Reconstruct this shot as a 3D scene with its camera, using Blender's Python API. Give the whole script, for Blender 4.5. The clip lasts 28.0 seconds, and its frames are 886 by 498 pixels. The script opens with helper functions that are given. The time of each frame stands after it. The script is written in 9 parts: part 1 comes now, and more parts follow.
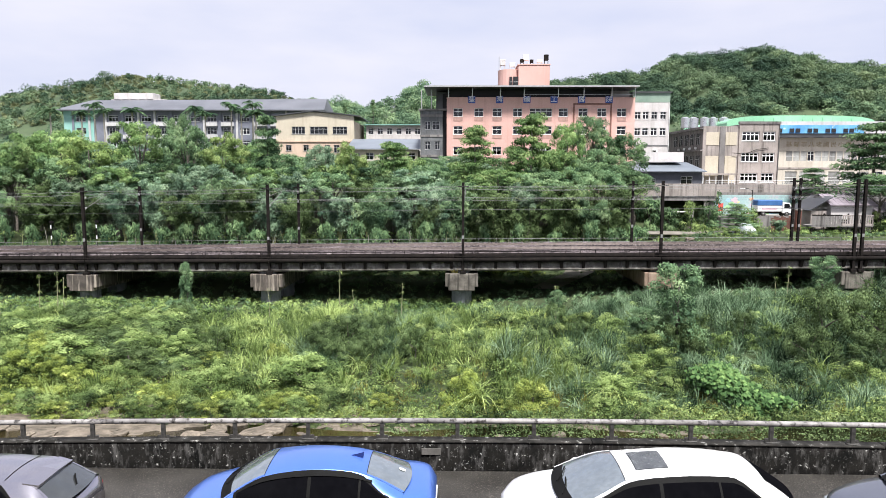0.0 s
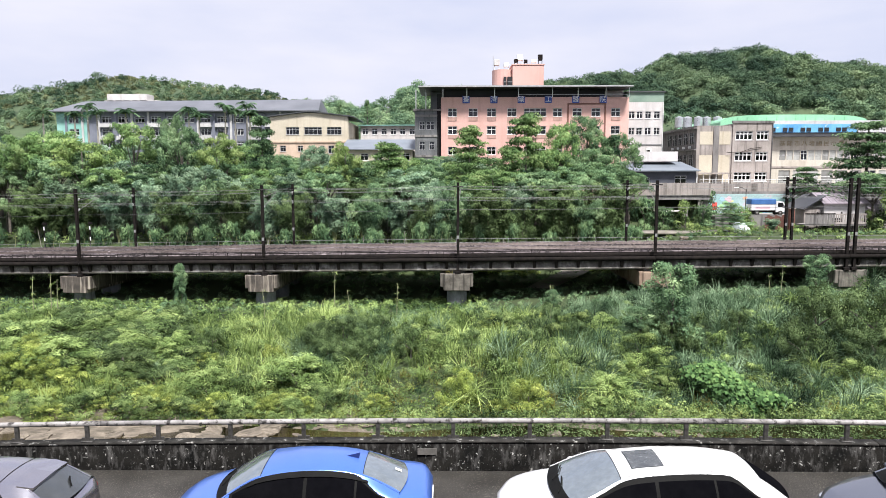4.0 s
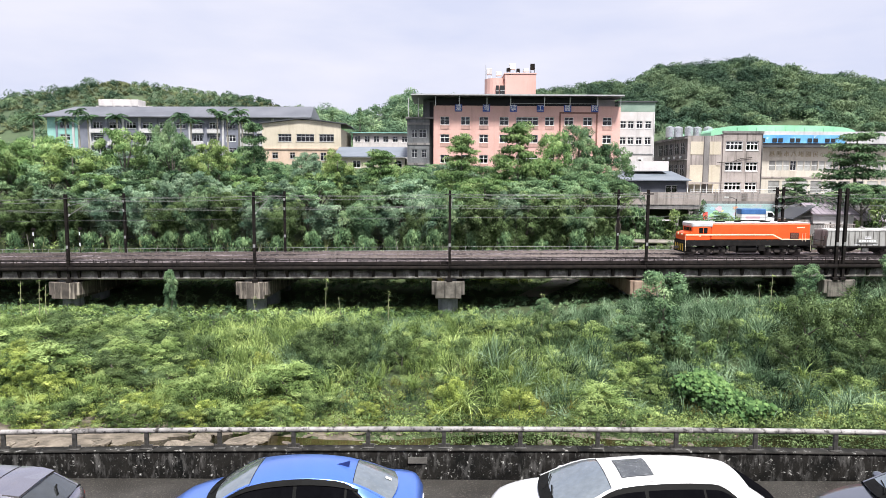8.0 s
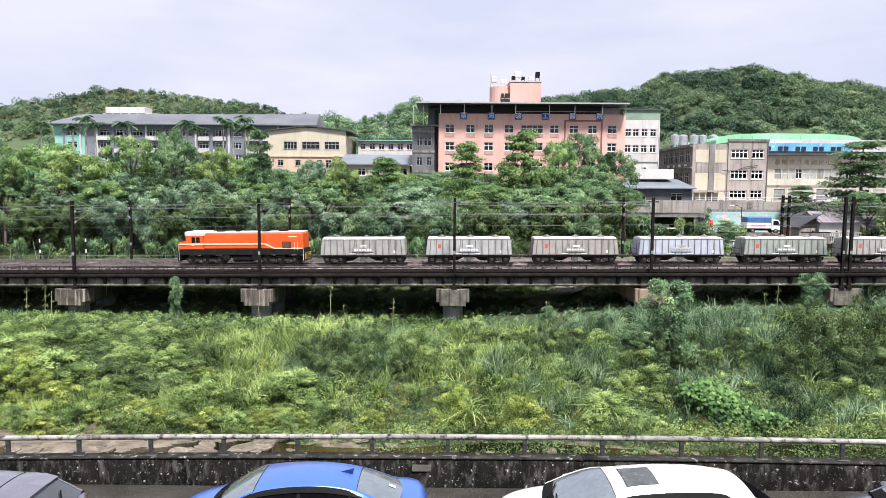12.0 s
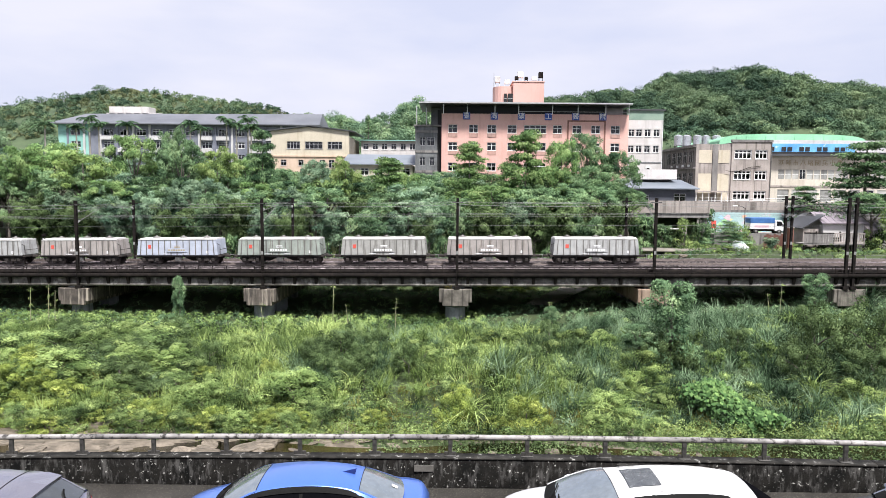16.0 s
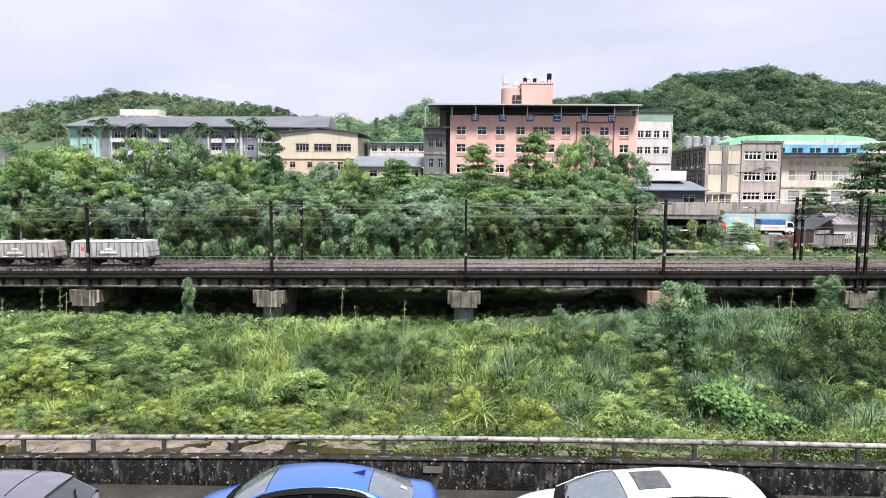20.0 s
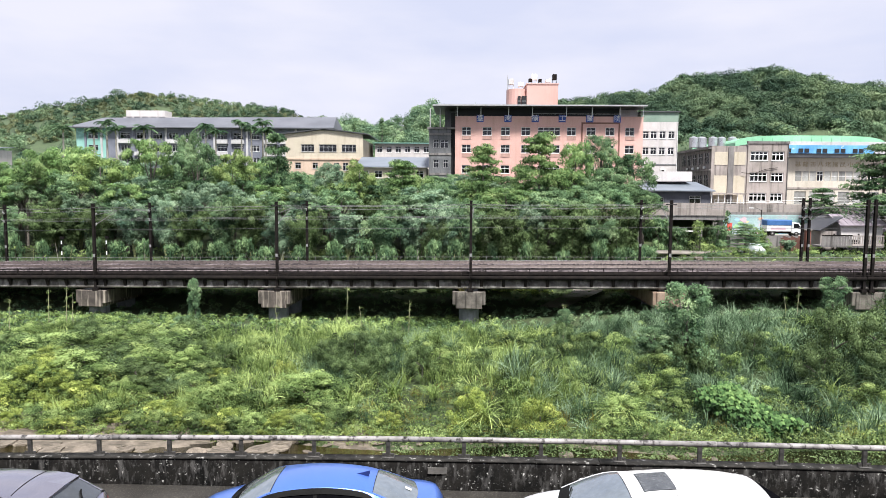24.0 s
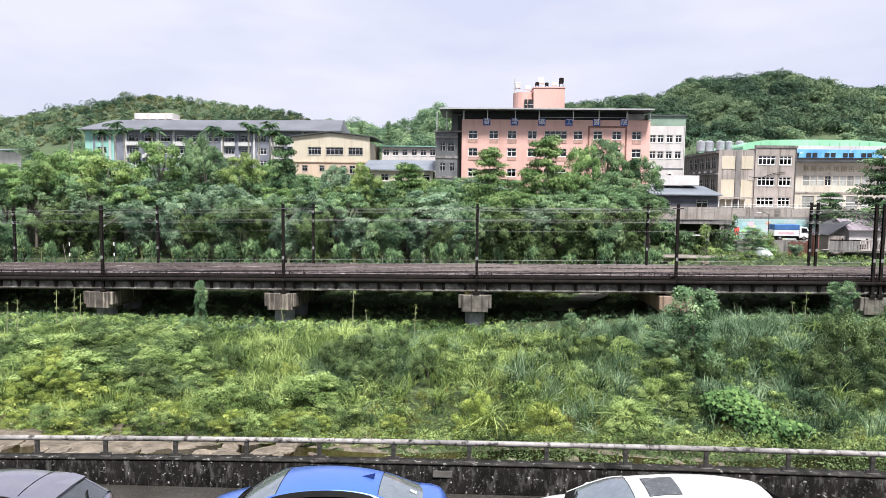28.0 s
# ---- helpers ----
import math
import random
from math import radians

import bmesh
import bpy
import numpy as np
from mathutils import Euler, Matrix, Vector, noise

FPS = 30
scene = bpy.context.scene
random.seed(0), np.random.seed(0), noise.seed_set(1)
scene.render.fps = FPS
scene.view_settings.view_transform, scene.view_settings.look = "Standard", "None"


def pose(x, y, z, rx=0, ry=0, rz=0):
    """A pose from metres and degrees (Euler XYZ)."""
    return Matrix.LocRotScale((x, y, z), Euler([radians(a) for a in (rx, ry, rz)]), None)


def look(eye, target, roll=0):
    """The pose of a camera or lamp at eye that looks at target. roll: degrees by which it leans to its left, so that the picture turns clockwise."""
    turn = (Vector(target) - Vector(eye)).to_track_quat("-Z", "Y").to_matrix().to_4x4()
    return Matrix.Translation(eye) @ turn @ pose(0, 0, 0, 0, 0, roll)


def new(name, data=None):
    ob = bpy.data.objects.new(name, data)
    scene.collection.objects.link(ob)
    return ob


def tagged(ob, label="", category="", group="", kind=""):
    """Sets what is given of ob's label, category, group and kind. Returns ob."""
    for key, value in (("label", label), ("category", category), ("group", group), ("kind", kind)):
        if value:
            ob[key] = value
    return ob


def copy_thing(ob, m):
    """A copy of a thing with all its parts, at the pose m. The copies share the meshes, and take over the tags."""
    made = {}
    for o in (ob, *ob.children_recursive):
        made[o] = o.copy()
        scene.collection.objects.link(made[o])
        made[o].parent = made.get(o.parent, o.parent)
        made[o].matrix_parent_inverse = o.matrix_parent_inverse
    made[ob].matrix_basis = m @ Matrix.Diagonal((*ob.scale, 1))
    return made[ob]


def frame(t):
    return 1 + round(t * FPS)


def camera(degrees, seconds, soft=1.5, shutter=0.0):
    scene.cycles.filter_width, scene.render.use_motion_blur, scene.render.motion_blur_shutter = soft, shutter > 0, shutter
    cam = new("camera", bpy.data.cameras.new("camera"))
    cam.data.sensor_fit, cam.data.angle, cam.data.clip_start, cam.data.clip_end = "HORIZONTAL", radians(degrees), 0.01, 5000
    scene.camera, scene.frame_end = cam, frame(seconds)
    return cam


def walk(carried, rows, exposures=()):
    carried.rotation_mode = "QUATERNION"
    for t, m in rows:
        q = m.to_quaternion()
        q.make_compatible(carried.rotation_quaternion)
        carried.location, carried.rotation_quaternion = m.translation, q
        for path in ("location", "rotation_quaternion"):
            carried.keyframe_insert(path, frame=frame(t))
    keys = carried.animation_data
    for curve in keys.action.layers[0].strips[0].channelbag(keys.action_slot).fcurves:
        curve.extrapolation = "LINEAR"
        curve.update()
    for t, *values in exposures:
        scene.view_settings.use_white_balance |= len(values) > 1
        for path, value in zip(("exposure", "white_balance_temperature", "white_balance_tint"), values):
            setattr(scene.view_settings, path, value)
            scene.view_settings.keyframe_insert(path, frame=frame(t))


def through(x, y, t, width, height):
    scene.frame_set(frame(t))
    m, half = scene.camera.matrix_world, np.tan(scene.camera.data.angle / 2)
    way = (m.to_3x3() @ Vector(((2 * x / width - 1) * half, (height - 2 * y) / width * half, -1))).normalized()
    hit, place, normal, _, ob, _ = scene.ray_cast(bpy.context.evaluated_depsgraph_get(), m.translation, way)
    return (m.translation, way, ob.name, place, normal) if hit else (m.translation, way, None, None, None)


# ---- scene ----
cam = camera(66.0, 28.0, soft=0.55)
PATH = [
    (0, (0.004, 0.024, 6.499), (-0.026, 2.01, 6.273), 0.1),
    (0.5, (0.005, 0.02, 6.493), (-0.023, 2.008, 6.27), 0.0),
    (1, (-0.001, 0.012, 6.496), (-0.028, 2.0, 6.274), 0.0),
    (1.5, (0.009, 0.02, 6.494), (-0.019, 2.007, 6.272), -0.0),
    (2, (0.004, 0.021, 6.494), (-0.023, 2.009, 6.271), -0.1),
    (2.5, (0.007, 0.018, 6.498), (-0.017, 2.005, 6.274), -0.1),
    (3, (0.003, 0.026, 6.491), (-0.018, 2.013, 6.266), -0.1),
    (3.5, (0.001, 0.024, 6.494), (-0.017, 2.012, 6.268), -0.1),
    (5.5, (0.006, 0.016, 6.495), (0.0, 2.004, 6.274), 0.0),
    (6, (0.003, 0.012, 6.499), (0.001, 2.0, 6.281), 0.1),
    (6.5, (0.003, 0.014, 6.496), (0.003, 2.003, 6.282), 0.2),
    (7, (-0.002, 0.015, 6.501), (0.003, 2.004, 6.29), 0.2),
    (7.5, (0.0, 0.01, 6.499), (0.007, 2.0, 6.293), 0.3),
    (8, (0.004, 0.01, 6.503), (0.013, 2.0, 6.3), 0.3),
    (8.5, (0.001, 0.008, 6.496), (0.011, 1.998, 6.298), 0.3),
    (9, (0.0, 0.007, 6.496), (0.011, 1.997, 6.3), 0.4),
    (9.5, (0.0, 0.005, 6.499), (0.01, 1.996, 6.305), 0.3),
    (10, (0.0, 0.0, 6.501), (0.007, 1.991, 6.308), 0.3),
    (10.5, (-0.004, 0.012, 6.494), (0.0, 2.003, 6.303), 0.3),
    (11, (0.001, 0.002, 6.501), (0.001, 1.993, 6.312), 0.3),
    (11.5, (-0.005, 0.007, 6.501), (-0.007, 1.998, 6.316), 0.4),
    (12, (0.007, 0.004, 6.497), (0.002, 1.996, 6.316), 0.4),
    (12.5, (-0.002, -0.003, 6.5), (-0.007, 1.989, 6.32), 0.4),
    (14.5, (0.001, 0.004, 6.502), (-0.009, 1.996, 6.32), 0.5),
    (15, (0.008, -0.004, 6.504), (-0.003, 1.988, 6.322), 0.5),
    (15.5, (0.001, 0.003, 6.5), (-0.01, 1.995, 6.318), 0.5),
    (16, (0.006, 0.005, 6.502), (-0.007, 1.997, 6.321), 0.5),
    (16.5, (0.005, 0.0, 6.502), (-0.009, 1.992, 6.322), 0.5),
    (17, (0.001, 0.004, 6.504), (-0.015, 1.996, 6.324), 0.6),
    (17.5, (0.003, 0.005, 6.501), (-0.016, 1.997, 6.322), 0.5),
    (18, (0.0, 0.007, 6.501), (-0.023, 1.999, 6.322), 0.5),
    (18.5, (0.005, -0.011, 6.504), (-0.024, 1.981, 6.327), 0.5),
    (19, (0.001, 0.004, 6.497), (-0.033, 1.996, 6.32), 0.4),
    (19.5, (-0.002, -0.001, 6.496), (-0.039, 1.991, 6.32), 0.4),
    (20, (-0.001, 0.002, 6.496), (-0.039, 1.994, 6.32), 0.4),
    (20.5, (-0.004, -0.009, 6.504), (-0.043, 1.983, 6.328), 0.4),
    (21, (0.005, 0.0, 6.499), (-0.036, 1.992, 6.323), 0.4),
    (21.5, (0.005, -0.001, 6.502), (-0.038, 1.99, 6.326), 0.4),
    (23.5, (0.003, 0.003, 6.499), (-0.048, 1.995, 6.326), 0.4),
    (24, (0.007, -0.001, 6.502), (-0.046, 1.991, 6.328), 0.4),
    (24.5, (-0.001, -0.012, 6.503), (-0.057, 1.98, 6.331), 0.5),
    (25, (0.003, -0.006, 6.503), (-0.054, 1.986, 6.332), 0.5),
    (25.5, (0.002, -0.007, 6.504), (-0.055, 1.985, 6.333), 0.5),
    (26, (0.003, -0.011, 6.5), (-0.055, 1.981, 6.33), 0.5),
    (26.5, (0.001, -0.003, 6.501), (-0.058, 1.989, 6.331), 0.5),
    (27, (0.007, -0.004, 6.5), (-0.056, 1.988, 6.331), 0.5),
    (27.5, (0.001, -0.011, 6.501), (-0.065, 1.981, 6.334), 0.5),
    (28, (0.007, -0.007, 6.501), (-0.064, 1.985, 6.336), 0.6),
]
walk(cam, [(t, look(eye, target, roll)) for t, eye, target, roll in PATH])

# ---- world and light: a bright overcast sky, a broad soft sun high behind the camera ----
world = bpy.data.worlds.new("overcast_sky")
scene.world = world
world.use_nodes = True
wn, wl = world.node_tree.nodes, world.node_tree.links
sky = wn.new("ShaderNodeTexSky")
sky.sky_type, sky.sun_disc = "NISHITA", False
sky.sun_elevation, sky.sun_rotation = radians(61.5), radians(162)
sky.air_density, sky.dust_density = 1.0, 3.0
coord = wn.new("ShaderNodeTexCoord")
stretch = wn.new("ShaderNodeMapping")
stretch.inputs["Scale"].default_value = (1.6, 1.6, 6.0)
cloud = wn.new("ShaderNodeTexNoise")
cloud.inputs["Scale"].default_value, cloud.inputs["Detail"].default_value, cloud.inputs["Roughness"].default_value = 1.7, 5.0, 0.5
ramp = wn.new("ShaderNodeValToRGB")
ramp.color_ramp.elements[0].position, ramp.color_ramp.elements[0].color = 0.36, (6.7, 7.05, 8.9, 1)
ramp.color_ramp.elements[1].position, ramp.color_ramp.elements[1].color = 0.62, (8.2, 8.2, 9.4, 1)
veil = wn.new("ShaderNodeMixRGB")
veil.inputs["Fac"].default_value = 0.93
wl.new(coord.outputs["Generated"], stretch.inputs["Vector"])
wl.new(stretch.outputs["Vector"], cloud.inputs["Vector"])
wl.new(cloud.outputs["Fac"], ramp.inputs["Fac"])
wl.new(sky.outputs["Color"], veil.inputs["Color1"])
wl.new(ramp.outputs["Color"], veil.inputs["Color2"])
wl.new(veil.outputs["Color"], wn["Background"].inputs["Color"])
wn["Background"].inputs["Strength"].default_value = 0.061

sun = new("sun", bpy.data.lights.new("sun", "SUN"))
sun.data.energy, sun.data.angle, sun.data.color = 4.65, radians(10), (1.0, 0.98, 0.955)
sun.matrix_world = look((0, 0, 60), (-10, 31, 0), 0)
scene.view_settings.exposure = 0.88


# ---- small building kit ----
def thing(name, label, category, at=(0, 0, 0), group="", turn=0.0, kind=""):
    ob = new(name)
    ob.empty_display_size = 0.2
    ob.matrix_basis = pose(at[0], at[1], at[2], 0, 0, turn)
    return tagged(ob, label, category, group, kind)


def link_mesh(name, me, material, parent=None, label="", smooth=False):
    ob = new(name, me)
    if material:
        me.materials.append(material)
    if smooth:
        me.polygons.foreach_set("use_smooth", [True] * len(me.polygons))
    if parent:
        ob.parent = parent
    if label:
        ob["label"] = label
    return ob


def part(name, bm, material, parent=None, label="", smooth=False):
    me = bpy.data.meshes.new(name)
    bmesh.ops.recalc_face_normals(bm, faces=bm.faces)
    bm.to_mesh(me)
    bm.free()
    return link_mesh(name, me, material, parent, label, smooth)


def raw_mesh(name, verts, quads):
    """A mesh straight from arrays: vertices (n, 3) and faces (m, 3 or 4)."""
    me = bpy.data.meshes.new(name)
    v, f = np.asarray(verts, np.float32), np.asarray(quads, np.int32)
    k = f.shape[1]
    me.vertices.add(len(v))
    me.vertices.foreach_set("co", v.ravel())
    me.loops.add(f.size)
    me.loops.foreach_set("vertex_index", f.ravel())
    me.polygons.add(len(f))
    me.polygons.foreach_set("loop_start", np.arange(0, f.size, k, dtype=np.int32))
    me.update(calc_edges=True)
    return me


def box(bm, x0, x1, y0, y1, z0, z1, bevel=0.0, turn=None):
    r = bmesh.ops.create_cube(bm, size=1.0)
    m = Matrix.LocRotScale(((x0 + x1) / 2, (y0 + y1) / 2, (z0 + z1) / 2), None, (abs(x1 - x0), abs(y1 - y0), abs(z1 - z0)))
    bmesh.ops.transform(bm, matrix=m if turn is None else turn @ m, verts=r["verts"])
    if bevel:
        edges = list({e for v in r["verts"] for e in v.link_edges})
        bmesh.ops.bevel(bm, geom=edges, offset=bevel, segments=1, affect="EDGES", clamp_overlap=True)
    return bm


def tube(bm, a, b, r0, r1=None, n=8, caps=True):
    a, b = Vector(a), Vector(b)
    d = b - a
    m = Matrix.Translation((a + b) / 2) @ d.to_track_quat("Z", "Y").to_matrix().to_4x4()
    bmesh.ops.create_cone(bm, cap_ends=caps, segments=n, radius1=r0, radius2=r0 if r1 is None else r1, depth=max(d.length, 1e-4), matrix=m)
    return bm


def boxed(name, material, parent, dims, bevel=0.0, label=""):
    return part(name, box(bmesh.new(), *dims, bevel=bevel), material, parent, label)


def tubed(name, material, parent, a, b, r0, r1=None, n=8, label=""):
    return part(name, tube(bmesh.new(), a, b, r0, r1, n), material, parent, label, smooth=n > 8)


def facade(x0, x1, z0, z1, y, thick, holes, top=None):
    """A wall in the plane y with rectangular openings (xa, xb, za, zb) that go through it."""
    xs = sorted({x0, x1, *[h[0] for h in holes], *[h[1] for h in holes]})
    zs = sorted({z0, z1, *[h[2] for h in holes], *[h[3] for h in holes]})
    bm = bmesh.new()
    got = {}

    def vert(x, yy, z):
        key = (round(x, 3), round(yy, 3), round(z, 3))
        if key not in got:
            got[key] = bm.verts.new((x, yy, z if top is None else min(z, top(x)) if z >= z1 else z))
        return got[key]

    def solid(i, j):
        if i < 0 or j < 0 or i >= len(xs) - 1 or j >= len(zs) - 1:
            return False
        cx, cz = (xs[i] + xs[i + 1]) / 2, (zs[j] + zs[j + 1]) / 2
        return not any(h[0] < cx < h[1] and h[2] < cz < h[3] for h in holes)

    for i in range(len(xs) - 1):
        for j in range(len(zs) - 1):
            if not solid(i, j):
                continue
            a, b, c, d = xs[i], xs[i + 1], zs[j], zs[j + 1]
            for yy in (y, y + thick):
                bm.faces.new([vert(a, yy, c), vert(b, yy, c), vert(b, yy, d), vert(a, yy, d)])
            for di, dj, p, q in ((-1, 0, (a, c), (a, d)), (1, 0, (b, c), (b, d)), (0, -1, (a, c), (b, c)), (0, 1, (a, d), (b, d))):
                if not solid(i + di, j + dj):
                    bm.faces.new([vert(p[0], y, p[1]), vert(q[0], y, q[1]), vert(q[0], y + thick, q[1]), vert(p[0], y + thick, p[1])])
    return bm


# ---- materials ----
def surface(name, c1, c2, rough=0.7, scale=1.5, bump=0.15, grain=30.0, metal=0.0, streak=None, amount=0.5, run=(2.5, 2.5, 0.25), vary=0.0,
            gloss=0.5, coat=0.0, spots=None, spot_scale=8.0, spot_cut=0.6):
    """Two colours mixed by broad noise, fine grain, rain streaks and spots of a third colour, all in the thing's own metres."""
    m = bpy.data.materials.new(name)
    m.use_nodes = True
    n, l = m.node_tree.nodes, m.node_tree.links
    p = n["Principled BSDF"]
    co = n.new("ShaderNodeTexCoord")
    broad = n.new("ShaderNodeTexNoise")
    broad.inputs["Scale"].default_value, broad.inputs["Detail"].default_value, broad.inputs["Roughness"].default_value = scale, 6.0, 0.6
    fine = n.new("ShaderNodeTexNoise")
    fine.inputs["Scale"].default_value, fine.inputs["Detail"].default_value = grain, 3.0
    l.new(co.outputs["Object"], broad.inputs["Vector"])
    l.new(co.outputs["Object"], fine.inputs["Vector"])
    r = n.new("ShaderNodeValToRGB")
    r.color_ramp.elements[0].position, r.color_ramp.elements[0].color = 0.35, (*c1, 1)
    r.color_ramp.elements[1].position, r.color_ramp.elements[1].color = 0.65, (*c2, 1)
    l.new(broad.outputs["Fac"], r.inputs["Fac"])
    speck = n.new("ShaderNodeMixRGB")
    speck.blend_type = "OVERLAY"
    speck.inputs["Fac"].default_value = 0.35
    l.new(r.outputs["Color"], speck.inputs["Color1"])
    l.new(fine.outputs["Color"], speck.inputs["Color2"])
    grey = n.new("ShaderNodeRGBToBW")
    l.new(fine.outputs["Color"], grey.inputs["Color"])
    l.new(grey.outputs["Val"], speck.inputs["Color2"])
    out = speck.outputs["Color"]
    if streak:
        mp = n.new("ShaderNodeMapping")
        mp.inputs["Scale"].default_value = run
        st = n.new("ShaderNodeTexNoise")
        st.inputs["Scale"].default_value, st.inputs["Detail"].default_value, st.inputs["Roughness"].default_value = 1.0, 5.0, 0.65
        l.new(co.outputs["Object"], mp.inputs["Vector"])
        l.new(mp.outputs["Vector"], st.inputs["Vector"])
        cut = n.new("ShaderNodeValToRGB")
        cut.color_ramp.elements[0].position, cut.color_ramp.elements[0].color = 0.5, (0, 0, 0, 1)
        cut.color_ramp.elements[1].position, cut.color_ramp.elements[1].color = 0.68, (amount, amount, amount, 1)
        l.new(st.outputs["Fac"], cut.inputs["Fac"])
        mx = n.new("ShaderNodeMixRGB")
        mx.inputs["Color2"].default_value = (*streak, 1)
        l.new(cut.outputs["Color"], mx.inputs["Fac"])
        l.new(out, mx.inputs["Color1"])
        out = mx.outputs["Color"]
    if spots:
        sp = n.new("ShaderNodeTexNoise")
        sp.inputs["Scale"].default_value, sp.inputs["Detail"].default_value, sp.inputs["Roughness"].default_value = spot_scale, 8.0, 0.7
        l.new(co.outputs["Object"], sp.inputs["Vector"])
        cut = n.new("ShaderNodeValToRGB")
        cut.color_ramp.elements[0].position, cut.color_ramp.elements[1].position = spot_cut, spot_cut + 0.08
        l.new(sp.outputs["Fac"], cut.inputs["Fac"])
        mx = n.new("ShaderNodeMixRGB")
        mx.inputs["Color2"].default_value = (*spots, 1)
        l.new(cut.outputs["Color"], mx.inputs["Fac"])
        l.new(out, mx.inputs["Color1"])
        out = mx.outputs["Color"]
    if vary:
        info = n.new("ShaderNodeObjectInfo")
        span = n.new("ShaderNodeMapRange")
        span.inputs["To Min"].default_value, span.inputs["To Max"].default_value = 1 - vary, 1 + vary
        l.new(info.outputs["Random"], span.inputs["Value"])
        hs = n.new("ShaderNodeHueSaturation")
        l.new(span.outputs["Result"], hs.inputs["Value"])
        l.new(out, hs.inputs["Color"])
        out = hs.outputs["Color"]
    l.new(out, p.inputs["Base Color"])
    p.inputs["Metallic"].default_value = metal
    p.inputs["Specular IOR Level"].default_value = gloss
    p.inputs["Coat Weight"].default_value = coat
    p.inputs["Coat Roughness"].default_value = 0.28
    rg = n.new("ShaderNodeMapRange")
    rg.inputs["To Min"].default_value, rg.inputs["To Max"].default_value = max(rough - 0.12, 0.02), min(rough + 0.12, 1.0)
    l.new(broad.outputs["Fac"], rg.inputs["Value"])
    l.new(rg.outputs["Result"], p.inputs["Roughness"])
    if bump:
        b = n.new("ShaderNodeBump")
        b.inputs["Strength"].default_value, b.inputs["Distance"].default_value = bump, 0.03
        l.new(fine.outputs["Fac"], b.inputs["Height"])
        l.new(b.outputs["Normal"], p.inputs["Normal"])
    return m


def foliage(name, dark, mid, light, patch=0.25, through=0.17, vary=0.3, rough=0.62):
    """Leaves: every leaf its own tone, patches of tone over metres, some light through the leaf."""
    m = bpy.data.materials.new(name)
    m.use_nodes = True
    n, l = m.node_tree.nodes, m.node_tree.links
    p = n["Principled BSDF"]
    geo = n.new("ShaderNodeNewGeometry")
    co = n.new("ShaderNodeTexCoord")
    ns = n.new("ShaderNodeTexNoise")
    ns.inputs["Scale"].default_value, ns.inputs["Detail"].default_value = patch, 4.0
    l.new(co.outputs["Object"], ns.inputs["Vector"])
    add = n.new("ShaderNodeMath")
    add.operation = "MULTIPLY_ADD"
    add.inputs[1].default_value = 0.15
    l.new(geo.outputs["Random Per Island"], add.inputs[0])
    half = n.new("ShaderNodeMath")
    half.operation = "MULTIPLY_ADD"
    half.inputs[1].default_value, half.inputs[2].default_value = 1.9, -0.82
    l.new(ns.outputs["Fac"], half.inputs[0])
    spray = n.new("ShaderNodeAttribute")
    spray.attribute_name = "tone"
    both = n.new("ShaderNodeMath")
    both.operation = "MULTIPLY_ADD"
    both.inputs[1].default_value = 0.56
    l.new(spray.outputs["Fac"], both.inputs[0])
    l.new(half.outputs[0], both.inputs[2])
    l.new(both.outputs[0], add.inputs[2])
    r = n.new("ShaderNodeValToRGB")
    r.color_ramp.elements[0].position, r.color_ramp.elements[0].color = 0.1, (*dark, 1)
    r.color_ramp.elements[1].position, r.color_ramp.elements[1].color = 0.95, (*light, 1)
    e = r.color_ramp.elements.new(0.5)
    e.color = (*mid, 1)
    l.new(add.outputs[0], r.inputs["Fac"])
    info = n.new("ShaderNodeObjectInfo")
    span = n.new("ShaderNodeMapRange")
    span.inputs["To Min"].default_value, span.inputs["To Max"].default_value = 1 - vary, 1 + vary
    l.new(info.outputs["Random"], span.inputs["Value"])
    hs = n.new("ShaderNodeHueSaturation")
    l.new(span.outputs["Result"], hs.inputs["Value"])
    l.new(r.outputs["Color"], hs.inputs["Color"])
    l.new(hs.outputs["Color"], p.inputs["Base Color"])
    p.inputs["Roughness"].default_value = rough
    p.inputs["Specular IOR Level"].default_value = 0.1
    tr = n.new("ShaderNodeBsdfTranslucent")
    l.new(hs.outputs["Color"], tr.inputs["Color"])
    mx = n.new("ShaderNodeMixShader")
    mx.inputs["Fac"].default_value = through
    l.new(p.outputs["BSDF"], mx.inputs[1])
    l.new(tr.outputs["BSDF"], mx.inputs[2])
    l.new(mx.outputs["Shader"], n["Material Output"].inputs["Surface"])
    return m


def pane_glass(name, tint, clear=0.6, rough=0.03):
    """Thin glass: tinted see-through with a sky-reflecting gloss."""
    m = bpy.data.materials.new(name)
    m.use_nodes = True
    n, l = m.node_tree.nodes, m.node_tree.links
    n.remove(n["Principled BSDF"])
    t = n.new("ShaderNodeBsdfTransparent")
    t.inputs["Color"].default_value = (*[c * clear for c in tint], 1)
    g = n.new("ShaderNodeBsdfGlossy")
    g.inputs["Roughness"].default_value = rough
    g.inputs["Color"].default_value = (0.9, 0.92, 0.95, 1)
    f = n.new("ShaderNodeFresnel")
    f.inputs["IOR"].default_value = 1.6
    mx = n.new("ShaderNodeMixShader")
    l.new(f.outputs["Fac"], mx.inputs["Fac"])
    l.new(t.outputs["BSDF"], mx.inputs[1])
    l.new(g.outputs["BSDF"], mx.inputs[2])
    l.new(mx.outputs["Shader"], n["Material Output"].inputs["Surface"])
    return m


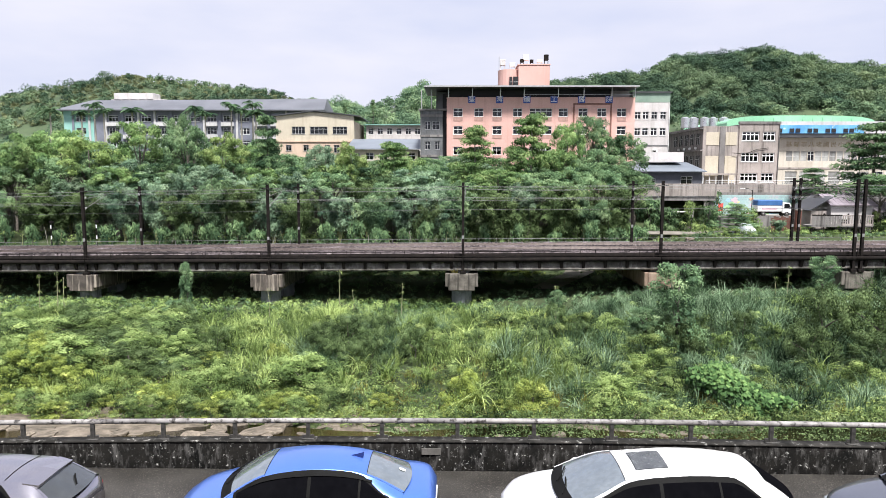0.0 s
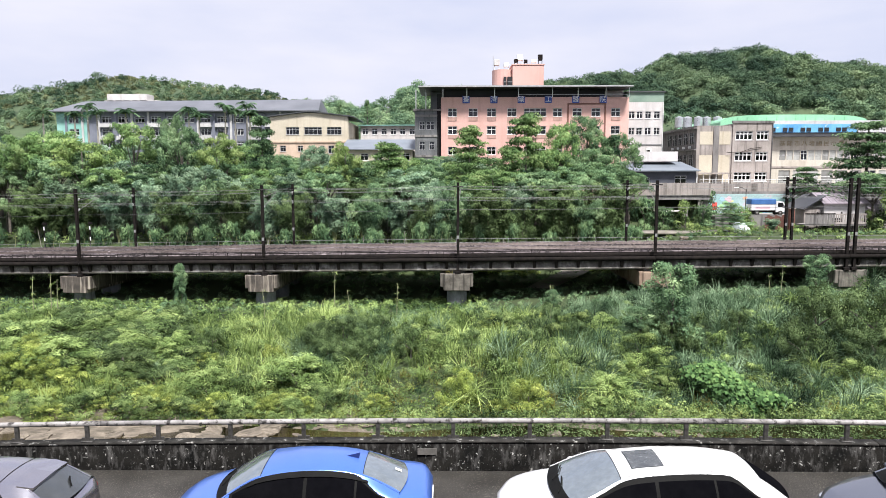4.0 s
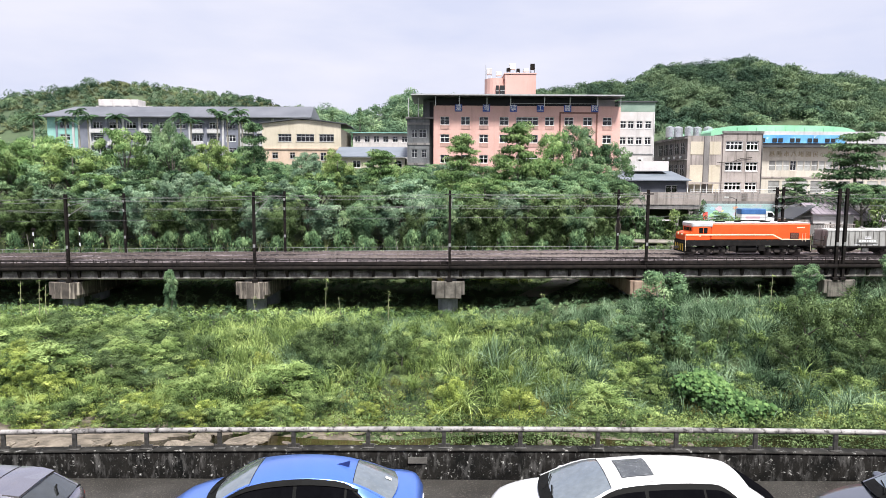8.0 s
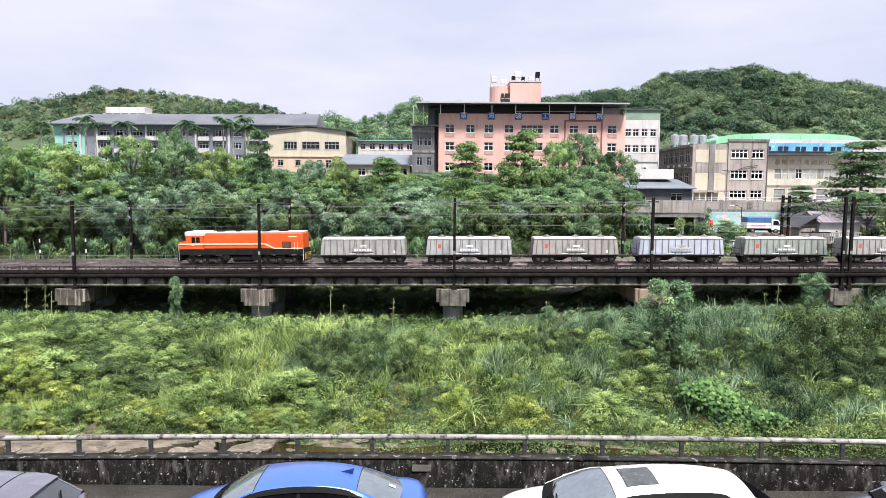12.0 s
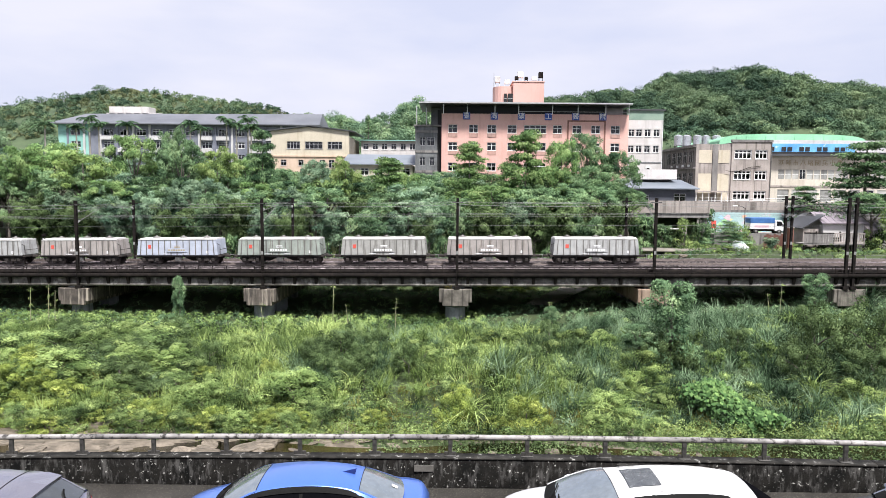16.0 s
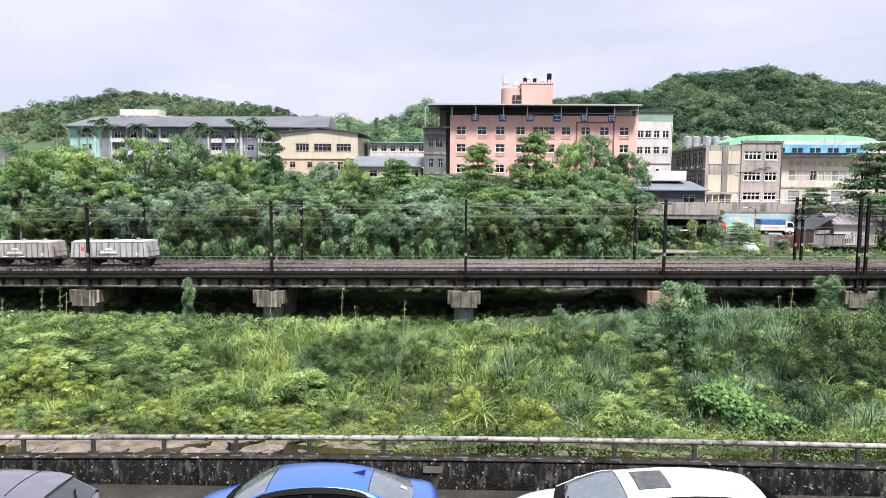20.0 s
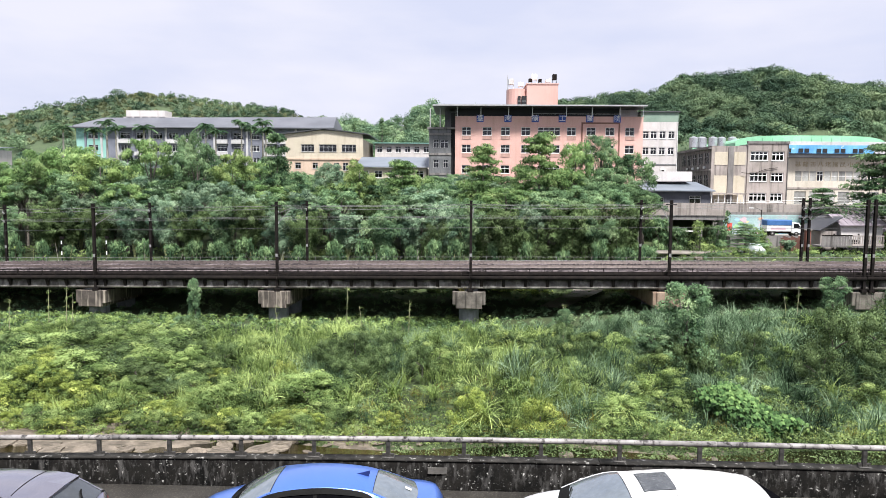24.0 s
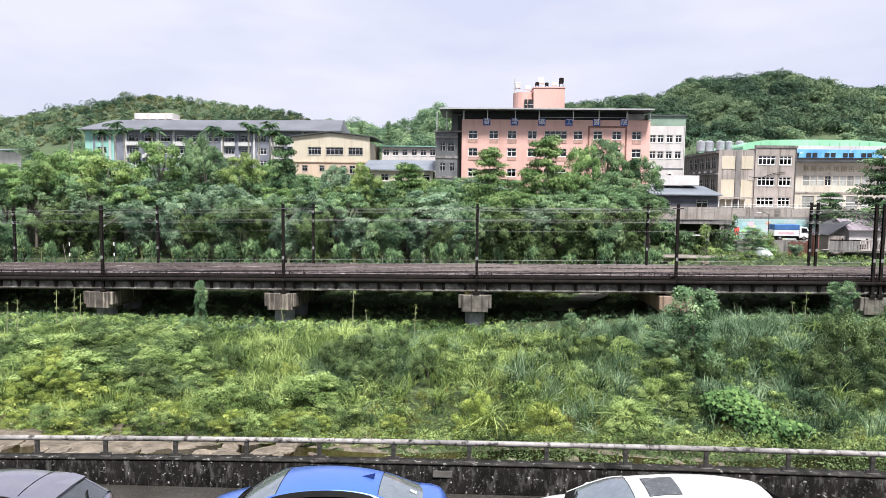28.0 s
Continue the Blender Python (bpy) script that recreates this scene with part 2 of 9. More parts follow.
ASPHALT = surface("wet_asphalt", (0.045, 0.04, 0.034), (0.1, 0.092, 0.08), 0.6, 0.9, 0.9, 24, spots=(0.27, 0.245, 0.2), spot_scale=30, spot_cut=0.545)
BLACK_CONCRETE = surface("mouldy_black_concrete", (0.004, 0.004, 0.004), (0.013, 0.012, 0.011), 0.95, 2.2, 0.4, 30,
                         streak=(0.26, 0.25, 0.24), amount=0.17, run=(8, 8, 2.4), spots=(0.34, 0.33, 0.315), spot_scale=13, spot_cut=0.6, gloss=0.04)
COPING = surface("weathered_coping_concrete", (0.012, 0.012, 0.011), (0.05, 0.047, 0.043), 0.9, 3.0, 0.4, 30, spots=(0.36, 0.35, 0.33), spot_scale=6, spot_cut=0.58, gloss=0.1)
CONCRETE = surface("stained_grey_concrete", (0.075, 0.066, 0.055), (0.19, 0.172, 0.148), 0.85, 1.2, 0.25, 20, streak=(0.022, 0.019, 0.016), amount=0.95, run=(3.0, 3.0, 0.12))
PIER_DARK = surface("damp_pier_concrete", (0.13, 0.14, 0.15), (0.23, 0.24, 0.255), 0.9, 0.8, 0.25, 15, streak=(0.04, 0.04, 0.038), amount=0.7)
RUSTY_CONCRETE = surface("rust_stained_concrete", (0.2, 0.13, 0.09), (0.33, 0.25, 0.19), 0.9, 0.6, 0.25, 15, streak=(0.11, 0.05, 0.03), amount=0.8)
GIRDER = surface("sooty_girder_concrete", (0.06, 0.054, 0.048), (0.18, 0.165, 0.148), 0.9, 0.9, 0.3, 15, streak=(0.45, 0.43, 0.4), amount=0.7, run=(1.5, 1.5, 1.1))
RAIL_PAINT = surface("flaking_white_rail_paint", (0.15, 0.14, 0.135), (0.37, 0.35, 0.34), 0.55, 2.5, 0.2, 60, spots=(0.03, 0.026, 0.024), spot_scale=6, spot_cut=0.52)
POST_STEEL = surface("grimy_post_steel", (0.035, 0.033, 0.031), (0.1, 0.095, 0.09), 0.6, 6, 0.2, 50, metal=0.3)
GALV = surface("galvanised_steel", (0.1, 0.098, 0.095), (0.22, 0.21, 0.2), 0.5, 5, 0.15, 60, metal=0.5)
DARK_STEEL = surface("dark_rusty_steel", (0.008, 0.007, 0.007), (0.022, 0.018, 0.016), 0.9, 2, 0.25, 40, gloss=0.1)
RAIL_STEEL = surface("worn_rail_steel", (0.07, 0.055, 0.05), (0.15, 0.12, 0.11), 0.5, 3, 0.2, 40, metal=0.4)
BALLAST = surface("brown_ballast", (0.04, 0.033, 0.034), (0.16, 0.133, 0.135), 0.95, 1.6, 1.0, 6, spots=(0.38, 0.33, 0.335), spot_scale=3, spot_cut=0.6)
SLEEPER = surface("old_sleeper", (0.06, 0.048, 0.042), (0.12, 0.1, 0.088), 0.9, 2, 0.3, 20)
WIRE = surface("cable_black", (0.05, 0.05, 0.055), (0.1, 0.1, 0.1), 0.5, 5, 0.0, 30)
WHITE_WIRE = surface("pale_fence_steel", (0.13, 0.13, 0.13), (0.24, 0.24, 0.235), 0.5, 3, 0.1, 40)
SOIL = surface("damp_soil_under_plants", (0.025, 0.04, 0.013), (0.05, 0.07, 0.022), 0.95, 0.4, 0.8, 8)
PATH_SOIL = surface("sandy_path", (0.15, 0.135, 0.115), (0.25, 0.225, 0.195), 0.95, 0.6, 0.5, 8)
ROCK = surface("buff_river_rock", (0.105, 0.086, 0.064), (0.235, 0.195, 0.15), 0.8, 1.4, 0.9, 10, streak=(0.04, 0.034, 0.02), amount=0.9, run=(0.5, 2.4, 1), vary=0.25)
WATER = surface("brown_shallow_water", (0.04, 0.032, 0.012), (0.075, 0.058, 0.022), 0.15, 0.5, 0.25, 3.0)
BARK = surface("grey_bark", (0.07, 0.06, 0.05), (0.17, 0.15, 0.13), 0.9, 3, 0.6, 14)
PALE_BARK = surface("pale_trunk_bark", (0.24, 0.22, 0.19), (0.36, 0.34, 0.3), 0.9, 2, 0.4, 14)
STEM = surface("green_stem", (0.12, 0.15, 0.06), (0.3, 0.3, 0.15), 0.7, 3, 0.2, 20)

LEAF_DARK = foliage("dark_glossy_leaves", (0.028, 0.062, 0.032), (0.095, 0.165, 0.078), (0.225, 0.33, 0.155), vary=0.2)
LEAF_MID = foliage("mid_green_leaves", (0.042, 0.085, 0.046), (0.148, 0.245, 0.122), (0.31, 0.42, 0.215), vary=0.2)
LEAF_BLUE = foliage("grey_green_leaves", (0.052, 0.1, 0.066), (0.18, 0.275, 0.172), (0.36, 0.47, 0.305), vary=0.2)
LEAF_FRESH = foliage("fresh_green_leaves", (0.03, 0.055, 0.018), (0.14, 0.208, 0.066), (0.35, 0.45, 0.165), vary=0.25)
LEAF_YELLOW = foliage("yellow_green_leaves", (0.075, 0.105, 0.026), (0.215, 0.275, 0.064), (0.47, 0.53, 0.15))
LEAF_HILL = foliage("hill_canopy_leaves", (0.045, 0.088, 0.056), (0.115, 0.185, 0.105), (0.27, 0.36, 0.19), patch=0.03)
LEAF_HILL_RED = foliage("scrubby_hill_leaves", (0.1, 0.12, 0.06), (0.165, 0.185, 0.095), (0.26, 0.29, 0.15), patch=0.03)
GRASS_FRESH = foliage("bright_bank_grass", (0.026, 0.046, 0.014), (0.16, 0.228, 0.068), (0.46, 0.56, 0.21), patch=0.2)
GRASS_BLUE = foliage("silver_grass_blades", (0.011, 0.024, 0.013), (0.07, 0.125, 0.062), (0.34, 0.47, 0.29), patch=0.3)
LEAF_CREEPER = foliage("creeper_leaf", (0.018, 0.042, 0.014), (0.06, 0.12, 0.04), (0.17, 0.27, 0.09))
LEAF_BANK = foliage("bank_thicket_leaves", (0.028, 0.05, 0.02), (0.145, 0.215, 0.075), (0.39, 0.49, 0.18), vary=0.25)
LEAF_TOP = foliage("sunny_crown_leaves", (0.048, 0.095, 0.036), (0.172, 0.285, 0.102), (0.35, 0.46, 0.19), vary=0.2)
LEAF_LIME = foliage("lime_crown_leaves", (0.07, 0.115, 0.04), (0.225, 0.325, 0.105), (0.41, 0.5, 0.2), vary=0.2)
LEAF_BAMBOO = foliage("deep_bamboo_leaves", (0.028, 0.048, 0.018), (0.09, 0.138, 0.052), (0.22, 0.3, 0.13), vary=0.25)
GRASS_DRY = foliage("dry_yellow_grass", (0.12, 0.1, 0.02), (0.22, 0.2, 0.045), (0.36, 0.31, 0.1), patch=0.3)


# ---- the lie of the land ----
def off(x):
    """How far the curved railway lies behind its straight line."""
    k = max(-60.0, min(60.0, x))
    return 0.001 * k * k - 0.0224 * k + (x - k) * (0.002 * k - 0.0224)


def zr(x):
    """Height of the rails."""
    k = max(-60.0, min(60.0, x))
    return -1.76 + 0.0115 * k - 0.00013 * k * k + (x - k) * (0.0115 - 0.00026 * k)


def road_z(x):
    return 0.024 * max(-45.0, min(45.0, x))


def wall_y(x):
    return 14.27 - 0.055 * x


def smooth(a, b, t):
    t = max(0.0, min(1.0, (t - a) / (b - a)))
    return t * t * (3 - 2 * t)


def bell(x, c, w):
    return math.exp(-((x - c) / w) ** 2)


CREST = ((-300, 33), (-220, 37), (-194, 43), (-170, 46.6), (-152, 50.4), (-140, 48.4), (-126, 46.4), (-95, 43), (-56, 35.4), (-41, 33), (-29, 36.5), (-14, 43), (-2, 41), (22, 40),
         (48, 45.5), (62, 44.3), (73, 48), (90, 49), (104, 56.3), (122, 57.2), (140, 59.8), (154, 57), (166, 52.5), (186, 52), (206, 46.5), (300, 37))


def ridge(x):
    """Crest of the hills behind the town."""
    if x <= CREST[0][0]:
        return CREST[0][1]
    for (a, za), (b, zb) in zip(CREST, CREST[1:]):
        if x <= b:
            return za + (zb - za) * smooth(a, b, x)
    return CREST[-1][1]


def bank_z(x, y):
    """The overgrown flat between river and viaduct, a little hummocky."""
    rise = 0.45 * math.sin(x * 0.21 + 1.0) * math.sin(y * 0.17) + 0.3 * math.sin(x * 0.47 + y * 0.3)
    return -7.15 + 0.5 * smooth(37, 46, y) + rise * smooth(36, 42, y) * (1 - smooth(60, 66, y)) + 0.9 * smooth(8, 34, x) * smooth(44, 62, y)


def ground_z(x, y):
    base = 14.9 - 0.055 * max(-45.0, min(45.0, x))
    if y < base - 0.2:
        return road_z(x) - 0.35
    if y < base + 0.1:
        return -7.3
    z = -7.05 if y < 34 else bank_z(x, y)
    z -= 0.95 * smooth(52, 63, y) * smooth(82, 76, y) * smooth(14, -2, x)
    if y > 83:
        o = y - off(max(-60, min(60, x)))
        right = smooth(27, 33, x)
        left_z = z + (-2.75 - z) * smooth(83.5, 91, o) + 5.0 * smooth(97, 118, y) + 5.5 * smooth(130, 185, y)
        right_z = z + (-1.75 - z) * smooth(83.5, 88, o) + 5.35 * (1 if y > 108.2 else 0) + 7 * smooth(125, 180, y)
        z = left_z * (1 - right) + right_z * right
    if y > 195:
        up = smooth(200, 335, y) * (1 - 0.8 * smooth(335, 620, y))
        z = z + (ridge(x) - z) * up
    return z


def grid_steps(a, b, s):
    return list(np.arange(a, b, s))


gx = [-2500, -1200, -600, -400] + grid_steps(-300, -100, 6) + grid_steps(-100, 100, 2.0) + grid_steps(100, 300.1, 6) + [420, 650, 1200, 2500]
gy = ([-900, -300, -60, -5, 8] + grid_steps(10, 19, 0.28) + grid_steps(20, 34, 2) + grid_steps(34, 100, 1.5) + grid_steps(100, 125, 1.0)
      + grid_steps(125, 340, 6) + [360, 400, 460, 540, 640, 900, 1600, 4000])
gv = [(x, y, ground_z(x, y)) for y in gy for x in gx]
nx = len(gx)
gf = [(j * nx + i, j * nx + i + 1, (j + 1) * nx + i + 1, (j + 1) * nx + i) for j in range(len(gy) - 1) for i in range(nx - 1)]
ground_mesh = raw_mesh("ground", gv, gf)
HILL_GROUND = surface("grassy_hill_ground", (0.034, 0.056, 0.026), (0.07, 0.1, 0.046), 0.95, 0.08, 0.5, 2)
ground_ob = link_mesh("ground", ground_mesh, SOIL)
ground_mesh.materials.append(HILL_GROUND)
ground_mesh.polygons.foreach_set("material_index", [1 if gv[q[0]][1] > 196 else 0 for q in gf])
tagged(ground_ob, "dark damp soil under dense green plants", "ground", kind="structure")


# ---- road and parapet by the camera ----
def strip(rows, xs):
    """A closed cross-section, rows of functions x -> (y, z), swept along xs."""
    v, f, k = [], [], len(rows)
    for x in xs:
        v += [(x, *r(x)) for r in rows]
    for i in range(len(xs) - 1):
        for j in range(k):
            a, b = i * k + j, i * k + (j + 1) % k
            f.append((a, b, b + k, a + k))
    me = raw_mesh("strip", v, f)
    bm = bmesh.new()
    bm.from_mesh(me)
    bpy.data.meshes.remove(me)
    bm.verts.ensure_lookup_table()
    n = len(xs)
    bm.faces.new([bm.verts[j] for j in range(k)])
    bm.faces.new([bm.verts[(n - 1) * k + j] for j in range(k)])
    return bm


def wall_t(x):
    """The wall sinks a little towards both ends."""
    return road_z(x) - 0.0008 * min(x * x, 250.0)


xs_road = [-45 + 1.5 * i for i in range(61)]
road = strip([lambda x: (-3.0, road_z(x)), lambda x: (wall_y(x) + 0.05, road_z(x)), lambda x: (wall_y(x) + 0.05, road_z(x) - 0.3), lambda x: (-3.0, road_z(x) - 0.3)], xs_road)
tagged(part("road", road, ASPHALT), "dark wet asphalt road beside the river wall", "road", kind="structure")

parapet = thing("river_wall", "black mould-stained concrete river wall with pale streaks", "wall", kind="structure")
body = strip([lambda x: (wall_y(x), road_z(x) - 0.2), lambda x: (wall_y(x) + 0.02, wall_t(x) + 0.63), lambda x: (wall_y(x) + 0.25, wall_t(x) + 0.63),
              lambda x: (wall_y(x) + 0.62, -7.6), lambda x: (wall_y(x) + 0.2, -7.6)], [-45 + 0.75 * i for i in range(121)])
part("wall_body", body, BLACK_CONCRETE, parapet)
for i in range(15):
    a = -45 + 6 * i
    cop = strip([lambda x: (wall_y(x) + 0.005, wall_t(x) + 0.632), lambda x: (wall_y(x) + 0.007, wall_t(x) + 0.665), lambda x: (wall_y(x) + 0.02, wall_t(x) + 0.675),
                 lambda x: (wall_y(x) + 0.27, wall_t(x) + 0.675), lambda x: (wall_y(x) + 0.265, wall_t(x) + 0.632)], [a + 0.006, a + 1.5, a + 3, a + 4.5, a + 5.994])
    part("coping", cop, COPING, parapet, "weathered grey coping slab with pale lichen")
boxed("drain_plate", surface("plate_cement", (0.07, 0.066, 0.06), (0.14, 0.13, 0.12), 0.9), parapet, (-0.67, -0.25, wall_y(-0.4) - 0.012, wall_y(-0.4) + 0.01, 0.36, 0.5))

railing = thing("river_railing", "white painted steel pipe railing with flaking black patches", "railing")
post = None
for i in range(-19, 30):
    x = -8.18 + 1.658 * i
    y, z = wall_y(x) + 0.13, wall_t(x) + 0.675
    if post is None:
        bm = bmesh.new()
        box(bm, -0.045, 0.045, -0.035, 0.035, 0.0, 0.4, bevel=0.008)
        post_mesh = part("post", bm, POST_STEEL, railing)
        bm = bmesh.new()
        box(bm, -0.13, 0.13, -0.07, 0.07, 0.0, 0.022, bevel=0.006)
        for sx in (-0.1, 0.1):
            tube(bm, (sx, 0.0, 0.02), (sx, 0.0, 0.06), 0.022, n=6)
        for s in (-1, 1):
            box(bm, s * 0.045, s * 0.13, -0.012, 0.012, 0.02, 0.09)
        post_mesh.matrix_basis = pose(x, y, z)
        foot = part("foot_plate", bm, POST_STEEL, post_mesh, "bolted grey foot plate")
        post = post_mesh
    else:
        p2 = new("post", post.data)
        p2.parent, p2.matrix_basis = railing, pose(x, y, z)
        f2 = new("foot_plate", foot.data)
        f2.parent = p2
        f2["label"] = "bolted grey foot plate"


def pipe(bm, pts, r, n=10):
    """A round pipe through the points."""
    rings = []
    for i, p in enumerate(pts):
        d = (Vector(pts[min(i + 1, len(pts) - 1)]) - Vector(pts[max(i - 1, 0)])).normalized()
        side = d.cross(Vector((0, 0, 1)))
        side = side.normalized() if side.length > 1e-3 else Vector((1, 0, 0))
        up = side.cross(d)
        rings.append([bm.verts.new(Vector(p) + r * (math.cos(2 * math.pi * k / n) * side + math.sin(2 * math.pi * k / n) * up)) for k in range(n)])
    for a, b in zip(rings, rings[1:]):
        for k in range(n):
            bm.faces.new([a[k], a[(k + 1) % n], b[(k + 1) % n], b[k]])
    bm.faces.new(rings[0])
    bm.faces.new(rings[-1])
    return bm


for i in range(13):
    a = -41 + 6.632 * i
    pts = [(x, wall_y(x) + 0.13, wall_t(x) + 1.09) for x in (a + 0.005, a + 2.2, a + 4.4, a + 6.627)]
    part("handrail", pipe(bmesh.new(), pts, 0.058, 12), RAIL_PAINT, railing, smooth=True)

# unseen wall added behind the camera, tall and grey to darken car window reflections
REFLECTED_WALL = surface("plain_render", (0.2, 0.195, 0.19), (0.27, 0.265, 0.255), 0.9, 0.5, 0.1, 20)
boxed("wall_south", REFLECTED_WALL, None, (-24, 24, -3.4, -3.0, -1.5, 14.0))
tagged(bpy.data.objects["wall_south"], "plain grey wall added unseen behind the camera to darken reflections", "wall", kind="structure")

# ---- river bed: rock shelf, boulders, shallow water ----
water = strip([lambda x: (15.4, -6.96), lambda x: (34.6 + 0.5 * math.sin(x * 0.4), -6.96), lambda x: (34.6, -7.3), lambda x: (15.4, -7.3)], [-60 + 2.0 * i for i in range(61)])
sv, sf = [], []
sx, sy = [-44 + 0.3 * i for i in range(205)], [27 + 0.22 * j for j in range(54)]
for y in sy:
    for x in sx:
        q = Vector((x * 0.22 + 0.1 * y, y * 0.55, 3.0))
        h = 0.3 * noise.noise(q) + 0.1 * abs(noise.noise(q * 2.7))
        layer = math.floor(h / 0.085)
        h = 0.085 * (layer + smooth(0.6, 1.0, h / 0.085 - layer)) + 0.03 * noise.noise(q * 6)
        dip = 0.3 * bell(x, -13.0, 2.6) * bell(y, 32.6, 1.3) + 0.32 * smooth(-14.5, -8.5, x)
        sv.append((x, y, -6.9 + h - dip - 0.5 * smooth(29, 27, y)))
for j in range(len(sy) - 1):
    for i in range(len(sx) - 1):
        a = j * len(sx) + i
        sf.append((a, a + 1, a + len(sx) + 1, a + len(sx)))
tagged(link_mesh("rock_shelf", raw_mesh("rock_shelf", sv, sf), ROCK), "buff sandstone shelf of the river bed", "rock", kind="structure")
tagged(part("river_water", water, WATER), "shallow brown river water over rock", "water", kind="structure")


def boulder(rng, flat):
    bm = bmesh.new()
    bmesh.ops.create_icosphere(bm, subdivisions=2, radius=1.0)
    o = Vector((rng.uniform(0, 50), rng.uniform(0, 50), 0))
    for v in bm.verts:
        d = noise.noise(v.co * 1.1 + o) * 0.35 + noise.noise(v.co * 2.7 + o) * 0.13
        v.co = v.co * (1 + d)
        v.co.z = max(-0.5, min(v.co.z, 0.55 + 0.1 * noise.noise(v.co * 2 + o))) * flat
    me = bpy.data.meshes.new("river_rock")
    bm.to_mesh(me)
    bm.free()
    me.materials.append(ROCK)
    return me


rng = random.Random(5)
rock_shapes = [boulder(rng, f) for f in (0.25, 0.3, 0.35, 0.5, 0.6, 0.7)]
for i in range(150):
    if i < 46:
        x, y, s, shape = rng.uniform(-27, -9), rng.uniform(31.0, 37.0), rng.uniform(0.3, 0.9), rock_shapes[rng.randrange(3)]
    else:
        x, y, s, shape = rng.uniform(-14, 14) + (3 if i % 3 else -4), rng.uniform(31.2, 35.8), rng.uniform(0.12, 0.4), rock_shapes[rng.randrange(6)]
    r = new("river_rock", shape)
    r.matrix_basis = pose(x, y, ground_z(x, y) + 0.08 * s + (0.08 if i < 46 else 0.05), 0, 0, rng.uniform(0, 360)) @ Matrix.Diagonal((s, s * rng.uniform(0.55, 0.9), s, 1))
    tagged(r, "flat buff sandstone slab in the river bed" if i < 46 else "rounded buff river stone at the water's edge", "rock", "rocks in the river bed")
pv, pf = [], []
prng = np.random.default_rng(3)
for i in range(900):
    x, y, s = prng.uniform(-26, 18), prng.uniform(31, 37.4), prng.uniform(0.04, 0.13)
    z = ground_z(x, y) + 0.3 * s
    b = len(pv)
    pv += [(x + s * math.cos(a) * prng.uniform(0.7, 1.2), y + s * math.sin(a), z - 0.4 * s) for a in (0.3, 1.9, 3.4, 5.0)] + [(x, y, z + s * 0.6)]
    pf += [(b, b + 1, b + 4), (b + 1, b + 2, b + 4), (b + 2, b + 3, b + 4), (b + 3, b, b + 4)]
tagged(link_mesh("pebbles", raw_mesh("pebbles", pv, pf), ROCK), "small buff pebbles along the river", "pebbles", kind="stuff")

PIER_CAP = surface("sooty_cap_concrete", (0.05, 0.042, 0.036), (0.12, 0.1, 0.085), 0.9, 0.9, 0.3, 15, streak=(0.46, 0.4, 0.33), amount=0.8, run=(3.4, 3.4, 0.2))
